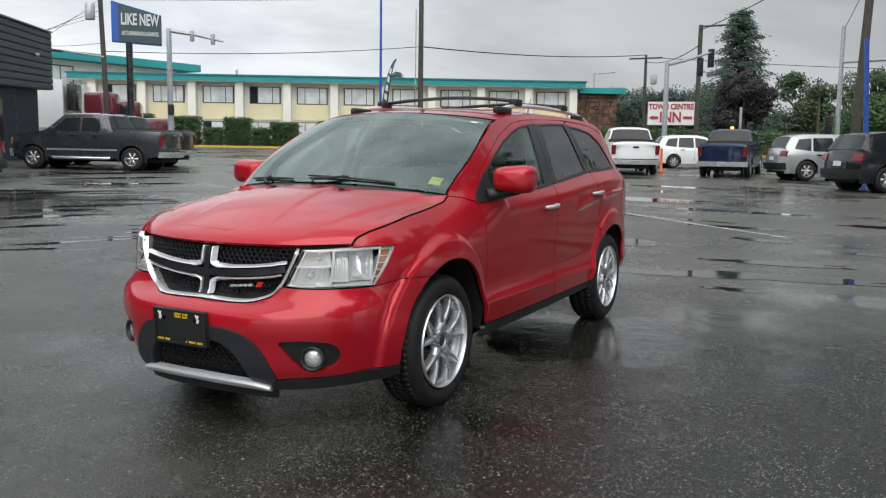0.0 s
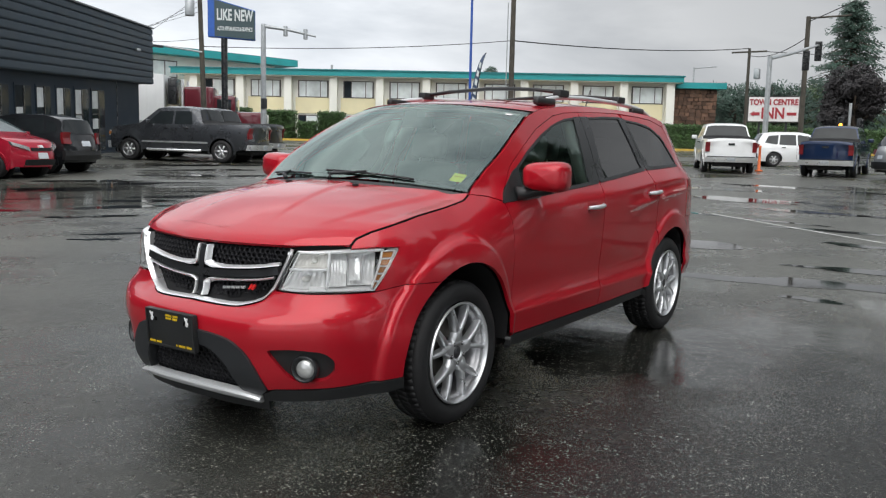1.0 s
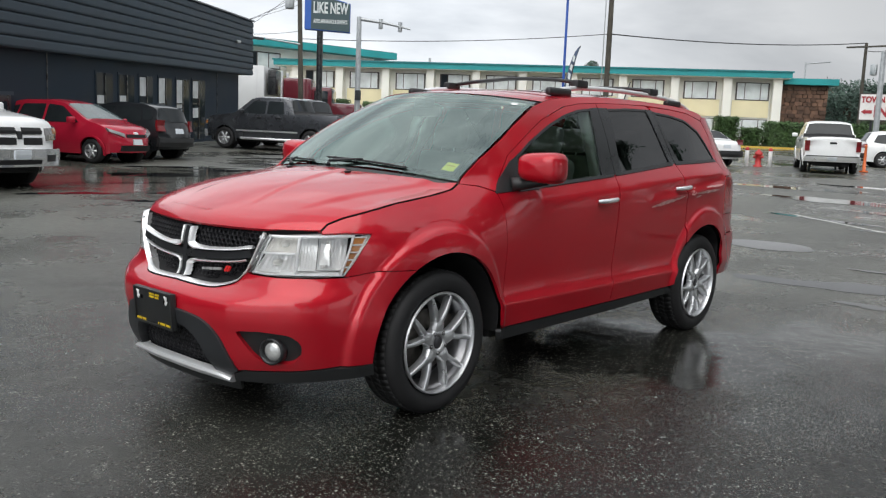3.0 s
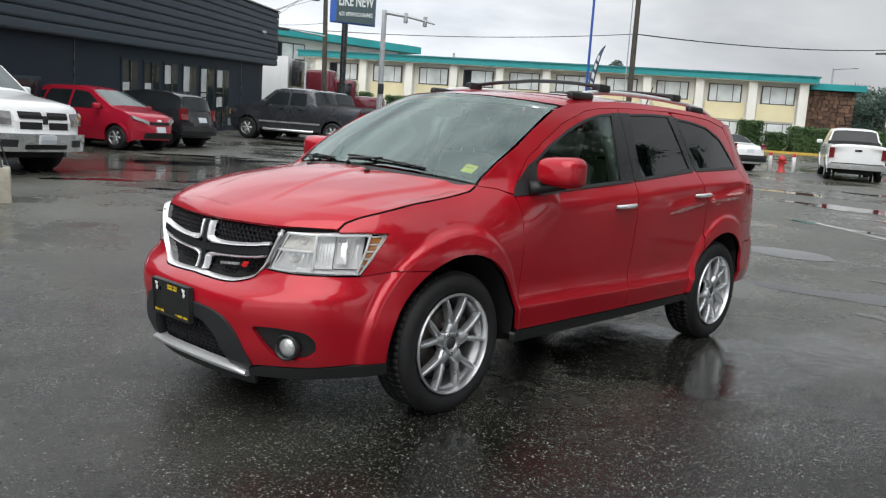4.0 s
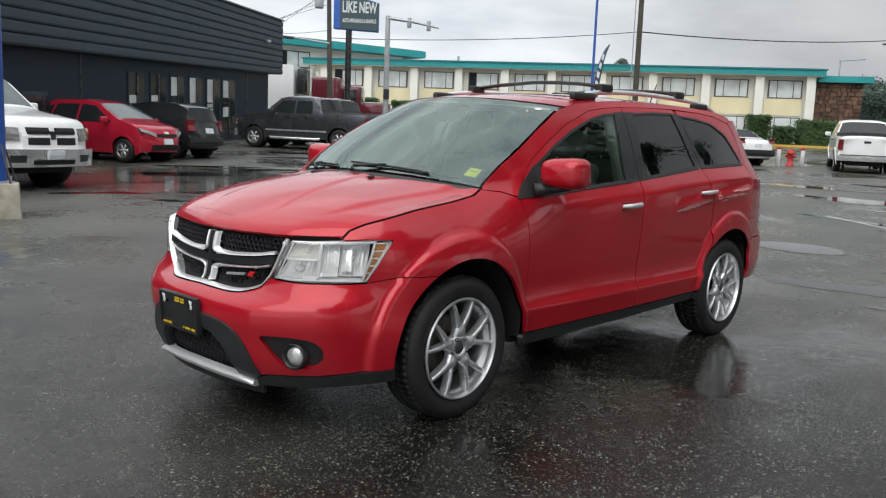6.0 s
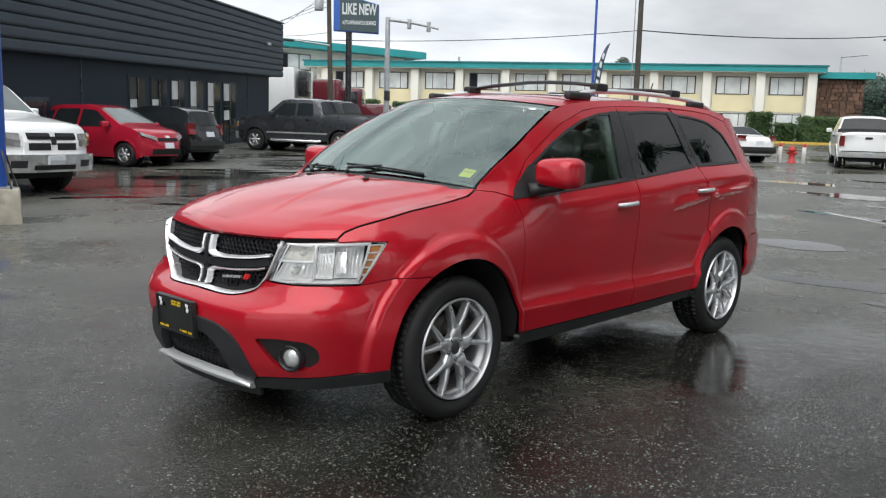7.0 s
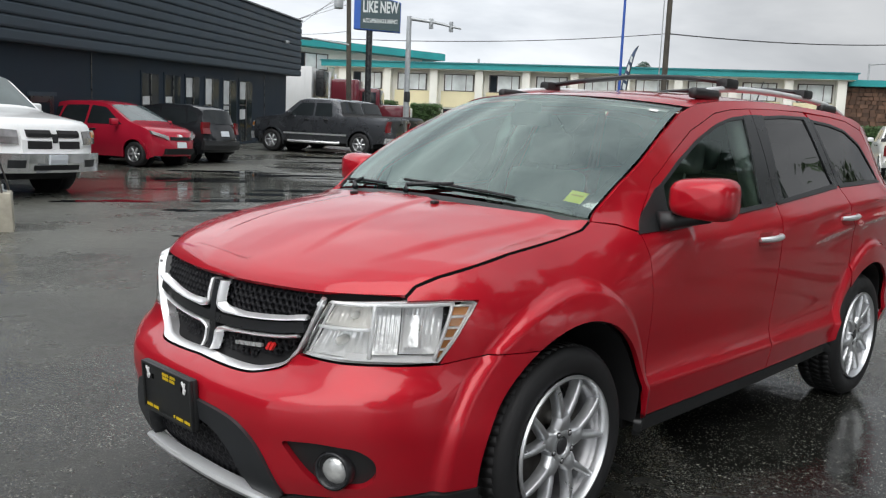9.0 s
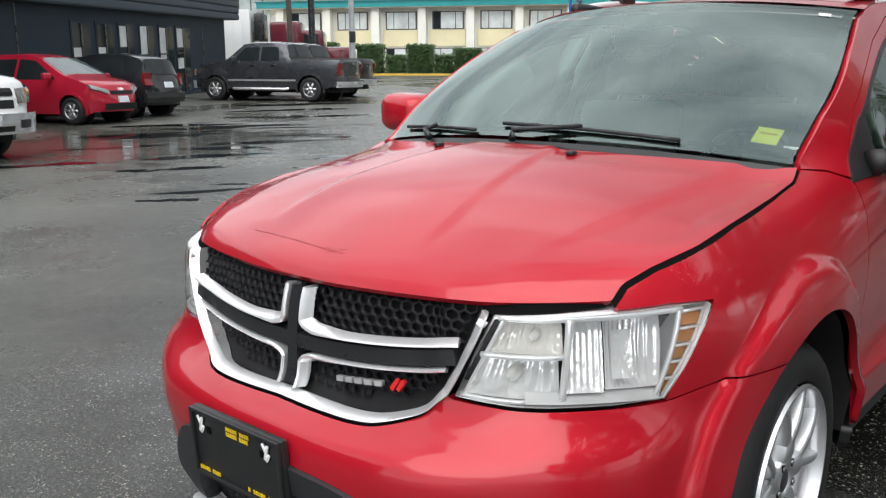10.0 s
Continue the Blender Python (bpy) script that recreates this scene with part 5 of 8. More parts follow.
def cut(pts, k=6):
    return [(round(a, 5), round(b, 5)) for a, b in spline(pts, k)]


ROOF_EDGE = [(1.06, 1.600), (1.166, 1.622), (1.557, 1.655), (2.07, 1.672), (2.7, 1.665), (3.1, 1.638), (3.3, 1.60)]
# edge lines of the left half, (q, z)
CHROME_LOW = cut([(0, 0.650), (0.13, 0.648), (0.26, 0.648), (0.33, 0.656), (0.41, 0.680), (0.465, 0.712), (0.497, 0.735)])
LAMP_LOW = [(0.508, 0.729), (0.65, 0.725), (0.85, 0.727), (0.975, 0.731)]
INTAKE = cut([(0, 0.540), (0.13, 0.537), (0.25, 0.526), (0.33, 0.500), (0.40, 0.435), (0.445, 0.355), (0.478, 0.285)])
FOG_HOLE = rounded([(0.480, 0.482), (0.60, 0.490), (0.735, 0.478), (0.787, 0.435), (0.785, 0.375), (0.745, 0.342), (0.610, 0.336), (0.555, 0.385)], 0.03)

# front bumper
half = CHROME_LOW + LAMP_LOW + [(1.07, 0.747), (1.165, 0.757)] + [(q, z) for q, z in arch(0, 121, 184, n=12)] + [(1.0, 0.325), (0.776, 0.304), (0.514, 0.292)]
ring = half + INTAKE[::-1][:-1] + [(-q, z) for q, z in INTAKE[1:]] + [(-q, z) for q, z in half[::-1][:-1]]
bumper = body_panel("front_bumper", ring, M_RED, car, step=0.03, holes=[FOG_HOLE, [(-q, z) for q, z in FOG_HOLE]], depth=0.03,
                    lines=rings(0, 110, 184, True) + [[(s * 0.0 - 1.0, z), (1.0, z)] for s in (1,) for z in (0.60, 0.62, 0.64, 0.66)])

# dark grey surround of the lower intake
INNER = cut([(0, 0.472), (0.12, 0.468), (0.20, 0.448), (0.265, 0.400), (0.305, 0.335), (0.335, 0.272)])
ring = INTAKE + [(0.44, 0.262), (0.335, 0.262)] + INNER[::-1][:-1] + [(-q, z) for q, z in INNER] + [(-0.335, 0.262), (-0.44, 0.262)] + [(-q, z) for q, z in INTAKE[::-1][:-1]]
body_panel("intake_surround", ring, M_GREYTRIM, bumper, step=0.04, proud=0.012, depth=0.06, gap=0.001, label="dark grey plastic intake surround")

# black valance and brushed skid strip
for side in (1, -1):
    body_panel("lower_valance", [(0.445, 0.268), (0.514, 0.288), (0.776, 0.300), (1.0, 0.321), (1.118, 0.33), (1.13, 0.272), (0.9, 0.248), (0.6, 0.232), (0.44, 0.228)],
               M_BLACK, bumper, side, step=0.06, depth=0.03, proud=0.004)
body_panel("chin", [(-0.47, 0.245), (-0.47, 0.18), (0.47, 0.18), (0.47, 0.245)], M_BLACK, bumper, step=0.06, depth=0.02, proud=-0.005)


def honeycomb(bm, area, fn, w, h, wall=0.22, depth=0.012):
    """Six-sided cells standing out of a sheet, inside an outline."""
    us, vs = [p[0] for p in area], [p[1] for p in area]
    j, v = 0, min(vs)
    while v < max(vs):
        u = min(us) + (w / 2 if j % 2 else 0)
        while u < max(us):
            if inside((u, v), area):
                hexa = [(math.cos(radians(60 * k + 30)), math.sin(radians(60 * k + 30))) for k in range(6)]
                rings = []
                for s, d in ((1.0, 0.0), (1 - wall, 0.0), (1 - wall * 1.4, -depth)):
                    rings.append([bm.verts.new(fn(u + a * s * w * 0.577, v + b * s * h * 0.667, d)) for a, b in hexa])
                for a, b in zip(rings, rings[1:]):
                    for k in range(6):
                        bm.faces.new((a[k], a[(k + 1) % 6], b[(k + 1) % 6], b[k]))
            u += w
        v += h
        j += 1


bm = bmesh.new()
lowmesh = INNER + [(-q, z) for q, z in INNER[::-1][:-1]]
honeycomb(bm, lowmesh, lambda q, z, d: skin(q, z, -0.035 + d), 0.036, 0.0225)
part("intake_mesh", bm, M_MESH, bumper, "black honeycomb mesh")

# fog lamps
for side in (1, -1):
    fog = body_panel("fog_bezel", FOG_HOLE, M_BLACK, bumper, side, step=0.035, proud=-0.024, depth=0.01, gap=-0.004, label="black fog lamp bezel")
    c = skin(0.655 * side, 0.398, -0.022)
    n = (skin(0.655 * side, 0.398, 0.2) - skin(0.655 * side, 0.398, 0.0)).normalized()
    n = (n * 0.75 + Vector((-0.6, 0, 0))).normalized()
    turn = Matrix.Translation(c) @ n.to_track_quat("Z", "Y").to_matrix().to_4x4()
    bm = bmesh.new()
    lathe(bm, [(0.062, -0.02), (0.062, 0.022), (0.054, 0.028), (0.048, 0.018), (0.046, 0.0)], 32, "z")
    bm.transform(turn)
    part("lamp_ring", bm, M_SATIN, fog)
    bm = bmesh.new()
    lathe(bm, [(0.046, 0.002), (0.036, 0.012), (0.02, 0.018), (0.0005, 0.02)], 32, "z")
    bm.transform(turn)
    part("lamp_lens", bm, mat("fog_lens", (0.62, 0.63, 0.62), 0.12, 0.5, vary=0.2, scale=40, coat=1.0), fog)

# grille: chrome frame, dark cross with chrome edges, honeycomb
# near-black backing sheet: shade behind the mesh put into its colour
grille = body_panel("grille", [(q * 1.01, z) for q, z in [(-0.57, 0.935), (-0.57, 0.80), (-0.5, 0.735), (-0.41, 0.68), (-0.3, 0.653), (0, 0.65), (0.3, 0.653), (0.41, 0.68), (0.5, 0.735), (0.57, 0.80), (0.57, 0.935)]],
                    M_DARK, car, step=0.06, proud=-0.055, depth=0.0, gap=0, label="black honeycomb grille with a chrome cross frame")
outer = CHROME_LOW + [(0.512, 0.762), (0.560, 0.850), (0.588, 0.912)]
inner = [(0.566, 0.908), (0.535, 0.852), (0.487, 0.772), (0.462, 0.742)] + [(q * 0.955, z + 0.024) for q, z in CHROME_LOW[::-1][1:]]
ring = outer + inner[:-1] + [(-q, z) for q, z in inner[::-1]] + [(-q, z) for q, z in outer[::-1][:-1]]


def band(name, line, widths, prof, material, side=1, parent=None):
    """A chrome moulding along a line in (q, z): prof gives (share of the width, proud); the width runs to the line's left."""
    rows = []
    for i, p in enumerate(line):
        a, b = Vector(line[max(i - 1, 0)]), Vector(line[min(i + 1, len(line) - 1)])
        t = (b - a).normalized()
        n = Vector((-t.y, t.x)) * (widths[i] if isinstance(widths, list) else widths)
        rows.append([(p[0] + n.x * k, p[1] + n.y * k, d) for k, d in prof])
    bm = bmesh.new()
    vs = [[bm.verts.new(skin(q * side, z, d)) for q, z, d in row] for row in rows]
    for r0, r1 in zip(vs, vs[1:]):
        for k in range(len(prof) - 1):
            bm.faces.new((r0[k], r0[k + 1], r1[k + 1], r1[k]))
    bm.faces.new(vs[0])
    bm.faces.new(vs[-1][::-1])
    bmesh.ops.recalc_face_normals(bm, faces=bm.faces)
    sharp_by_angle(bm, 30)
    return part(name, bm, material, parent or grille)


lip = [p for p in dense(outer, 0.012, False)]
lip = [(q, z + 0.005 * (1 - ease(0.66, 0.72, z))) for q, z in lip]
lip = [(-q, z) for q, z in lip[::-1]] + lip[1:]
wide = [0.0155 - 0.0050 * (1 - ease(0.66, 0.74, z)) for q, z in lip]
skid = [(-0.435 + 0.03 * k, 0.232 - 0.010 * abs(-1 + k / 14.5) ** 2) for k in range(30)]
tall = [0.052 * (1 - 0.42 * abs(q / 0.435) ** 6) for q, z in skid]
tagged(band("skid_strip", skid, tall, [(0.0, -0.02), (0.0, 0.014), (0.10, 0.027), (0.32, 0.037), (0.62, 0.037), (0.88, 0.027), (1.0, 0.010), (1.0, -0.02)], M_SILVER, 1, bumper), "brushed silver skid strip")
tagged(band("chrome_frame", lip, wide, [(-0.04, -0.05), (-0.04, 0.001), (0.06, 0.009), (0.25, 0.010), (0.92, -0.004), (1.0, -0.012)], M_BRIGHT), "bright chrome U-shaped frame")
k = sum(1 for q, z in lip[:len(lip) // 2] if z > 0.745)
for run, w in ((lip[:k], wide[:k]), (lip[-k:], wide[-k:])):
    band("frame_return", run, w, [(0.97, -0.018), (1.0, -0.012), (1.15, -0.020), (1.17, -0.125)], M_SATIN)


def bar(name, pts, w, material, proud, depth, side=1, taper=1.0):
    """A band of width w along a line in (q, z)."""
    left, right = [], []
    for i, p in enumerate(pts):
        a, b = Vector(pts[max(i - 1, 0)]), Vector(pts[min(i + 1, len(pts) - 1)])
        t = (b - a).normalized()
        n = Vector((-t.y, t.x)) * w / 2
        left.append((p[0] + n.x, p[1] + n.y))
        right.append((p[0] - n.x, p[1] - n.y))
    bm = bmesh.new()
    trimmed(bm, left + right[::-1], lambda q, z: skin(q * side, z, proud), max(w * 0.7, 0.012), 0, (), depth)
    return part(name, bm, material, grille)


ARM = cut([(0.0, 0.778), (0.12, 0.781), (0.27, 0.790), (0.40, 0.803), (0.512, 0.819)], 4)
ARMR = [(-q, z) for q, z in ARM[::-1][:-1]]
bar("cross_bar", ARMR + ARM, 0.034, M_SATIN, 0.004, 0.05)
bar("cross_post", [(0, 0.905), (0, 0.85), (0, 0.79), (0, 0.73), (0, 0.675)], 0.034, M_SATIN, 0.005, 0.05)
for side in (1, -1):
    up = cut([(0.031, 0.905), (0.031, 0.850), (0.034, 0.822), (0.062, 0.8075), (0.13, 0.8095), (0.27, 0.8175), (0.40, 0.830), (0.522, 0.846)], 5)
    down = cut([(0.031, 0.672), (0.031, 0.720), (0.034, 0.738), (0.062, 0.752), (0.13, 0.7535), (0.27, 0.762), (0.40, 0.775), (0.492, 0.788)], 5)
    for line, w, h in ((up, 0.0150, 1), (down, -0.0125, -1)):
        run = [(q, z) for q, z in line]
        fat = [w * (1.0 + 0.75 * (1 - ease(0.0, 0.16, abs(q - 0.031)))) for q, z in run]
        off = [(q - (0.006 if abs(q) < 0.05 else 0.0), z - 0.004 * h * ease(0.03, 0.08, q)) for q, z in run]
        band("chrome_edge", off, fat, [(0.0, -0.04), (0.0, 0.008), (0.16, 0.013), (0.42, 0.011), (0.94, -0.006), (1.0, -0.014)], M_BRIGHT, side)
    bar("frame_cap", [(0.568 * side, 0.893), (0.575 * side, 0.904)], 0.014, M_BRIGHT, 0.008, 0.02)
bm = bmesh.new()
area = [(-0.56, 0.93), (-0.53, 0.82), (-0.455, 0.748), (-0.355, 0.706), (-0.25, 0.690), (0.25, 0.690), (0.355, 0.706), (0.455, 0.748), (0.53, 0.82), (0.56, 0.93)]
honeycomb(bm, area, lambda q, z, d: skin(q, z, -0.028 + d), 0.033, 0.0205)
part("grille_mesh", bm, M_MESH, grille, "black honeycomb mesh")
# near-black strip paints the shade under the hood's front lip
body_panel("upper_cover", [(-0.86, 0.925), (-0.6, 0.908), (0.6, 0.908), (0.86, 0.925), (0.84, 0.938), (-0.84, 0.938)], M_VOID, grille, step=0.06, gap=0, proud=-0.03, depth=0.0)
# maker's badge, as plain bright bars and two red slashes
for i in range(5):
    u = 0.165 + i * 0.029
    bar("badge_bar", [(u, 0.7205 + 0.0025 * i), (u + 0.022, 0.7225 + 0.0025 * i)], 0.012, M_CHROME, 0.012, 0.012)
for u in (0.335, 0.352):
    bar("badge_slash", [(u - 0.006, 0.725), (u + 0.010, 0.7475)], 0.010, mat("badge_red", (0.6, 0.02, 0.02), 0.3, coat=0.5), 0.012, 0.012)

# number plate holder, empty, with tape and clips
holder = boxed("plate_holder", (-1.012, 0.045, 0.515), (0.022, 0.345, 0.178), M_BLACK, bumper, 0.008, "empty black plate holder with yellow print", Matrix.Rotation(radians(-4), 4, "Y"))
tip = Matrix.Rotation(radians(-4), 4, "Y")


def on_holder(y, up, out=0.0):
    """A point on the holder's face: across, up from its middle, out of it."""
    return Vector((-1.012, 0.045 + y, 0.515)) + tip @ Vector((-0.0115 - out, 0, up))


for y0, y1, z0, z1 in ((-0.17, 0.17, 0.078, 0.088), (-0.17, 0.17, -0.088, -0.078), (-0.171, -0.160, -0.086, 0.086), (0.160, 0.171, -0.086, 0.086)):
    boxed("holder_rim", on_holder((y0 + y1) / 2, (z0 + z1) / 2, 0.003), (0.010, y1 - y0, z1 - z0), M_BLACK, holder, 0.003, rot=tip)
rows = ((-0.01, 0.066, 0.098), (-0.012, 0.052, 0.085), (0.115, -0.070, 0.085), (-0.09, -0.070, 0.11))
for y, up, w in rows:
    n = int(w / 0.0085)
    bm = bmesh.new()
    for i in range(n):
        if i % 6 != 4:
            box(bm, on_holder(y - w / 2 + (i + 0.5) * w / n, up, 0.0015), (0.002, w / n * 0.72, 0.010), 0.0, tip)
    part("print_bar", bm, M_GOLD, holder, smooth=False)
for y in (0.125, -0.125):
    bm = bmesh.new()
    for a, dy, dz, l in ((18, 0.0, 0.0, 0.040), (-30, 0.006, 0.010, 0.026), (28, -0.004, -0.012, 0.022)):
        box(bm, on_holder(y + dy, 0.052 + dz, 0.005), (0.006, 0.008, l), 0.003, tip @ Matrix.Rotation(radians(a), 4, "X"))
    part("clip", bm, M_WHITE, holder, "white plastic clip")
    # thin black pad, painted as the shade inside a slot
    bm = bmesh.new()
    box(bm, on_holder(y * 0.82, 0.040, 0.0005), (0.003, 0.016, 0.018), 0.002, tip)
    part("slot", bm, M_VOID, holder)

# headlights
LAMP = [(0.603, 0.906), (0.70, 0.913), (0.86, 0.919), (1.0, 0.924), (1.098, 0.924), (1.108, 0.918), (1.063, 0.862), (1.02, 0.797), (0.975, 0.737), (0.85, 0.731), (0.65, 0.730), (0.512, 0.735), (0.555, 0.82)]
for side in (1, -1):
    lamp = body_panel("headlight", LAMP, mat("lamp_housing", (0.90, 0.91, 0.92), 0.25, 0.1, vary=0.08), car, side, step=0.04, gap=0.001, proud=-0.12, depth=0.0, label="clear headlight with chrome reflectors and amber side strips")
    bm = bmesh.new()
    loop = dense(LAMP, 0.04)
    lo = [bm.verts.new(skin(q * side, z, -0.118)) for q, z in loop]
    hi = [bm.verts.new(skin(q * side, z, -0.004)) for q, z in loop]
    for i in range(len(lo)):
        j = (i + 1) % len(lo)
        bm.faces.new((lo[i], lo[j], hi[j], hi[i]))
    bmesh.ops.recalc_face_normals(bm, faces=bm.faces)
    part("lamp_wall", bm, M_LAMP, lamp)

    def edge(z, inner):
        """The lamp's slanting sides."""
        return 0.522 + 0.53 * (z - 0.735) if inner else 0.962 + 0.36 * (z - 0.737)

    def cell(name, left, right, z0, z1, d0, d1, dish, flutes, amp, material, nu=40, nv=16):
        """A scooped reflector: leans back from d0 at its foot to d1 at its top, hollow by dish, ribbed by flutes."""
        bm = bmesh.new()

        def at(u, v):
            z = z0 + (z1 - z0) * v
            a, b = left(z), right(z)
            hollow = dish * (1 - (2 * u - 1) ** 2) * (1 - (2 * v - 1) ** 2) ** 0.5
            return skin((a + (b - a) * u) * side, z, d0 + (d1 - d0) * v - hollow + amp * math.sin(u * flutes * 2 * math.pi) * (4 * v * (1 - v)))

        grid(bm, at, nu, nv)
        return part(name, bm, material, lamp)

    def bulb(q, z, d, r):
        bm = bmesh.new()
        lathe(bm, [(0.0005, 0.026), (r * 0.7, 0.020), (r, 0.0), (r, -0.03)], 16, "z")
        bm.transform(Matrix.Translation(skin(q * side, z, d)) @ Vector((-0.93, -0.36 * side, 0.0)).normalized().to_track_quat("Z", "Y").to_matrix().to_4x4())
        part("bulb", bm, M_BULB, lamp)

    inner_l, outer_r = (lambda z: edge(z, True) + 0.012), (lambda z: edge(z, False))
    mid_l, mid_r = (lambda z: 0.742 + 0.10 * (z - 0.737)), (lambda z: 0.838 + 0.14 * (z - 0.737))
    cell("turn_reflector", inner_l, mid_l, 0.836, 0.904, -0.022, -0.064, 0.018, 9, 0.0016, M_WARMCHROME)
    cell("low_reflector", inner_l, mid_l, 0.744, 0.826, -0.014, -0.062, 0.034, 7, 0.0026, M_REFLECTOR, 56)
    cell("fluted_panel", lambda z: mid_l(z) + 0.014, mid_r, 0.758, 0.906, -0.012, -0.078, 0.004, 6, 0.0010, M_REFLECTOR, 60)
    cell("main_reflector", lambda z: mid_r(z) + 0.004, outer_r, 0.762, 0.904, -0.016, -0.080, 0.036, 9, 0.0018, M_REFLECTOR, 88)
    cell("side_lamp", lambda z: mid_r(z) + 0.012, lambda z: mid_r(z) + 0.062, 0.786, 0.876, -0.010, -0.046, 0.004, 1, 0.0, M_REFLECTOR, 12, 6)
    cell("bright_strip", lambda z: 0.668, lambda z: edge(z, False) + 0.004, 0.738, 0.757, -0.004, -0.024, 0.0, 1, 0.0, M_BRIGHT, 30, 4)
    bulb(0.645, 0.786, -0.046, 0.016)
    bulb(0.905, 0.826, -0.070, 0.016)
    bulb(0.690, 0.868, -0.052, 0.012)
    rims = [[(edge(0.740, True) + 0.010, 0.742), (edge(0.82, True) + 0.010, 0.82), (edge(0.906, True) + 0.010, 0.906)],
            [(edge(0.831, True), 0.830), (0.66, 0.832), (mid_l(0.834), 0.834)],
            [(mid_l(0.744) + 0.006, 0.744), (mid_l(0.82) + 0.006, 0.82), (mid_l(0.906) + 0.006, 0.907)],
            [(edge(0.740, False) - 0.002, 0.742), (edge(0.82, False) - 0.002, 0.82), (edge(0.91, False) - 0.002, 0.913)],
            [(edge(0.740, True), 0.740), (0.60, 0.738), (0.668, 0.7385)], [(edge(0.906, True), 0.907), (0.75, 0.909), (0.90, 0.912), (1.03, 0.916)]]
    for line, rad in zip(rims, (0.004, 0.0060, 0.0075, 0.006, 0.005, 0.006)):
        bm = bmesh.new()
        tube(bm, [skin(q * side, z, -0.012) for q, z in spline(line, 5)], rad, 10)
        part("divider", bm, M_BRIGHT, lamp)
    for i in range(5):
        z0 = 0.748 + i * 0.0335
        z1 = z0 + 0.024
        left, right = (lambda z: edge(z, False) + 0.006), (lambda z: 0.977 + (z - 0.737) * 0.67)
        body_panel("amber_strip", [(left(z0), z0), (right(z0), z0), (right(z1), z1), (left(z1), z1)], M_AMBER, lamp, side, step=0.03, gap=0, proud=-0.016, depth=0.012)
        bm = bmesh.new()
        tube(bm, [skin(q * side, z, -0.010) for q, z in ((left(z1), z1 + 0.0045), (right(z1), z1 + 0.0065))], 0.0034, 6)
        part("strip_rib", bm, M_BRIGHT, lamp)
    bm = bmesh.new()
    tube(bm, [skin((0.972 + (z - 0.737) * 0.67) * side, z, -0.010) for z in (0.742, 0.80, 0.86, 0.912)], 0.004, 6)
    part("outer_rib", bm, M_BRIGHT, lamp)
    body_panel("lens", LAMP, M_LENS, lamp, side, step=0.035, gap=0.001, proud=0.0, depth=0.004).visible_shadow = False

# fenders
SEAM = [(0.868, 0.936), (0.903, 0.965), (0.985, 0.992), (1.137, 1.024), (1.294, 1.053), (1.56, 1.083), (1.72, 1.110), (1.786, 1.139)]
DOORLINE = [X(0.44, 1.096), X(0.475, 1.0), X(0.495, 0.8), X(0.497, 0.6), X(0.487, 0.364)]
PILLAR = [X(0.40, 1.271), X(0.71, 1.452), X(0.953, 1.570)]
for side in (1, -1):
    f = [(1.165, 0.757), (1.07, 0.747), (0.975, 0.731), (1.02, 0.797), (1.063, 0.862), (1.112, 0.926), (1.0, 0.930), (0.868, 0.925)] + SEAM[0:]
    f += [X(0.34, 1.125)] + DOORLINE + [p for p in arch(0, 3, 121, n=22)]
    body_panel("front_fender", f, M_RED, car, side, step=0.03, depth=0.02, lines=rings(0, -20, 140))
    bm = bmesh.new()
    cx, cz, r, _ = ARCHES[0]
    pts = arch(0, -2, 186, -0.006, 30)
    grid(bm, lambda u, v: skin(side * pts[int(round(u * 30))][0], pts[int(round(u * 30))][1], -0.035 - 0.30 * v), 30, 6)
    part("wheel_liner", bm, M_DARK, car)
    bm = bmesh.new()
    pts2 = arch(1, -2, 186, -0.006, 30)
    grid(bm, lambda u, v: skin(side * pts2[int(round(u * 30))][0], pts2[int(round(u * 30))][1], -0.035 - 0.30 * v), 30, 6)
    part("wheel_liner", bm, M_DARK, car)

# doors, side windows, quarter panels, roof sides
BELT = [X(0.44, 1.096), X(0.625, 1.108), X(1.50, 1.168), X(1.70, 1.183), X(2.43, 1.243), X(2.60, 1.250), X(3.215, 1.268)]
WIN_F = rounded([X(0.560, 1.185), X(0.602, 1.244), X(0.802, 1.354), X(1.038, 1.456), X(1.244, 1.524), X(1.42, 1.562), X(1.575, 1.576), X(1.500, 1.172), X(0.600, 1.112)], 0.03)
WIN_R = rounded([X(1.760, 1.582), X(2.05, 1.600), X(2.335, 1.604), X(2.452, 1.252), X(1.705, 1.187)], 0.03)
WIN_Q = rounded([X(2.405, 1.594), X(2.65, 1.580), X(2.861, 1.552), X(3.045, 1.475), X(3.14, 1.36), X(3.205, 1.272), X(2.56, 1.256)], 0.035)


def window_seal(win, owner, side):
    ring = dense(win, 0.03)
    body_panel("window_seal", shrink(ring, -0.009), M_BLACK, owner, side, step=0.03, gap=0, holes=[shrink(ring, 0.006)], proud=0.003, depth=0.008)


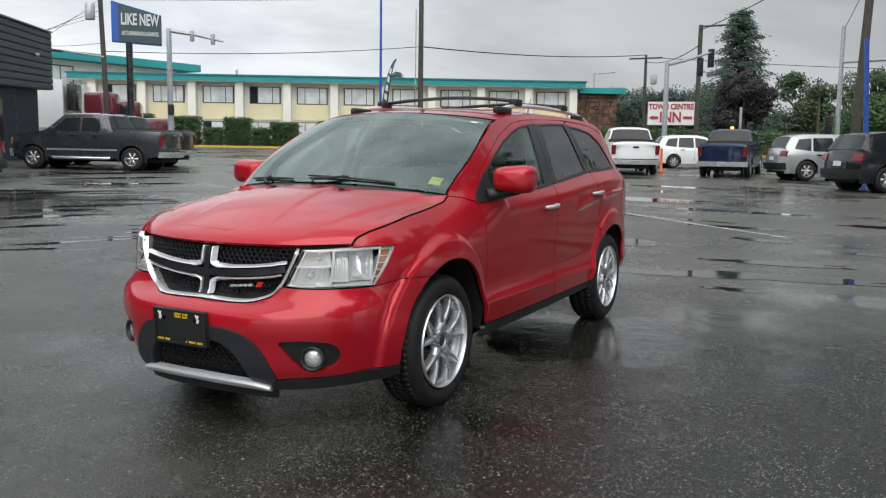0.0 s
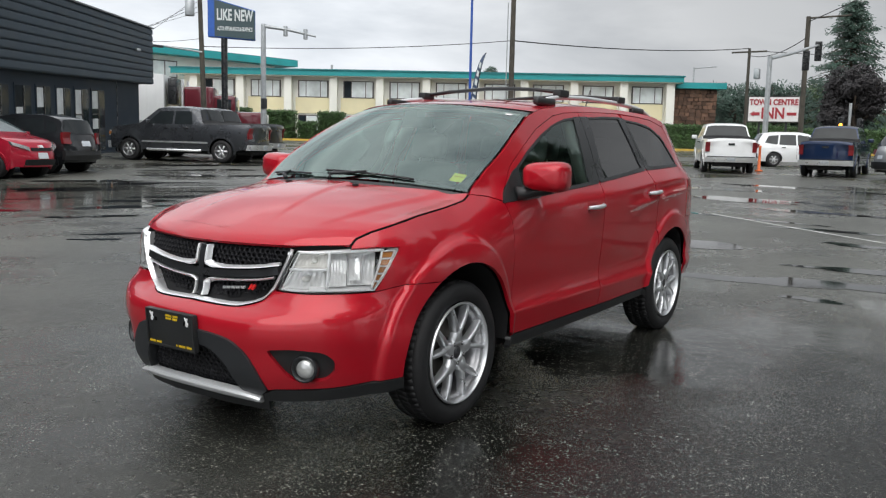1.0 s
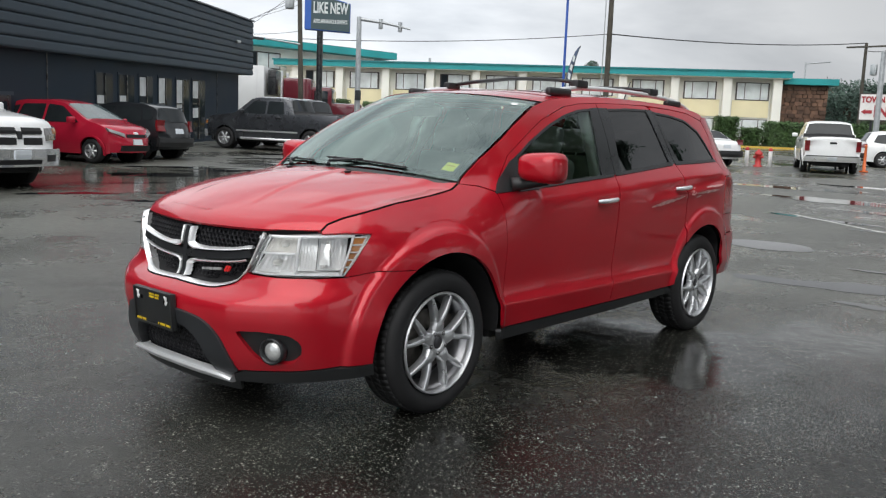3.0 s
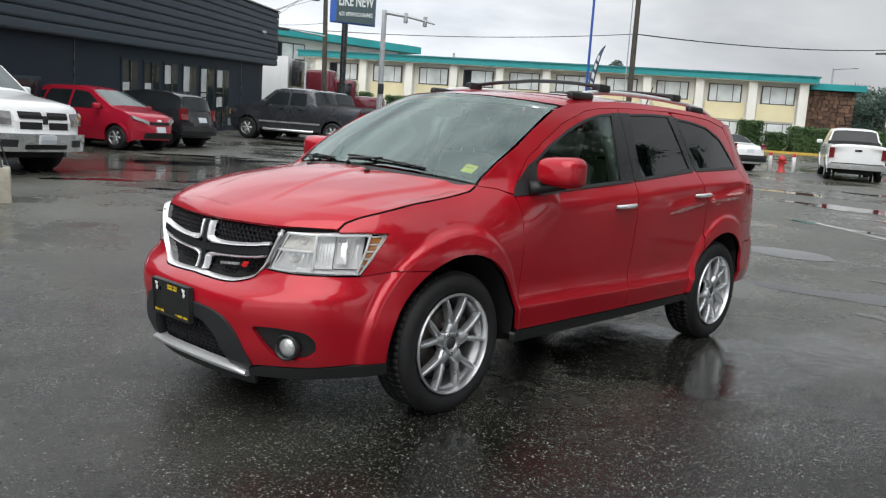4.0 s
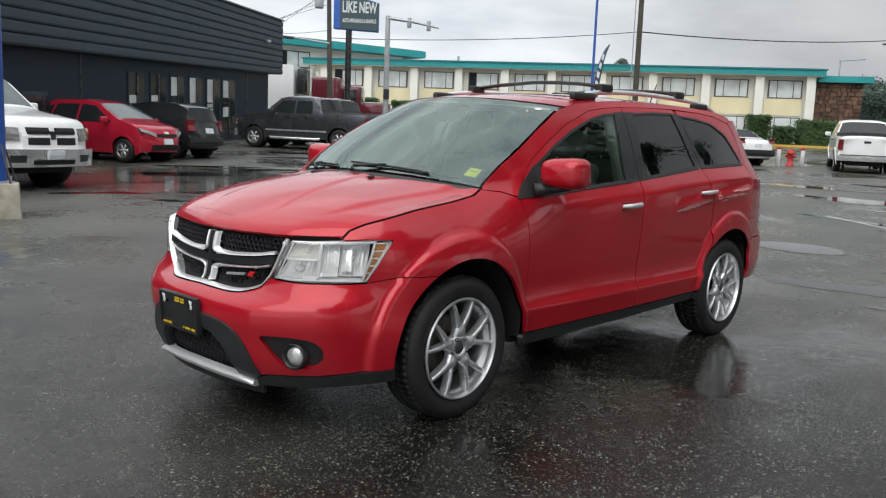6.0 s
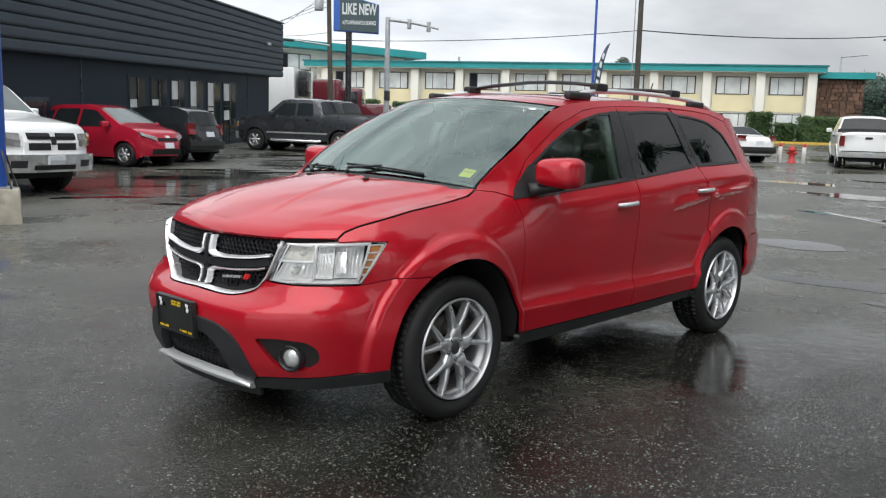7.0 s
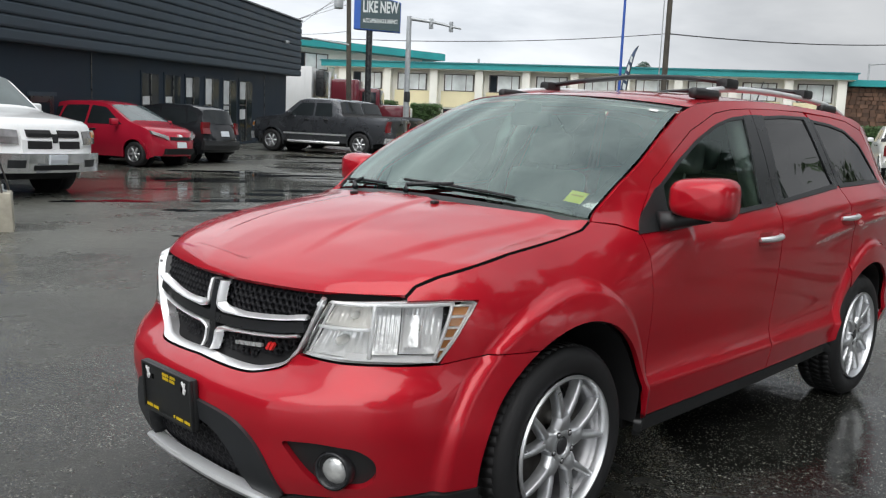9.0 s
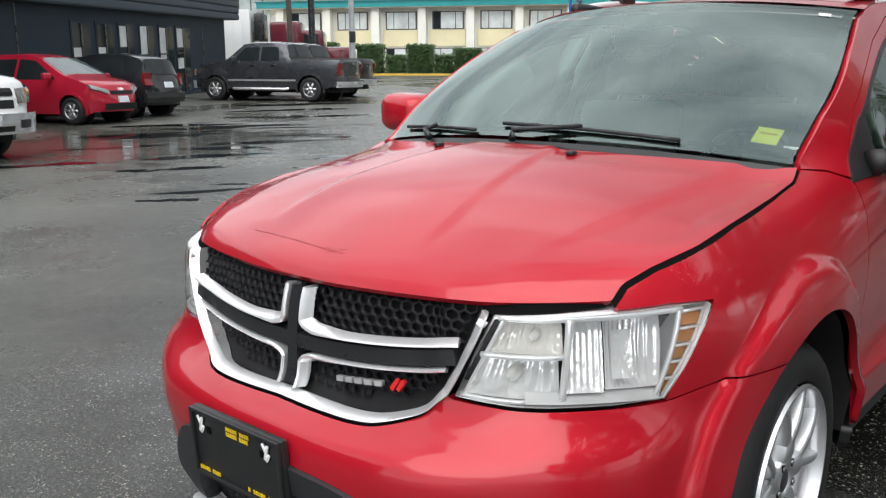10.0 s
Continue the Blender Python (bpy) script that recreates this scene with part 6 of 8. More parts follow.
TOPLINE = [X(0.44, 1.15), X(0.595, 1.289), X(0.761, 1.383), X(0.998, 1.496), X(1.27, 1.582), X(1.45, 1.608), X(1.66, 1.622), X(2.0, 1.634), X(2.36, 1.638)]
for side in (1, -1):
    door = body_panel("front_door", [X(0.487, 0.364), X(0.497, 0.6), X(0.495, 0.8), X(0.475, 1.0), X(0.44, 1.096)] + TOPLINE[1:7] + [X(1.655, 1.4), X(1.63, 1.17), X(1.615, 0.8), X(1.605, 0.374)],
                      M_RED, car, side, step=0.04, holes=[WIN_F], depth=0.012, lines=rings(0, -25, 60) + SILL_LINES + SHOULDER_LINES)
    body_panel("window_pane", WIN_F, M_SIDEGLASS, door, side, step=0.07, gap=-0.006, proud=-0.003, depth=0.0)
    window_seal(WIN_F, door, side)
    rear = body_panel("rear_door", [X(1.609, 0.374), X(1.619, 0.8), X(1.634, 1.17), X(1.66, 1.4), X(1.664, 1.622)] + TOPLINE[7:] + [X(2.40, 1.60), X(2.50, 1.25), X(2.585, 1.0)]
                      + [p for p in arch(1, 134, 175, 0.012, 8)] + [X(2.43, 0.382)], M_RED, car, side, step=0.04, holes=[WIN_R], depth=0.012, lines=rings(1, 110, 184) + SILL_LINES + SHOULDER_LINES + DENT_LINES)
    body_panel("window_pane", WIN_R, M_PRIVACY, rear, side, step=0.07, gap=-0.006, proud=-0.003, depth=0.0)
    window_seal(WIN_R, rear, side)
    # black pillar covers and belt strip
    body_panel("pillar_cover", [X(1.555, 1.588), X(1.6565, 1.596), X(1.654, 1.40), X(1.630, 1.176), X(1.478, 1.166)], M_SATIN, door, side, step=0.05, proud=0.004, depth=0.012)
    body_panel("pillar_cover", [X(1.6585, 1.596), X(1.786, 1.598), X(1.726, 1.184), X(1.632, 1.176), X(1.656, 1.40)], M_SATIN, rear, side, step=0.05, proud=0.004, depth=0.012)
    body_panel("pillar_cover", [X(2.312, 1.616), X(2.400, 1.614), X(2.482, 1.32), X(2.503, 1.246), X(2.432, 1.238)], M_SATIN, rear, side, step=0.05, proud=0.004, depth=0.012)
    body_panel("sail_cover", rounded([X(0.425, 1.088), X(0.46, 1.14), X(0.60, 1.262), X(0.66, 1.285), X(0.645, 1.18), X(0.66, 1.106)], 0.01), M_BLACK, door, side, step=0.04, proud=0.006, depth=0.012)
    body_panel("belt_strip", [X(0.60, 1.098), X(1.0, 1.126), X(1.61, 1.168), X(1.61, 1.180), X(1.0, 1.138), X(0.60, 1.112)], M_BLACK, door, side, step=0.05, gap=0, proud=0.008, depth=0.012)
    body_panel("belt_strip", [X(1.64, 1.172), X(2.46, 1.236), X(2.46, 1.248), X(1.64, 1.184)], M_BLACK, rear, side, step=0.05, gap=0, proud=0.008, depth=0.012)
    # door handles; a darker red patch paints the shade of the dished grip
    for owner, xa, xb, z in ((door, 1.355, 1.575, 1.021), (rear, 2.395, 2.615, 1.075)):
        pts = [skin(q_x(xa + (xb - xa) * t / 6) * side, z + 0.010 * t / 6, (0.012, 0.034, 0.042, 0.044, 0.042, 0.034, 0.012)[t]) for t in range(7)]
        tubed("door_handle", pts, [0.011, 0.014, 0.015, 0.015, 0.015, 0.014, 0.011], M_CHROME, owner, 10, "chrome door handle")
        body_panel("grip_recess", rounded([X(xa + 0.02, z - 0.035), X(xb - 0.07, z - 0.03), X(xb - 0.07, z + 0.03), X(xa + 0.02, z + 0.03)], 0.02), mat("red_shaded", (0.30, 0.01, 0.015), 0.5, 0.2), owner, side, step=0.03, gap=0, proud=0.0025, depth=0.002)
    # quarter panel, with the side window
    quarter = body_panel("quarter_panel", [X(2.404, 1.60), X(2.504, 1.25), X(2.589, 1.0)] + [p for p in arch(1, 134, 12, 0.0, 18)]
                         + [X(3.46, 0.70), X(3.54, 0.86), X(3.50, 1.15), X(3.40, 1.30), X(3.30, 1.44), X(3.18, 1.565), X(2.95, 1.612), X(2.7, 1.628), X(2.40, 1.634)],
                         M_RED, car, side, step=0.035, holes=[WIN_Q], depth=0.012, lines=rings(1, -10, 150) + SHOULDER_LINES + DENT_LINES)
    if side > 0:
        # pale marks: a few real scuffs, mostly the dent's sky reflection painted on
        sheen_scuff = mat("sheen_scuff_paint", (0.64, 0.27, 0.27), 0.25, vary=0.35, scale=40, coat=0.8)
        for owner, x, z, w, h, climb in ((rear, 2.27, 0.985, 0.42, 0.036, 0.05), (rear, 2.45, 1.008, 0.16, 0.018, 0.02), (quarter, 2.66, 1.040, 0.07, 0.050, 0.0), (quarter, 2.70, 1.085, 0.05, 0.030, 0.02), (quarter, 2.92, 1.045, 0.40, 0.026, 0.02), (quarter, 3.02, 1.085, 0.30, 0.022, 0.015), (quarter, 2.76, 1.012, 0.09, 0.016, 0.01)):
            rng = random.Random(int(x * 100))
            n = max(4, int(w / 0.03))
            upper = [X(x - w / 2 + w * i / n, z + climb * (i / n - 0.5) + h * (0.25 + 0.28 * rng.random()) * math.sin(math.pi * (0.08 + 0.84 * i / n))) for i in range(n + 1)]
            lower = [X(x - w / 2 + w * i / n, z + climb * (i / n - 0.5) - h * (0.25 + 0.28 * rng.random()) * math.sin(math.pi * (0.08 + 0.84 * i / n))) for i in range(n + 1)]
            body_panel("scuff", lower + upper[::-1], sheen_scuff, owner, side, step=0.02, gap=0, proud=0.0012, depth=0.001, label="pale paint scuff and painted sky reflection along a dent")
    body_panel("window_pane", WIN_Q, M_PRIVACY, quarter, side, step=0.07, gap=-0.006, proud=-0.003, depth=0.0)
    window_seal(WIN_Q, quarter, side)
    body_panel("pillar_cover", [X(2.406, 1.606), X(2.432, 1.604), X(2.50, 1.40), X(2.585, 1.246), X(2.506, 1.246), X(2.486, 1.32)], M_SATIN, quarter, side, step=0.05, gap=0.001, proud=0.004, depth=0.012)
    body_panel("belt_strip", [X(2.51, 1.238), X(3.21, 1.262), X(3.21, 1.272), X(2.51, 1.250)], M_BLACK, quarter, side, step=0.05, gap=0, proud=0.006, depth=0.012)
    # roof side from the windscreen pillar to the tail
    roofedge = [X(0.225, 1.139)] + PILLAR + [X(1.06 + 0.056 * k, curve(1.06 + 0.056 * k, ROOF_EDGE)) for k in range(41)]
    body_panel("roof_side", roofedge + [X(3.18, 1.568), X(2.95, 1.616), X(2.7, 1.632), X(2.36, 1.641)] + TOPLINE[::-1][1:-1] + [X(0.44, 1.10), X(0.34, 1.128)], M_RED, car, side, step=0.04, gap=0.0015, depth=0.02)
    # sill
    body_panel("sill", [X(0.46, 0.360), X(1.0, 0.366), X(1.6, 0.370), X(2.43, 0.378), X(2.45, 0.325), X(1.6, 0.305), X(0.48, 0.288)], M_BLACK, car, side, step=0.03, depth=0.03, proud=-0.006)
    body_panel("rear_bumper_side", [p for p in arch(1, 12, 5, 0.0, 4)] + [X(3.40, 0.385), (QMAX - 0.25, 0.385), (QMAX - 0.01, 0.385), (QMAX - 0.01, 0.70), (QMAX - 0.4, 0.70), X(3.46, 0.70)], M_RED, car, side, step=0.035, depth=0.02, lines=rings(1, -25, 40))
    body_panel("tail_lamp", [X(3.545, 0.86), X(3.505, 1.15), (QMAX - 0.42, 1.16), (QMAX - 0.36, 1.0), (QMAX - 0.36, 0.86)], M_TAIL, car, side, step=0.05, depth=0.02, proud=0.002, label="red tail lamp")
    body_panel("tail_corner", [X(3.465, 0.705), (QMAX - 0.01, 0.705), (QMAX - 0.01, 0.86), X(3.54, 0.86)], M_RED, car, side, step=0.035, depth=0.02)
    body_panel("tailgate_half", [(QMAX - 0.355, 0.86), (QMAX - 0.355, 1.0), (QMAX - 0.41, 1.16), (QMAX - 0.01, 1.16), (QMAX - 0.01, 0.86)], M_RED, car, side, step=0.06, depth=0.01)
    body_panel("rear_pillar", [X(3.505, 1.155), X(3.405, 1.30), X(3.305, 1.44), X(3.19, 1.568), X(3.3, 1.598), (QMAX - 0.36, 1.60), (QMAX - 0.40, 1.16)], M_RED, car, side, step=0.06, depth=0.01)
    body_panel("rear_glass", [(QMAX - 0.395, 1.165), (QMAX - 0.365, 1.58), (QMAX - 0.004, 1.60), (QMAX - 0.004, 1.165)], M_PRIVACY, car, side, step=0.08, depth=0.0)

# dark inner shell behind the seams
bm = bmesh.new()
for side in (1, -1):
    area = [(0.0, 0.20), (1.0, 0.22), X(-0.47, 0.30)] + arch(0, 186, -4, 0.02, 24) + [X(0.5, 0.30), X(2.4, 0.30)] + arch(1, 186, -4, 0.02, 24) + [(QMAX, 0.36), (QMAX, 1.05), X(3.3, 1.06), X(0.35, 1.06), (0.95, 0.90), (0.0, 0.90)]
    trimmed(bm, area, lambda q, z: skin(q * side, z, -0.11 if abs(q) < 1.12 else -0.06), 0.09)
part("inner_shell", bm, M_DARK, car)


def edge_at(line, x):
    return float(np.interp(x, [p[0] for p in line], [p[1] for p in line]))


# hood
SEAM3 = [skin(q, z) for q, z in SEAM]
HX, HY, HZ = [p.x for p in SEAM3], [-p.y for p in SEAM3], [p.z for p in SEAM3]
FRONT_X = [(0.0, -0.860), (0.2, -0.855), (0.45, -0.828), (0.7, -0.784), (0.85, -0.722), (0.95, -0.664), (1.0, -0.632)]
BACK_X = [(0.0, -0.005), (0.3, 0.0), (0.55, 0.03), (0.8, 0.11), (0.93, 0.172), (1.0, 0.212)]
MID_Z = [(0.0, 0.928), (0.012, 0.946), (0.03, 0.962), (0.07, 0.984), (0.15, 1.016), (0.3, 1.064), (0.5, 1.112), (0.75, 1.152), (0.92, 1.170), (1.0, 1.176)]


def hood_at(u, v):
    a = abs(u)
    xe = HX[0] + (HX[-1] - HX[0]) * v
    x = curve(a, FRONT_X) * (1 - v) + curve(a, BACK_X) * v
    y = u * (float(np.interp(xe, HX, HY)) - 0.004 - 0.012 * (1 - v) ** 1.2)
    ze = float(np.interp(xe, HX, HZ)) + 0.004
    z = ze + (curve(v, MID_Z) - ze) * (1 - a ** 2.3)
    ridge = 0.68 + 0.17 * v
    z -= 0.011 * ease(ridge - 0.03, ridge + 0.03, a) * ease(0.12, 0.45, v) * (1 - ease(0.9, 1.0, a))
    inner = 0.40 - 0.20 * v
    z += 0.008 * ease(0.10, 0.45, v) * (1 - ease(inner - 0.022, inner + 0.022, a))
    return Vector((x, y, z))


bm = bmesh.new()
vs = grid(bm, lambda i, j: hood_at(2 * i - 1, j ** 1.35), 132, 48)
bm.normal_update()
for f in bm.faces:
    if f.normal.z < 0:
        f.normal_flip()
rim = [e for e in bm.edges if len(e.link_faces) == 1]
res = bmesh.ops.extrude_edge_only(bm, edges=rim)["geom"]
for v in [g for g in res if isinstance(g, bmesh.types.BMVert)]:
    v.co += Vector(((0.012 if v.co.x < -0.3 else 0.0), -0.012 * (v.co.y / 0.8), -0.012 if v.co.x < -0.55 else -0.030))
for e in rim:
    e.smooth = False
hood = part("hood", bm, M_RED, car)
# dark strip: the shade in the gap along each fender put into colour
for s in (1, -1):
    bm = bmesh.new()

    def gap_shade_at(i, j):
        a = hood_at(s, (1 - i) ** 1.35) + Vector((0, 0, -0.0015))
        xe = HX[0] + (HX[-1] - HX[0]) * (1 - i) ** 1.35
        b = Vector((xe, s * (float(np.interp(xe, HX, HY)) + 0.002), float(np.interp(xe, HX, HZ)) - 0.003))
        return a.lerp(b, j) + Vector((0, 0, -0.006 * math.sin(math.pi * j)))

    grid(bm, gap_shade_at, 60, 4)
    part("gap_seal", bm, M_VOID, hood)
# an old dent with a scratch across the nose of the hood
bm = bmesh.new()
grid(bm, lambda i, j: hood_at(0.40 - 0.50 * i + 0.004 * math.sin(i * 9), 0.085 - 0.012 * i + 0.0025 * j + 0.006 * math.sin(i * 4)) + Vector((0, 0, 0.0012)), 24, 1)
for a0 in (20, 80, 140, 200, 260, 320):
    grid(bm, lambda i, j: hood_at(-0.09 + 0.05 * i * math.cos(radians(a0)), 0.073 + (0.020 * i * math.sin(radians(a0))) + 0.0022 * j) + Vector((0, 0, 0.0012)), 5, 1)
part("scratch", bm, mat("scratch_dark", (0.36, 0.010, 0.018), 0.35, vary=0.3, scale=30, coat=0.5), hood, "dark scratch with a small star-shaped dent")
for y in (0.25, -0.25):
    bm = bmesh.new()
    u = y / 0.80
    p = min((hood_at(u, k / 60) for k in range(30, 60)), key=lambda w: abs(w.x + 0.065))
    box(bm, p + Vector((0.004, 0, 0.006)), (0.030, 0.022, 0.014), 0.005)
    part("washer_nozzle", bm, M_BLACK, hood)

# windscreen, cowl and wipers
WX = [(1.139, 0.225), (1.271, 0.40), (1.452, 0.71), (1.570, 0.953), (1.600, 1.06)]


def screen_at(u, v, lift=0.0):
    z1 = 1.139 + (1.596 - 1.139) * v
    e = skin(q_x(curve(z1, WX)), z1, -0.012)
    c = Vector((0.065 + 0.745 * v - 0.012 * math.sin(math.pi * v), 0, 1.188 + 0.452 * v + 0.018 * math.sin(math.pi * v)))
    k = abs(u) ** 2.2
    return Vector((c.x + (e.x - c.x) * k, u * -e.y, c.z + (e.z - c.z) * k + lift))


bm = bmesh.new()
grid(bm, lambda i, j: screen_at((2 * i - 1) * 0.992, 0.02 + 0.972 * j), 48, 24, True)
windscreen = part("windscreen", bm, M_WSCREEN, car, "tinted windscreen with a yellow label")
# printed black border round the glass
bm = bmesh.new()
for f in ((lambda i, j: screen_at((2 * i - 1) * 0.985, 0.05 + 0.028 * j, -0.004)), (lambda i, j: screen_at((2 * i - 1) * 0.985, 0.966 + 0.020 * j, -0.004))):
    grid(bm, f, 40, 4, True)
for s in (1, -1):
    grid(bm, lambda i, j: screen_at(s * (0.945 + 0.040 * i), 0.06 + 0.92 * j, -0.004), 4, 16, s > 0)
part("screen_border", bm, M_SATIN, windscreen)
bm = bmesh.new()
grid(bm, lambda i, j: screen_at(0.0 - (0.835 + 0.085 * i), 0.112 + 0.085 * j, -0.005), 4, 3)
part("label", bm, M_YELLOW, windscreen, "yellow paper label")
bm = bmesh.new()
grid(bm, lambda i, j: screen_at(-(0.850 + 0.058 * i), 0.158 + 0.010 * j, -0.003), 3, 1)
part("label_bar", bm, M_GOLD, windscreen)
bm = bmesh.new()
grid(bm, lambda i, j: screen_at(-(0.855 + 0.05 * i), 0.915 + 0.022 * j, 0.003), 3, 2)
part("white_decal", bm, M_WHITE, windscreen)


def cowl_at(u, v):
    a = hood_at(u * 0.99, 1.0)
    b = screen_at(u, 0.0)
    p = a.lerp(b, v)
    p.z -= 0.022 * (1 - v) * 0.8 + 0.012 * math.sin(math.pi * v)
    return p


bm = bmesh.new()
grid(bm, lambda i, j: cowl_at(2 * i - 1, j), 40, 5)
cowl = part("cowl_panel", bm, M_BLACK, car)
bm = bmesh.new()
for i in range(74):
    u = -0.52 + i * 0.0125
    a, b = cowl_at(u, 0.10), cowl_at(u, 0.50)
    box(bm, (a + b) / 2 + Vector((0, 0, 0.012)), ((b - a).length, 0.004, 0.006))
part("cowl_slats", bm, M_GREYTRIM, cowl)


def wiper(u0, u1, v0, v1, ua, va):
    arm = bmesh.new()
    pts = [screen_at(ua, -0.03, 0.02), screen_at(ua * 0.8 + u0 * 0.2, 0.0, 0.03), screen_at((u0 + u1) / 2, (v0 + v1) / 2, 0.022)]
    tube(arm, pts, [0.014, 0.010, 0.006], 8)
    w = part("wiper", arm, M_SATIN, car)
    bm = bmesh.new()
    tube(bm, [screen_at(u0 + (u1 - u0) * k / 8, v0 + (v1 - v0) * k / 8, 0.012) for k in range(9)], 0.0065, 6)
    part("wiper_blade", bm, M_BLACK, w)


wiper(0.17, -0.62, 0.070, 0.045, 0.05, 0.0)
wiper(0.86, 0.30, 0.075, 0.03, 0.55, 0.0)

# roof
RX = [0.0, 0.04, 0.10, 0.25, 0.45, 0.65, 0.82, 0.92, 1.0]
ROOF_MID = [(0.81, 1.640), (0.95, 1.656), (1.2, 1.680), (1.7, 1.705), (2.2, 1.710), (2.8, 1.694), (3.2, 1.660), (3.55, 1.615), (3.72, 1.595)]


def roof_at(u, v, lift=0.0):
    xe = 1.06 + 2.24 * v
    e = skin(q_x(xe), curve(xe, ROOF_EDGE), -0.002)
    xc = 0.81 + 2.91 * v
    zc = curve(xc, ROOF_MID)
    k = abs(u) ** 2.4
    return Vector((xc + (e.x - xc) * k, u * -e.y, zc + (e.z - zc) * k + lift))


bm = bmesh.new()
grid(bm, lambda i, j: roof_at(2 * i - 1, j), 40, 50)
roof = part("roof", bm, M_RED, car)
bm = bmesh.new()
grid(bm, lambda i, j: roof_at((2 * i - 1) * 0.97, j, -0.035), 20, 20)
part("headliner", bm, M_LINER, car)
# sunroof pane and spoiler
bm = bmesh.new()
grid(bm, lambda i, j: roof_at((2 * i - 1) * 0.62, 0.20 + 0.15 * j, 0.005), 12, 6)
part("sunroof", bm, M_PRIVACY, roof)
bm = bmesh.new()
grid(bm, lambda i, j: roof_at((2 * i - 1) * 0.93, 1.0, 0.0) + Vector((0.13 * j, 0, -0.02 * j + 0.004)), 24, 4)
grid(bm, lambda i, j: roof_at((2 * i - 1) * 0.93, 1.0, 0.0) + Vector((0.13 - 0.10 * j, 0, -0.02 - 0.05 * j)), 24, 3)
part("spoiler", bm, M_RED, roof)
p = roof_at(0.0, 0.80, 0.0)
whip = tubed("antenna", [p, p + Vector((0.03, 0, 0.05)), p + Vector((0.12, 0, 0.21))], [0.008, 0.006, 0.004], M_BLACK, roof, 8, "short black whip aerial")
bm = bmesh.new()
lathe(bm, [(0.0005, 0.03), (0.012, 0.028), (0.026, 0.006), (0.03, -0.004)], 16, "z", p)
part("aerial_base", bm, M_BLACK, whip)
# roof rails with feet and two cross bars
for s in (1, -1):
    pts = [roof_at(s * 0.90, v, h) for v, h in ((0.145, 0.018), (0.175, 0.038), (0.3, 0.048), (0.5, 0.050), (0.7, 0.048), (0.82, 0.040), (0.90, 0.008))]
    rail = tubed("roof_rail", [Vector(p) for p in spline([tuple(p) for p in pts], 6)], 0.016, M_SILVER, roof, 10, "silver and black roof rail")
    for v, l in ((0.150, 0.24), (0.80, 0.22)):
        bm = bmesh.new()
        c = roof_at(s * 0.90, v, 0.022)
        box(bm, c, (l, 0.045, 0.05), 0.018)
        part("rail_foot", bm, M_BLACK, rail)
for v in (0.26, 0.60):
    pts = [roof_at(u, v, 0.082) for u in (-0.90, -0.6, -0.3, 0, 0.3, 0.6, 0.90)]
    for p in pts:
        p.x, p.z = pts[3].x + 0.05, max(p.z, 1.742)
    bm = bmesh.new()
    tube(bm, pts, 0.013, 10)
    bmesh.ops.scale(bm, vec=(1.5, 1, 1), space=Matrix.Translation((-pts[3].x, 0, 0)), verts=bm.verts)
    xbar = part("cross_bar", bm, M_BLACK, roof, "black roof cross bar")
    for s in (0, -1):
        boxed("bar_clamp", pts[s] + Vector((0, 0, -0.010)), (0.13, 0.062, 0.050), M_BLACK, xbar, 0.016)

# mirrors
for side in (1, -1):
    y = -side
    bm = bmesh.new()
    c = Vector((0.606, y * 1.012, 1.232))
    lathe(bm, [(0.0005, -0.078), (0.45, -0.074), (0.76, -0.062), (0.92, -0.038), (0.985, 0.000), (1.0, 0.045), (0.975, 0.066), (0.90, 0.070)], 40, "x")
    for v in bm.verts:
        r, a = math.hypot(v.co.y, v.co.z), math.atan2(v.co.z, v.co.y)
        ca, sa = math.cos(a), math.sin(a)
        k = (abs(ca) ** 4 + abs(sa) ** 4) ** (-1 / 4)
        v.co.y, v.co.z = r * k * ca * 0.128, r * k * sa * 0.081 * (1.0 + 0.10 * ca * y)
    bmesh.ops.transform(bm, matrix=Matrix.Rotation(radians(8 * side), 4, "Z"), verts=bm.verts)
    bmesh.ops.translate(bm, vec=c, verts=bm.verts)
    mirror = part("door_mirror", bm, M_RED, car, "red door mirror on a black arm")
    bm = bmesh.new()
    tube(bm, [(0.55, y * 0.865, 1.135), (0.60, y * 0.905, 1.142), (0.635, y * 0.955, 1.150), (0.65, y * 1.03, 1.160)], [0.040, 0.034, 0.028, 0.020], 12)
    part("mirror_arm", bm, M_BLACK, mirror)
    bm = bmesh.new()
    grid(bm, lambda i, j: c + Vector((0.066 - 0.02 * y * side * (i - 0.5), (i - 0.5) * 0.22, (j - 0.5) * 0.125)), 2, 2)
    part("mirror_glass", bm, mat("mirror_glass", (0.8, 0.82, 0.83), 0.02, 1.0), mirror)


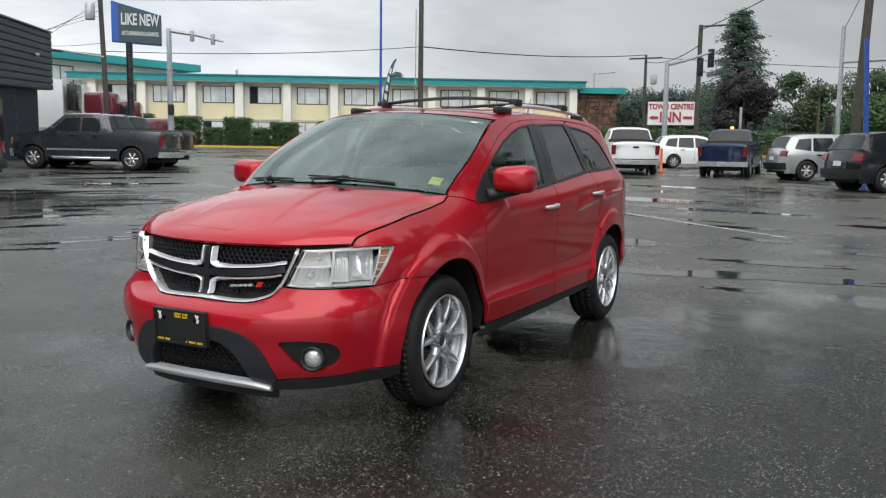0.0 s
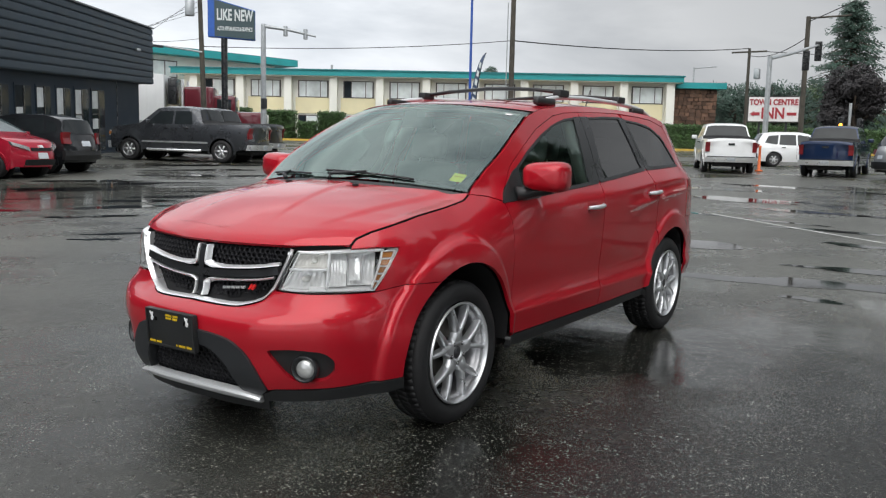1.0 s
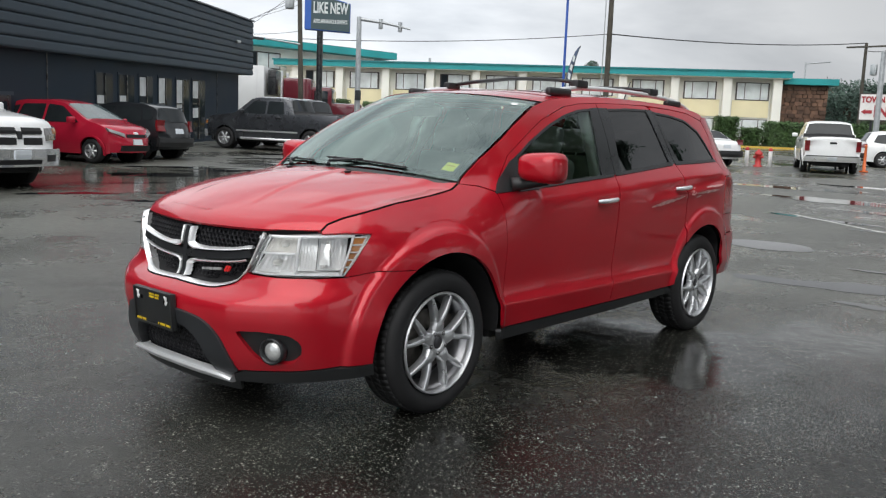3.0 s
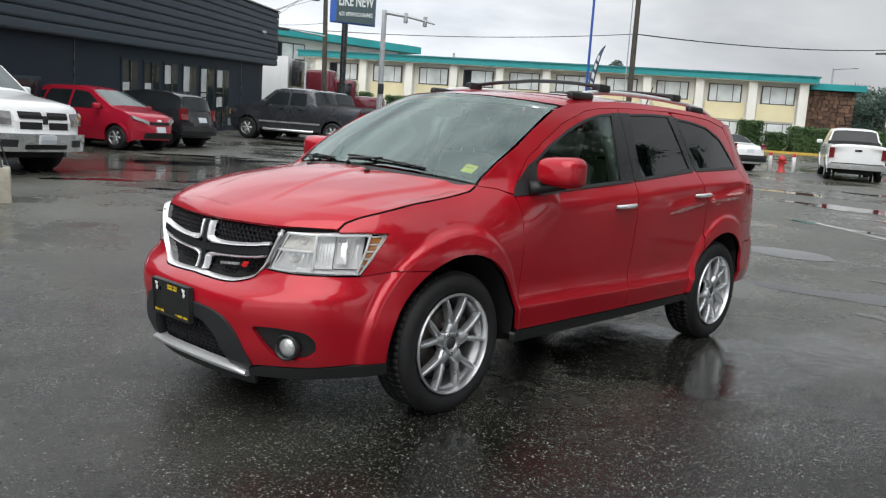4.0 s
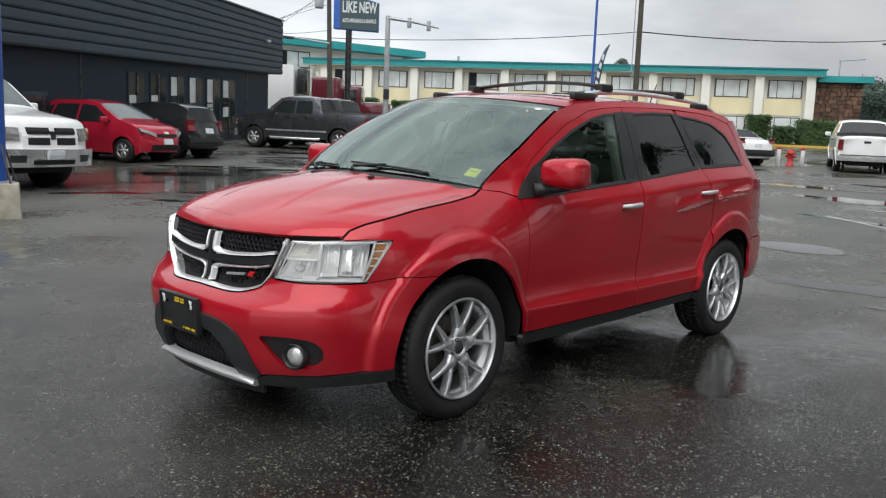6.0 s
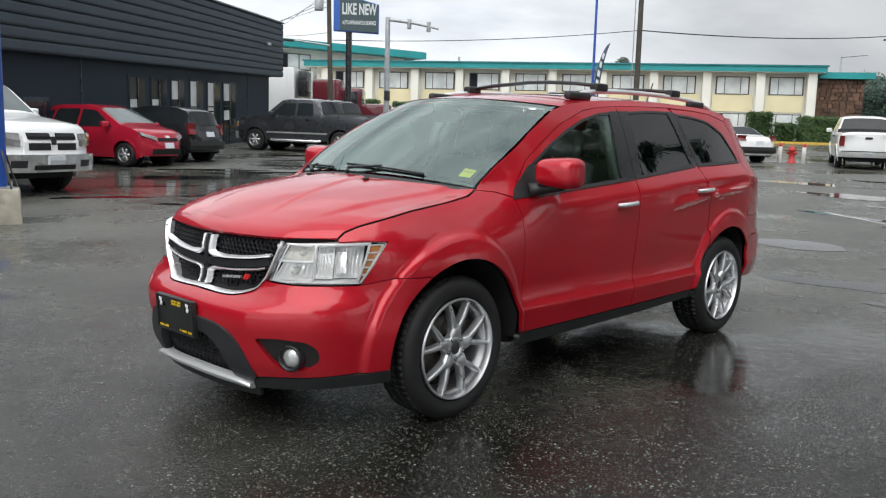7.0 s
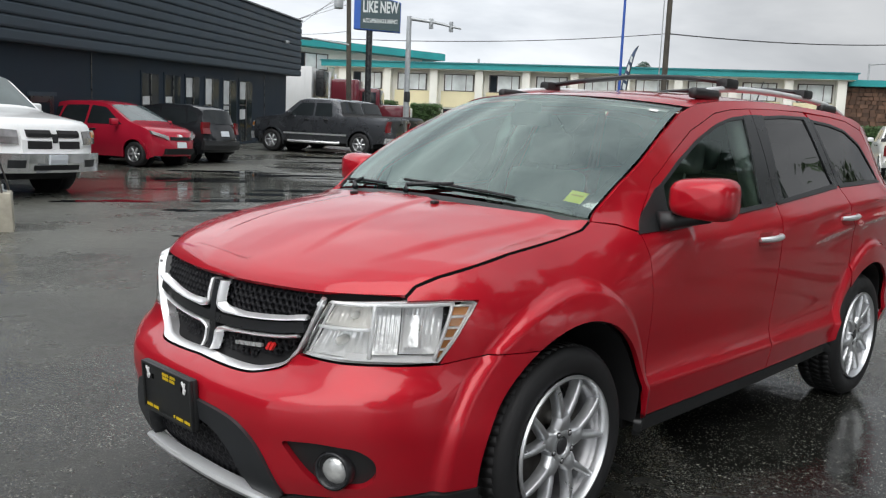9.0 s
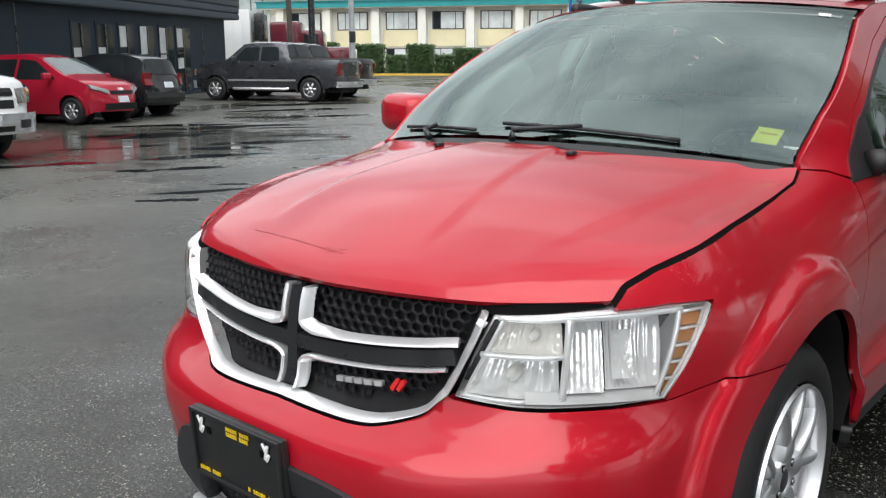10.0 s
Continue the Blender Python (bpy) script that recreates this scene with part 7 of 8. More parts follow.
# wheels
def y_spoke(bm, a, inner=0.050, fork=0.112, outer=0.244, spread=17.5):
    """One forked spoke of the rim, with chamfered edges."""
    def ray(r, deg):
        return Vector((r * math.cos(radians(deg)), r * math.sin(radians(deg))))

    def limb(p, q, w0, w1, h0, h1):
        d = (q - p).normalized()
        n = Vector((-d.y, d.x))
        rows = []
        for t in range(5):
            k = t / 4
            c, w = p.lerp(q, k), w0 + (w1 - w0) * k
            y = h0 + (h1 - h0) * k - 0.008 * math.sin(math.pi * k)
            rows.append([bm.verts.new((c.x + n.x * s * w, y + dy, c.y + n.y * s * w)) for s, dy in ((-1.0, 0.045), (-0.96, 0.006), (-0.66, 0.0), (0.66, 0.0), (0.96, 0.006), (1.0, 0.045))])
        for r0, r1 in zip(rows, rows[1:]):
            for i in range(5):
                bm.faces.new((r0[i], r0[i + 1], r1[i + 1], r1[i]))

    limb(ray(inner, a), ray(fork + 0.012, a), 0.036, 0.024, 0.006, 0.004)
    for s in (1, -1):
        limb(ray(fork - 0.020, a + s * 5.0), ray(outer, a + s * spread), 0.0140, 0.0100, 0.003, 0.0)


def wheel(x, side):
    y = -side * 0.775
    w = new("wheel")
    w.parent = car
    w.location = (x, y, 0.358)
    w.rotation_euler = (0, radians(3 if x < 1 else 30), radians(180) if side < 0 else 0)
    bm = bmesh.new()
    lathe(bm, [(0.250, 0.095), (0.257, -0.100), (0.270, -0.112), (0.304, -0.120), (0.335, -0.114), (0.352, -0.098), (0.360, -0.082), (0.3615, -0.04), (0.362, 0.0),
               (0.3615, 0.04), (0.360, 0.082), (0.352, 0.098), (0.335, 0.114), (0.30, 0.12), (0.245, 0.105)], 72)
    sharp_by_angle(bm, 60)
    tyre = part("tyre", bm, M_TYRE, w)
    bm = bmesh.new()
    for k in range(64):
        a = 2 * math.pi * k / 64
        for yy, l, tw in ((-0.058, 0.05, 0.25), (0.0, 0.05, -0.35), (0.058, 0.05, 0.25)):
            t = Matrix.Rotation(-a, 4, "Y") @ Matrix.Translation((0.3566, yy, 0)) @ Matrix.Rotation(tw, 4, "X")
            box(bm, (0, 0, 0), (0.012, l, 0.0305), 0, t)
    tagged(part("tread", bm, M_TYRE, tyre), kind="stuff")
    bm = bmesh.new()
    lathe(bm, [(0.259, -0.112), (0.255, -0.121), (0.249, -0.121), (0.243, -0.108), (0.240, -0.085)], 72)
    sharp_by_angle(bm, 60)
    rim = part("rim", bm, M_ALLOY, w)
    bm = bmesh.new()
    lathe(bm, [(0.240, -0.085), (0.234, -0.07), (0.228, -0.066), (0.224, -0.04), (0.212, -0.02), (0.210, 0.09)], 72)
    part("barrel", bm, M_ALLOYSHADE, rim)
    bm = bmesh.new()
    for k in range(5):
        y_spoke(bm, 90 + 72 * k)
    for v in bm.verts:
        v.co.y -= 0.104
    bmesh.ops.recalc_face_normals(bm, faces=bm.faces)
    for f in bm.faces:
        if f.normal.y > 0.3:
            f.normal_flip()
    part("spokes", bm, M_ALLOY, rim)
    bm = bmesh.new()
    lathe(bm, [(0.070, -0.055), (0.069, -0.093), (0.062, -0.100), (0.046, -0.101), (0.035, -0.098), (0.033, -0.092)], 40)
    part("hub", bm, M_ALLOY, rim)
    bm = bmesh.new()
    lathe(bm, [(0.0005, -0.099), (0.022, -0.098), (0.031, -0.095), (0.032, -0.085)], 32)
    part("centre_cap", bm, mat("cap_grey", (0.07, 0.07, 0.075), 0.3, 0.6), rim)
    for k in range(5):
        a = radians(54 + 72 * k)
        # black disc on the hub face paints the shade of a nut hole
        bm = bmesh.new()
        lathe(bm, [(0.0005, -0.0975), (0.0085, -0.0975), (0.0105, -0.0985), (0.0105, -0.08)], 16, "y", (0.054 * math.cos(a), -0.004, 0.054 * math.sin(a)))
        part("nut_recess", bm, M_VOID, rim)
        bm = bmesh.new()
        lathe(bm, [(0.0005, -0.101), (0.006, -0.101), (0.0078, -0.097), (0.0078, -0.08)], 12, "y", (0.054 * math.cos(a), -0.004, 0.054 * math.sin(a)))
        part("wheel_nut", bm, M_ALLOYSHADE, rim)
    bm = bmesh.new()
    lathe(bm, [(0.06, -0.02), (0.16, -0.018), (0.162, 0.0), (0.06, 0.004)], 40)
    part("brake_disc", bm, M_IRON, w)
    bm = bmesh.new()
    box(bm, (0.12, -0.015, 0.06), (0.07, 0.06, 0.14), 0.015)
    part("brake_caliper", bm, M_IRON, w)
    # near-black disc painted as the shade behind the spokes
    bm = bmesh.new()
    lathe(bm, [(0.0005, 0.02), (0.235, 0.02)], 40)
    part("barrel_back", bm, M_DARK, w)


for x in (0.0, 2.89):
    for side in (1, -1):
        wheel(x, side)

# underbody, axles
boxed("underbody", (1.45, 0, 0.30), (4.3, 1.15, 0.12), M_DARK, car, 0.03)
# unseen slab added to block light from the ground under the sills
boxed("floor_pan", (1.45, 0, 0.335), (1.96, 1.64, 0.09), M_DARK, car, 0.03)
# added near-black block, the shade inside the nose put into colour
boxed("engine_bay", (-0.10, 0, 0.63), (1.04, 1.22, 0.52), M_VOID, car, 0.03)

# cabin
def seat(x, y, parent):
    bm = bmesh.new()
    box(bm, (x, y, 0.62), (0.52, 0.50, 0.16), 0.05)
    s = part("seat", bm, M_CLOTH, parent, "charcoal cloth seat")
    bm = bmesh.new()
    box(bm, (0, 0, 0.32), (0.14, 0.48, 0.62), 0.055)
    bm.transform(Matrix.Translation((x + 0.26, y, 0.66)) @ Matrix.Rotation(radians(16), 4, "Y"))
    part("backrest", bm, M_CLOTH, s)
    bm = bmesh.new()
    box(bm, (0, 0, 0.74), (0.10, 0.27, 0.18), 0.045)
    bm.transform(Matrix.Translation((x + 0.26, y, 0.66)) @ Matrix.Rotation(radians(14), 4, "Y"))
    part("headrest", bm, M_CLOTH, s)
    for d in (-0.06, 0.06):
        tubed("headrest_post", [(x + 0.40, y + d, 1.24), (x + 0.425, y + d, 1.36)], 0.006, M_CHROME, s, 6)


for x, y in ((1.05, -0.40), (1.05, 0.40), (2.0, -0.42), (2.0, 0.0), (2.0, 0.42)):
    seat(x, y, car)
bm = bmesh.new()
grid(bm, lambda i, j: Vector((0.20 + 0.62 * j, (2 * i - 1) * 0.74, 1.10 + 0.02 * math.sin(math.pi * j) - 0.10 * max(0, j - 0.75) - 0.06 * abs(2 * i - 1) ** 3)), 16, 10)
grid(bm, lambda i, j: Vector((0.82 - 0.05 * j, (2 * i - 1) * 0.74, 1.075 - 0.45 * j)), 16, 4)
part("dashboard", bm, M_CLOTH, car, "charcoal dashboard")
bm = bmesh.new()
ringpts = [(0.90 + 0.07 * math.cos(a) * 0.5, -0.38 + 0.185 * math.sin(a), 1.02 + 0.175 * math.cos(a)) for a in [2 * math.pi * k / 32 for k in range(33)]]
tube(bm, ringpts, 0.016, 8, False)
wheel_rim = part("steering_wheel", bm, M_SATIN, car)
bm = bmesh.new()
box(bm, (0.88, -0.38, 1.02), (0.05, 0.15, 0.12), 0.025)
box(bm, (0.885, -0.38, 1.02), (0.03, 0.34, 0.035), 0.01)
part("wheel_hub", bm, M_SATIN, wheel_rim)
boxed("rear_view_mirror", (0.80, 0.0, 1.525), (0.03, 0.23, 0.07), M_BLACK, car, 0.012)
boxed("sensor_pod", (0.775, 0.0, 1.575), (0.09, 0.10, 0.05), M_BLACK, car, 0.012)
for side in (1, -1):
    bm = bmesh.new()
    pts = [skin(q_x(x) * side, z, -0.06) for x, z in ((1.50, 0.9), (1.515, 1.15), (1.55, 1.4), (1.59, 1.60))]
    tube(bm, pts, [0.055, 0.048, 0.045, 0.04], 10)
    part("pillar_trim", bm, M_LINER, car, "pale grey pillar trim")
bm = bmesh.new()
grid(bm, lambda i, j: Vector((0.3 + 3.3 * i, (2 * j - 1) * 0.76, 0.45)), 4, 4)
part("cabin_floor", bm, M_CLOTH, car)
bm = bmesh.new()
grid(bm, lambda i, j: Vector((3.05 + 0.12 * j, (2 * i - 1) * (0.74 - 0.20 * j ** 2), 0.46 + 1.14 * j)), 8, 8)
part("load_cover", bm, M_SATIN, car)
# ---- parked vehicles ----
M_VGLASS = mat("vehicle_glass", (0.018, 0.022, 0.024), 0.05, vary=0.2, scale=2.0, spec=0.4)
M_FARLAMP = mat("far_lamp", (0.26, 0.25, 0.25), 0.2, 0.5, vary=0.25, scale=12, coat=1.0)
M_POLISH = mat("polished_bumper", (0.80, 0.81, 0.83), 0.13, 0.95, vary=0.04)
M_VGLASSPALE = mat("vehicle_screen", (0.075, 0.10, 0.10), 0.05, vary=0.2, scale=2.0, spec=0.7)


def road_wheel(parent, x, y, r, side, spokes=6, rim_m=None):
    """A far wheel: tyre, dished rim with spokes, hub."""
    w = new("wheel")
    w.parent = parent
    w.location = (x, y, r)
    if side > 0:
        w.rotation_euler = (0, 0, radians(180))
    bm = bmesh.new()
    lathe(bm, [(r * 0.62, -0.10), (r * 0.70, -0.115), (r * 0.93, -0.11), (r, -0.08), (r, 0.08), (r * 0.93, 0.11), (r * 0.6, 0.10)], 32)
    part("tyre", bm, M_TYRE, w)
    bm = bmesh.new()
    lathe(bm, [(r * 0.64, -0.112), (r * 0.60, -0.112), (r * 0.57, -0.07), (r * 0.55, 0.05), (0.001, 0.05)], 28)
    rim = part("rim", bm, M_ALLOYSHADE, w)
    bm = bmesh.new()
    for k in range(spokes):
        t = Matrix.Rotation(2 * math.pi * k / spokes, 4, "Y")
        box(bm, (0, 0, 0), (r * 0.56, 0.03, r * 0.16), 0.0, t @ Matrix.Translation((r * 0.31, -0.085, 0)))
    lathe(bm, [(0.001, -0.105), (r * 0.16, -0.105), (r * 0.20, -0.07)], 16)
    part("spokes", bm, rim_m or M_ALLOY, rim)


def vehicle(name, label, category, m, L, W, top, wheels, r, colour, windows, belt, front=(), rear=(), skirt=0.30, glass_top=(), plan=0.10, tumble=0.34, bed=None, trim=None, group="", flare_m=None, nose=0.16, crown=0.035):
    """A parked vehicle. x runs rearwards from the nose, y across, z up. top: outline over the roof from nose to tail;
    wheels: axle places; windows: side panes as (x, z) outlines; glass_top: pieces of the top outline that are glass."""
    v = thing(name, label, category, group, m=m)
    hw = W / 2
    curved = [top[0]]
    for a, b, c in zip(top, top[1:], top[2:]):
        ra, rc = min(0.14, math.dist(a, b) * 0.45), min(0.14, math.dist(b, c) * 0.45)
        p0 = tuple(b[k] + (a[k] - b[k]) * ra / math.dist(a, b) for k in (0, 1))
        p2 = tuple(b[k] + (c[k] - b[k]) * rc / math.dist(b, c) for k in (0, 1))
        curved += [tuple(p0[k] * (1 - t) ** 2 + 2 * b[k] * t * (1 - t) + p2[k] * t * t for k in (0, 1)) for t in (0, 0.33, 0.67, 1)]
    curved.append(top[-1])

    def half(x, z):
        e = abs(2 * x / L - 1)
        w = hw * (1 - plan * e ** 5)
        b = belt(x) if callable(belt) else belt
        w -= max(0.0, z - b) * tumble
        w -= 0.06 * max(0.0, (0.55 - z) / 0.55) ** 1.5
        w += 0.045 * (math.sin(min(max((z - 0.30) / max(b - 0.26, 0.1), 0), 1) * math.pi) - 1)
        return w

    def swept(x, z, k=1.0):
        """How far the ends draw back towards the corners."""
        return nose * abs(2 * x / L - 1) ** 6 * abs(k) ** 3 * (1 if x < L / 2 else -0.6) * (1.0 if z < 1.2 else 0.4)

    def at(s):
        return lambda x, z: Vector((x + swept(x, z), s * half(x, z), z))

    arches = []
    for cx in wheels:
        arches.append([(cx + r * 1.16 * math.cos(radians(a)), r + r * 1.16 * math.sin(radians(a))) for a in range(196, -17, -14)])
    low = [(0.06, skirt)]
    for a in arches:
        low += [(x, max(z, skirt * 0.8)) for x, z in a]
    low += [(L - 0.06, skirt)]
    loop = low + [p for p in curved[::-1]]
    for s in (-1, 1):
        bm = bmesh.new()
        trimmed(bm, loop, at(s), 0.14, 0, (), 0.03, facing=lambda p: Vector((0, s, 0)))
        body = part("body_side", bm, colour, v)
        for w in windows:
            bm = bmesh.new()
            trimmed(bm, rounded(w, 0.05, 3), lambda x, z: Vector((x, s * (half(x, z) + 0.006), z)), 0.2, 0, (), 0.01, facing=lambda p: Vector((0, s, 0)))
            part("side_window", bm, M_VGLASS, v)
        for cx, a in zip(wheels, arches):
            bm = bmesh.new()
            outer = [(cx + (x - cx) * 1.13, r + (z - r) * 1.13) for x, z in a]
            trimmed(bm, a + outer[::-1], lambda x, z: Vector((x, s * (half(x, z) + 0.02), z)), 0.12, 0, (), 0.03, facing=lambda p: Vector((0, s, 0)))
            part("arch_trim", bm, flare_m or colour, v)
            bm = bmesh.new()
            prism(bm, [(cx + r * 1.15 * math.cos(radians(k)), r + r * 1.15 * math.sin(radians(k))) for k in range(0, 360, 24)], 0.02, lambda x, z, d: Vector((x, s * (hw - 0.36 + d), z)))
            part("wheel_well", bm, M_DARK, v, smooth=False)
            road_wheel(v, cx, s * (hw - 0.125), r, s)
        if trim:
            bm = bmesh.new()
            trimmed(bm, [(wheels[0] + r * 1.3, trim[0]), (wheels[1] - r * 1.3, trim[0]), (wheels[1] - r * 1.3, trim[1]), (wheels[0] + r * 1.3, trim[1])],
                    lambda x, z: Vector((x, s * (half(x, z) + 0.012), z)), 0.3, 0, (), 0.02, facing=lambda p: Vector((0, s, 0)))
            part("side_strip", bm, trim[2], v)

    def over(p, k, lift=0.0):
        """A point on the top, k from -1 to 1 across."""
        x, z = p
        h = half(x, z)
        return Vector((x + swept(x, z, k), k * h, z + crown * (1 - k ** 4) * (1 if z > 0.8 else 0) + lift))

    # near-black sheet across a pickup's bed paints the shade in its open top
    bed_top, shell = bmesh.new(), bmesh.new()
    for a, b in zip(curved, curved[1:]):
        into = bed_top if bed and bed[0] <= (a[0] + b[0]) / 2 <= bed[1] and abs(a[1] - b[1]) < 0.1 else shell
        grid(into, lambda u, t: over((a[0] + (b[0] - a[0]) * t, a[1] + (b[1] - a[1]) * t), 2 * u - 1), 14, 2)
    for nm, bm, material in (("bed_cover", bed_top, M_DARK), ("body_top", shell, colour)):
        if not bm.verts:
            continue
        bmesh.ops.remove_doubles(bm, verts=bm.verts, dist=0.0005)
        for f in bm.faces:
            f.normal_update()
            if f.normal.dot(f.calc_center_median() - Vector((L / 2, 0, 0.7))) < 0:
                f.normal_flip()
        part(nm, bm, material, v)
    for i in range(len(top) - 1):
        glassy = i in glass_top
        a, b = top[i], top[i + 1]
        if glassy:
            bm = bmesh.new()
            d = Vector((b[1] - a[1], 0, -(b[0] - a[0])))
            up = Vector((-(b[1] - a[1]), 0, b[0] - a[0])).normalized() * 0.008
            grid(bm, lambda u, t: over((a[0] + (b[0] - a[0]) * (0.05 + 0.9 * t), a[1] + (b[1] - a[1]) * (0.05 + 0.9 * t)), (2 * u - 1) * 0.93) + up, 14, 3)
            part("windscreen" if i < len(top) / 2 else "rear_window", bm, M_VGLASSPALE if i < len(top) / 2 else M_VGLASS, v)

    def on_end(items, base_x, sign):
        for nm, y0, y1, z0, z1, d, material, *skew in items:
            lean = skew[0] if skew else 0.0
            for s in ((1, -1) if y0 > 0 else (1,)):
                bm = bmesh.new()
                ya, yb = s * y0, s * y1
                def face_x(y, z):
                    pts = [p for p in (top[:4] if sign < 0 else top[-4:])]
                    best = base_x
                    for (xa, za), (xb, zb) in zip(pts, pts[1:]):
                        if min(za, zb) <= z <= max(za, zb) and abs(zb - za) > 0.02:
                            best = xa + (xb - xa) * (z - za) / (zb - za)
                    return best + swept(best, z, min(1.0, abs(y) / hw))
                n = 4 if abs(y1 - y0) < 0.7 else 16
                vs = [[[bm.verts.new((face_x(ya + (yb - ya) * i / n, z0 + (z1 - z0) * j / 2 + lean * i / n) + sign * dd, ya + (yb - ya) * i / n, z0 + (z1 - z0) * j / 2 + lean * i / n)) for i in range(n + 1)] for j in range(3)] for dd in (-0.05, d)]
                f = vs[1]
                for j in range(2):
                    for i in range(n):
                        bm.faces.new((f[j][i], f[j][i + 1], f[j + 1][i + 1], f[j + 1][i]))
                bk = vs[0]
                for i in range(n):
                    bm.faces.new((f[0][i], f[0][i + 1], bk[0][i + 1], bk[0][i]))
                    bm.faces.new((f[2][i], f[2][i + 1], bk[2][i + 1], bk[2][i]))
                for j in range(2):
                    bm.faces.new((f[j][0], f[j + 1][0], bk[j + 1][0], bk[j][0]))
                    bm.faces.new((f[j][n], f[j + 1][n], bk[j + 1][n], bk[j][n]))
                bmesh.ops.recalc_face_normals(bm, faces=bm.faces)
                part(nm, bm, material, v, smooth=False)

    on_end(front, top[0][0], -1)
    on_end(rear, top[-1][0], 1)
    bm = bmesh.new()
    box(bm, (L / 2, 0, 0.36), (L * 0.92, W * 0.62, 0.16), 0.03)
    part("underbody", bm, M_DARK, v)
    for s in (-1, 1):
        bm = bmesh.new()
        b = belt(1.5) if callable(belt) else belt
        wx = windows[0][0][0] + 0.10
        box(bm, (wx, s * (hw + 0.10), b + 0.10), (0.12, 0.22, 0.16), 0.04)
        part("door_mirror", bm, colour, v)
        for w in windows[:2]:
            hx = max(p[0] for p in w) - 0.22
            bm = bmesh.new()
            box(bm, (hx, s * (half(hx, b - 0.10) + 0.02), b - 0.10), (0.2, 0.04, 0.045), 0.012)
            part("door_handle", bm, M_SATIN, v)
        hx = max(p[0] for p in windows[0]) + 0.03
        bm = bmesh.new()
        grid(bm, lambda u, t: Vector((hx + 0.012 * u, s * (half(hx, 0.4 + (b - 0.4) * t) + 0.003), 0.4 + (b - 0.4) * t)), 1, 6)
        part("door_seam", bm, M_DARK, v)
    return v


def parked(x, y, heading):
    """Pose with the nose's middle on the ground at (x, y), pointing along heading (degrees from +x)."""
    z0, h = rise0(x, y), radians(heading)
    bx, by = x - 4 * math.cos(h), y - 4 * math.sin(h)
    pitch = math.degrees(math.atan2(rise0(bx, by) - z0, 4.0))
    return pose(x, y, z0, 0, 0, heading + 180) @ pose(0, 0, 0, 0, -pitch, 0)


P_GREY = paint("dark_grey_paint", (0.085, 0.09, 0.10), 0.7, 0.28)
P_WHITE = paint("white_paint", (0.85, 0.86, 0.86), 0.0, 0.35)
P_CHERRY = paint("cherry_paint", (0.42, 0.012, 0.035), 0.1, 0.35)
P_BLACK = paint("black_paint", (0.018, 0.02, 0.023), 0.3, 0.3)
P_BLUE = paint("navy_paint", (0.008, 0.022, 0.065), 0.3, 0.35)
P_SILVER = paint("silver_paint", (0.50, 0.51, 0.52), 0.6, 0.35)
PLATE = mat("pale_plate", (0.62, 0.66, 0.70), 0.4, vary=0.05)

PICK = [(0.05, 0.42), (0.0, 0.62), (0.03, 1.02), (0.18, 1.17), (1.45, 1.33), (2.10, 1.88), (2.45, 1.93), (3.30, 1.93), (3.72, 1.86), (3.90, 1.34), (5.72, 1.36), (5.78, 1.30), (5.80, 0.62), (5.72, 0.45)]
PICK_WIN = [[(1.72, 1.33), (2.18, 1.78), (2.72, 1.80), (2.72, 1.33)], [(2.80, 1.33), (2.80, 1.80), (3.42, 1.80), (3.50, 1.33)]]
RAM_FRONT = (("grille_frame", -0.52, 0.52, 0.72, 1.10, 0.03, M_CHROME), ("grille_opening", 0.06, 0.47, 0.94, 1.06, 0.036, M_DARK), ("grille_opening", 0.06, 0.47, 0.77, 0.88, 0.036, M_DARK),
             ("headlight", 0.56, 0.90, 0.86, 1.06, 0.02, M_CHROME), ("amber_lamp", 0.80, 0.92, 0.90, 1.02, 0.026, M_AMBER), ("bumper", -0.95, 0.95, 0.42, 0.68, 0.08, M_CHROME), ("bumper_slot", -0.30, 0.30, 0.45, 0.52, 0.086, M_DARK), ("fog_lamp", 0.50, 0.68, 0.50, 0.58, 0.086, M_DARK), ("number_plate", -0.16, 0.16, 0.55, 0.70, 0.10, PLATE))
PICK_REAR = (("tail_lamp", 0.80, 0.97, 0.86, 1.24, 0.02, M_REDLENS), ("bumper", -0.98, 0.98, 0.46, 0.66, 0.12, M_CHROME), ("tailgate_handle", -0.12, 0.12, 1.12, 1.20, 0.02, M_SATIN), ("number_plate", -0.16, 0.16, 0.50, 0.62, 0.13, PLATE), ("bumper_pad", -0.90, 0.90, 0.66, 0.69, 0.13, M_BLACK))


RAM_WHITE = (("grille_frame", -0.56, 0.56, 0.70, 1.12, 0.04, P_WHITE), ("grille_opening", 0.07, 0.48, 0.95, 1.06, 0.046, M_DARK), ("grille_opening", 0.07, 0.48, 0.77, 0.89, 0.046, M_DARK), ("grille_emblem", -0.05, 0.05, 0.86, 1.0, 0.048, M_SATIN),
             ("headlight", 0.60, 0.97, 0.83, 1.05, 0.02, M_FARLAMP, 0.02), ("amber_lamp", 0.86, 0.975, 0.95, 1.05, 0.026, M_AMBER), ("bumper", -1.0, 1.0, 0.40, 0.70, 0.10, M_POLISH), ("bumper_slot", -0.42, 0.42, 0.44, 0.52, 0.106, M_DARK), ("fog_lamp", 0.55, 0.80, 0.48, 0.60, 0.106, M_GREYTRIM), ("number_plate", -0.16, 0.16, 0.53, 0.68, 0.12, PLATE))


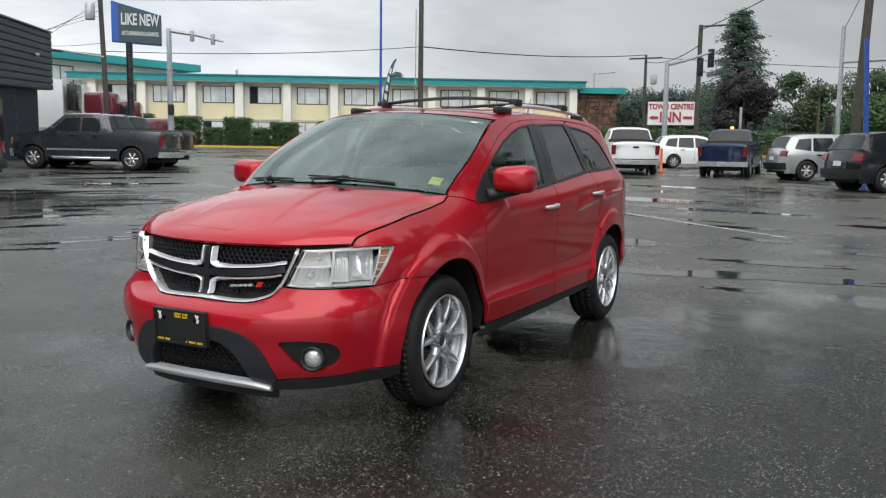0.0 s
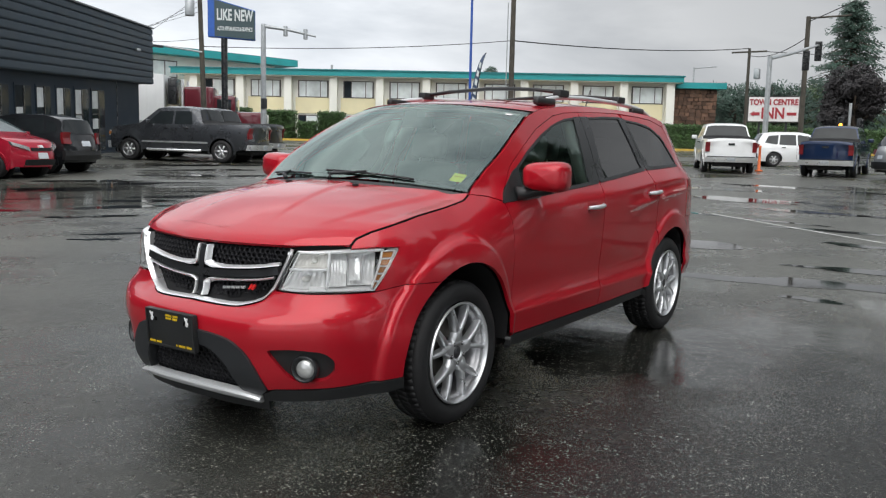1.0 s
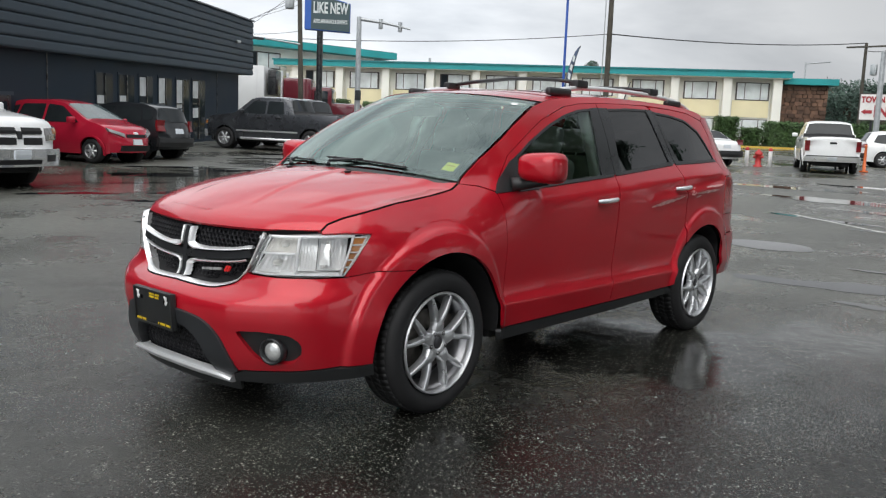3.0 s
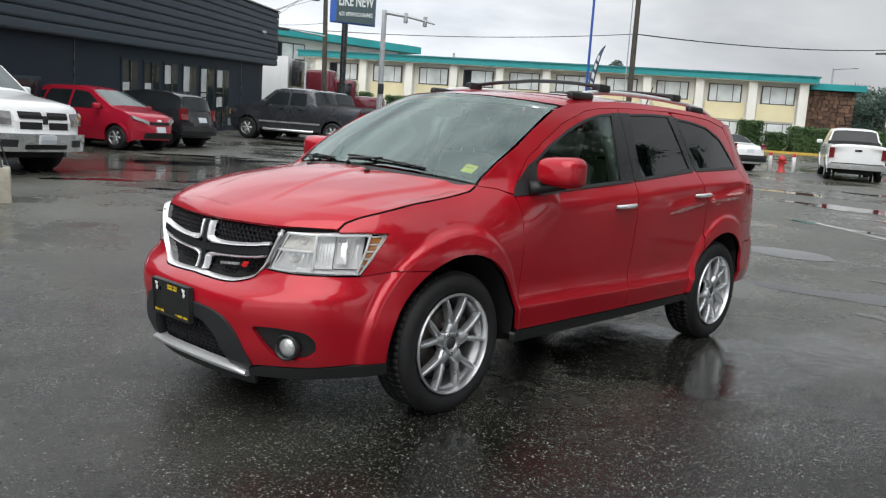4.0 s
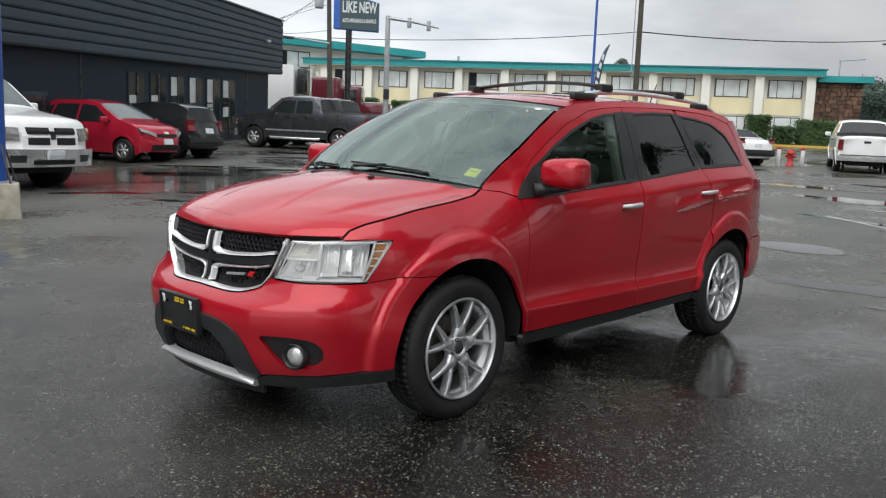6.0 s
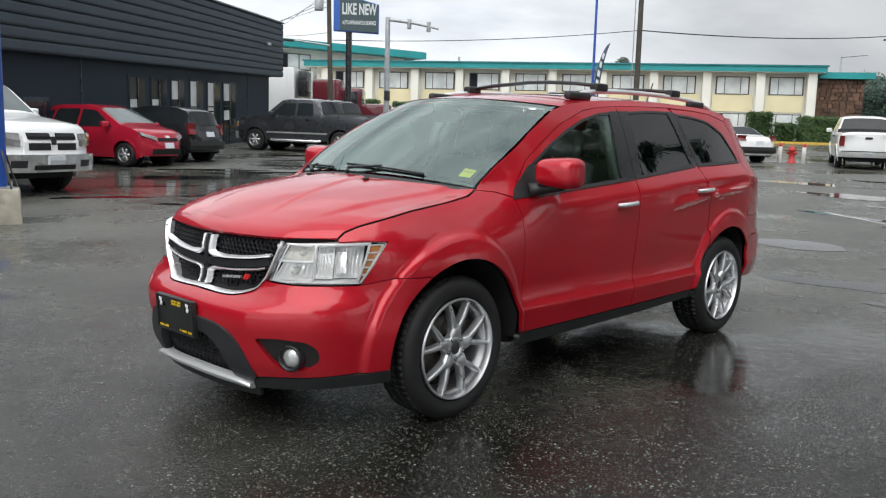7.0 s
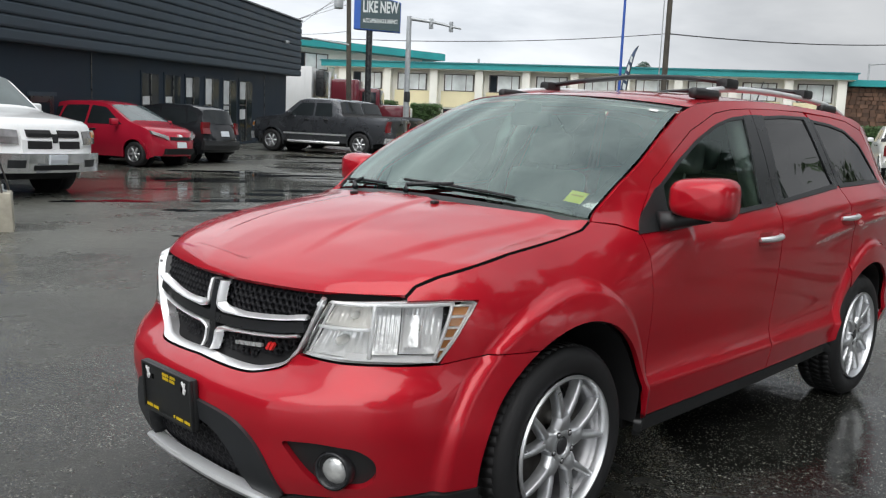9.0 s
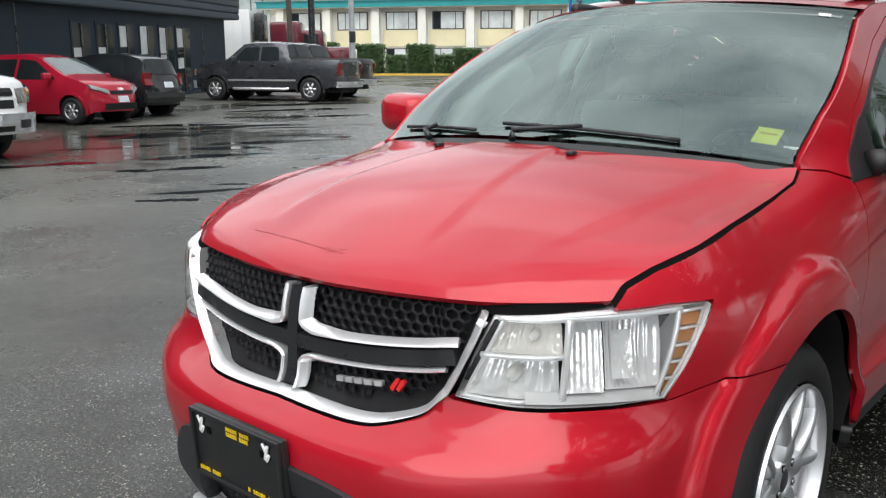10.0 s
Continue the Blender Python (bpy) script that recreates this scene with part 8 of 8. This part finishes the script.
def pickup(label, x, y, heading, colour, W=2.02, front=RAM_FRONT, rear=PICK_REAR, trim=(0.66, 0.72, M_CHROME), scale=1.0, flare_m=None):
    return vehicle("pickup_truck", label, "pickup truck", parked(x, y, heading) @ Matrix.Scale(scale, 4), 5.80, W, PICK, (1.02, 4.62), 0.40, colour, PICK_WIN, 1.30, front, rear, 0.50, (4, 8), 0.06, 0.30, (3.8, 5.75), trim, "parked pickup trucks", flare_m, 0.26, 0.06)


HATCH = [(0.08, 0.28), (0.02, 0.48), (0.10, 0.78), (0.30, 0.90), (0.95, 1.04), (1.75, 1.44), (2.20, 1.52), (3.20, 1.50), (3.62, 1.40), (3.86, 0.98), (3.95, 0.74), (3.97, 0.48), (3.90, 0.30)]
HATCH_WIN = [[(1.18, 0.98), (1.82, 1.38), (2.28, 1.42), (2.28, 0.97)], [(2.36, 0.97), (2.36, 1.42), (3.10, 1.40), (3.22, 1.02)], [(3.28, 1.04), (3.20, 1.38), (3.45, 1.32), (3.58, 1.10)]]
SUV = [(0.06, 0.34), (0.0, 0.60), (0.06, 0.92), (0.22, 1.04), (1.25, 1.14), (1.95, 1.66), (2.45, 1.76), (3.75, 1.74), (4.30, 1.66), (4.62, 1.18), (4.72, 0.96), (4.76, 0.60), (4.68, 0.36)]
SUV_WIN = [[(1.48, 1.10), (2.05, 1.58), (2.60, 1.64), (2.60, 1.10)], [(2.68, 1.10), (2.68, 1.64), (3.45, 1.62), (3.52, 1.12)], [(3.60, 1.12), (3.52, 1.61), (4.02, 1.56), (4.22, 1.20)]]
SEDAN = [(0.06, 0.30), (0.0, 0.52), (0.08, 0.76), (1.10, 0.94), (1.85, 1.36), (2.40, 1.45), (3.10, 1.42), (3.80, 1.08), (4.50, 1.02), (4.62, 0.90), (4.66, 0.50), (4.58, 0.32)]
SEDAN_WIN = [[(1.38, 0.96), (1.95, 1.32), (2.40, 1.36), (2.40, 0.96)], [(2.48, 0.96), (2.48, 1.36), (3.10, 1.32), (3.45, 1.02)]]
FIT_FRONT = (("headlight", 0.40, 0.76, 0.66, 0.75, 0.02, M_FARLAMP, 0.13), ("grille", -0.34, 0.34, 0.66, 0.74, 0.015, M_DARK), ("lower_grille", -0.50, 0.50, 0.32, 0.46, 0.015, M_DARK), ("number_plate", -0.16, 0.16, 0.48, 0.62, 0.02, PLATE), ("badge", -0.06, 0.06, 0.74, 0.80, 0.02, M_CHROME))
HATCH_REAR = (("tail_lamp", 0.56, 0.78, 0.78, 1.08, 0.015, M_REDLENS), ("number_plate", -0.17, 0.17, 0.72, 0.86, 0.02, PLATE), ("bumper", -0.78, 0.78, 0.36, 0.60, 0.04, M_BLACK))
SUV_REAR = (("tail_lamp", 0.58, 0.90, 0.92, 1.12, 0.02, M_REDLENS), ("number_plate", -0.17, 0.17, 0.76, 0.90, 0.02, PLATE), ("bumper", -0.88, 0.88, 0.40, 0.66, 0.05, M_BLACK))
SUV_FRONT = (("headlight", 0.50, 0.86, 0.76, 0.94, 0.02, M_CHROME), ("grille", -0.46, 0.46, 0.70, 0.94, 0.02, M_SATIN))


def small_car(name, label, category, x, y, heading, colour, top, win, L, W, wheels, r, belt, front, rear, glass_top, scale=1.0):
    return vehicle(name, label, category, parked(x, y, heading) @ Matrix.Scale(scale, 4), L, W, top, wheels, r, colour, win, belt, front, rear, 0.26, glass_top, 0.13, 0.42, None, None, nose=0.30)


pickup("white pickup truck with a chrome grille, parked nose-out", 2.86, 11.2, 289, P_WHITE, scale=1.0, front=RAM_WHITE, trim=None)
small_car("hatchback_car", "bright red hatchback parked nose-out before the shop", "car", 7.95, 16.55, 292, P_CHERRY, HATCH, HATCH_WIN, 3.97, 1.68, (0.78, 3.23), 0.30, 0.94, FIT_FRONT, HATCH_REAR, (4, 8))
small_car("hatchback_car", "dark grey hatchback parked tail-out before the shop", "car", 8.3, 21.4, 113, P_BLACK, HATCH, HATCH_WIN, 3.97, 1.68, (0.78, 3.23), 0.30, 0.94, FIT_FRONT, HATCH_REAR, (4, 8))
grey_truck = pickup("dark grey four-door pickup truck with chrome side steps", 15.45, 24.54, 114, P_GREY, scale=0.97)
for s in (-1, 1):
    tubed("side_step", [(1.75, s * 1.02, 0.42), (1.85, s * 1.06, 0.40), (3.75, s * 1.06, 0.40), (3.85, s * 1.02, 0.42)], 0.045, M_CHROME, grey_truck, 8)
pickup("black pickup truck parked beside the grey one", 17.75, 26.2, 114, P_BLACK, scale=0.97)
pickup("white pickup truck seen from its tailgate", 33.0, 8.1, 23, P_WHITE, rear=PICK_REAR, trim=None, scale=0.93)
small_car("suv_car", "white crossover waiting behind the pickups", "car", 38.9, 4.05, -62, P_WHITE, SUV, SUV_WIN, 4.76, 1.90, (0.95, 3.75), 0.36, 1.08, SUV_FRONT, SUV_REAR, (4, 8), 0.88)
pickup("dark blue pickup truck seen from its tailgate", 34.5, 3.2, 2, P_BLUE, trim=None, scale=0.93)
small_car("suv_car", "silver sport utility vehicle with dark rear glass", "car", 31.9, -2.5, -58, P_SILVER, SUV, SUV_WIN, 4.76, 1.90, (0.95, 3.75), 0.38, 1.08, SUV_FRONT, SUV_REAR, (4, 8), 0.95)
small_car("suv_car", "black sport utility vehicle with red tail lamps", "car", 26.9, -4.9, -50, P_BLACK, SUV, SUV_WIN, 4.76, 1.92, (0.95, 3.75), 0.38, 1.08, SUV_FRONT, SUV_REAR, (4, 8))
small_car("sedan_car", "white sedan seen past the red crossover's tail", "car", 30.2, 13.5, 60, P_WHITE, SEDAN, SEDAN_WIN, 4.66, 1.82, (0.9, 3.6), 0.32, 0.94, SUV_FRONT, SUV_REAR, (3, 6), 0.92)
small_car("suv_car", "grey sport utility vehicle waiting at the crossing", "car", 70.0, 7.8, 190, P_GREY, SUV, SUV_WIN, 4.76, 1.90, (0.95, 3.75), 0.37, 1.08, SUV_FRONT, SUV_REAR, (4, 8))
# ---- lorry on the road beyond the shop ----
semi = thing("semi_truck", "maroon lorry cab pulling a long white box trailer", "lorry", m=pose(28.9, 38.7, rise(28.9, 38.7), 0, 0, -47))
M_MAROON = paint("maroon_paint", (0.11, 0.014, 0.022), 0.1, 0.35)
M_TRAILER = mat("trailer_white", (0.74, 0.75, 0.75), 0.4, vary=0.06, scale=0.6)
# x runs forwards along the lorry from the trailer's front wall
trailer = boxed("trailer", (-7.2, 0, 2.55), (13.6, 2.5, 2.75), M_TRAILER, semi, 0.03, "white ribbed box trailer")
for k in range(27):
    boxed("rib", (-13.8 + k * 0.5, -1.262, 2.55), (0.05, 0.02, 2.6), M_TRAILER, trailer, 0.0)
boxed("lower_rail", (-7.2, -1.262, 1.22), (13.6, 0.03, 0.14), M_GALV, trailer, 0.0)
boxed("chassis", (-3.0, 0, 0.98), (11.0, 0.9, 0.22), M_DARK, semi, 0.02)
cooler = boxed("cooling_unit", (0.02, 0, 3.0), (0.5, 1.9, 1.5), M_SATIN, semi, 0.08, "black cooling unit")
cab = boxed("cab_sleeper", (1.55, 0, 2.05), (1.7, 2.35, 2.5), M_MAROON, semi, 0.18, "maroon sleeper cab")
boxed("cab_front", (2.95, 0, 1.85), (1.3, 2.2, 2.0), M_MAROON, cab, 0.22)
boxed("side_window", (2.95, -1.105, 2.25), (0.8, 0.03, 0.7), M_VGLASS, cab, 0.01)
boxed("windscreen", (3.6, 0, 2.3), (0.05, 1.9, 0.75), M_VGLASSPALE, cab, 0.01)
boxed("engine_hood", (4.4, 0, 1.35), (1.9, 1.9, 1.15), M_MAROON, cab, 0.22)
boxed("grille", (5.37, 0, 1.35), (0.05, 1.0, 0.9), M_CHROME, cab, 0.02)
boxed("bumper", (5.35, 0, 0.6), (0.25, 2.35, 0.4), M_CHROME, cab, 0.06)
for y in (-1.0, 1.0):
    tubed("exhaust_stack", [(0.62, y, 1.0), (0.62, y, 3.7)], 0.08, M_CHROME, cab, 10)
    boxed("fuel_tank", (1.9, y, 0.75), (1.5, 0.5, 0.6), M_CHROME, cab, 0.2)
for x in (-12.6, -11.3, -0.2, 1.1, 4.6):
    for s in (-1, 1):
        road_wheel(semi, x, s * 1.1, 0.5, s, 8)
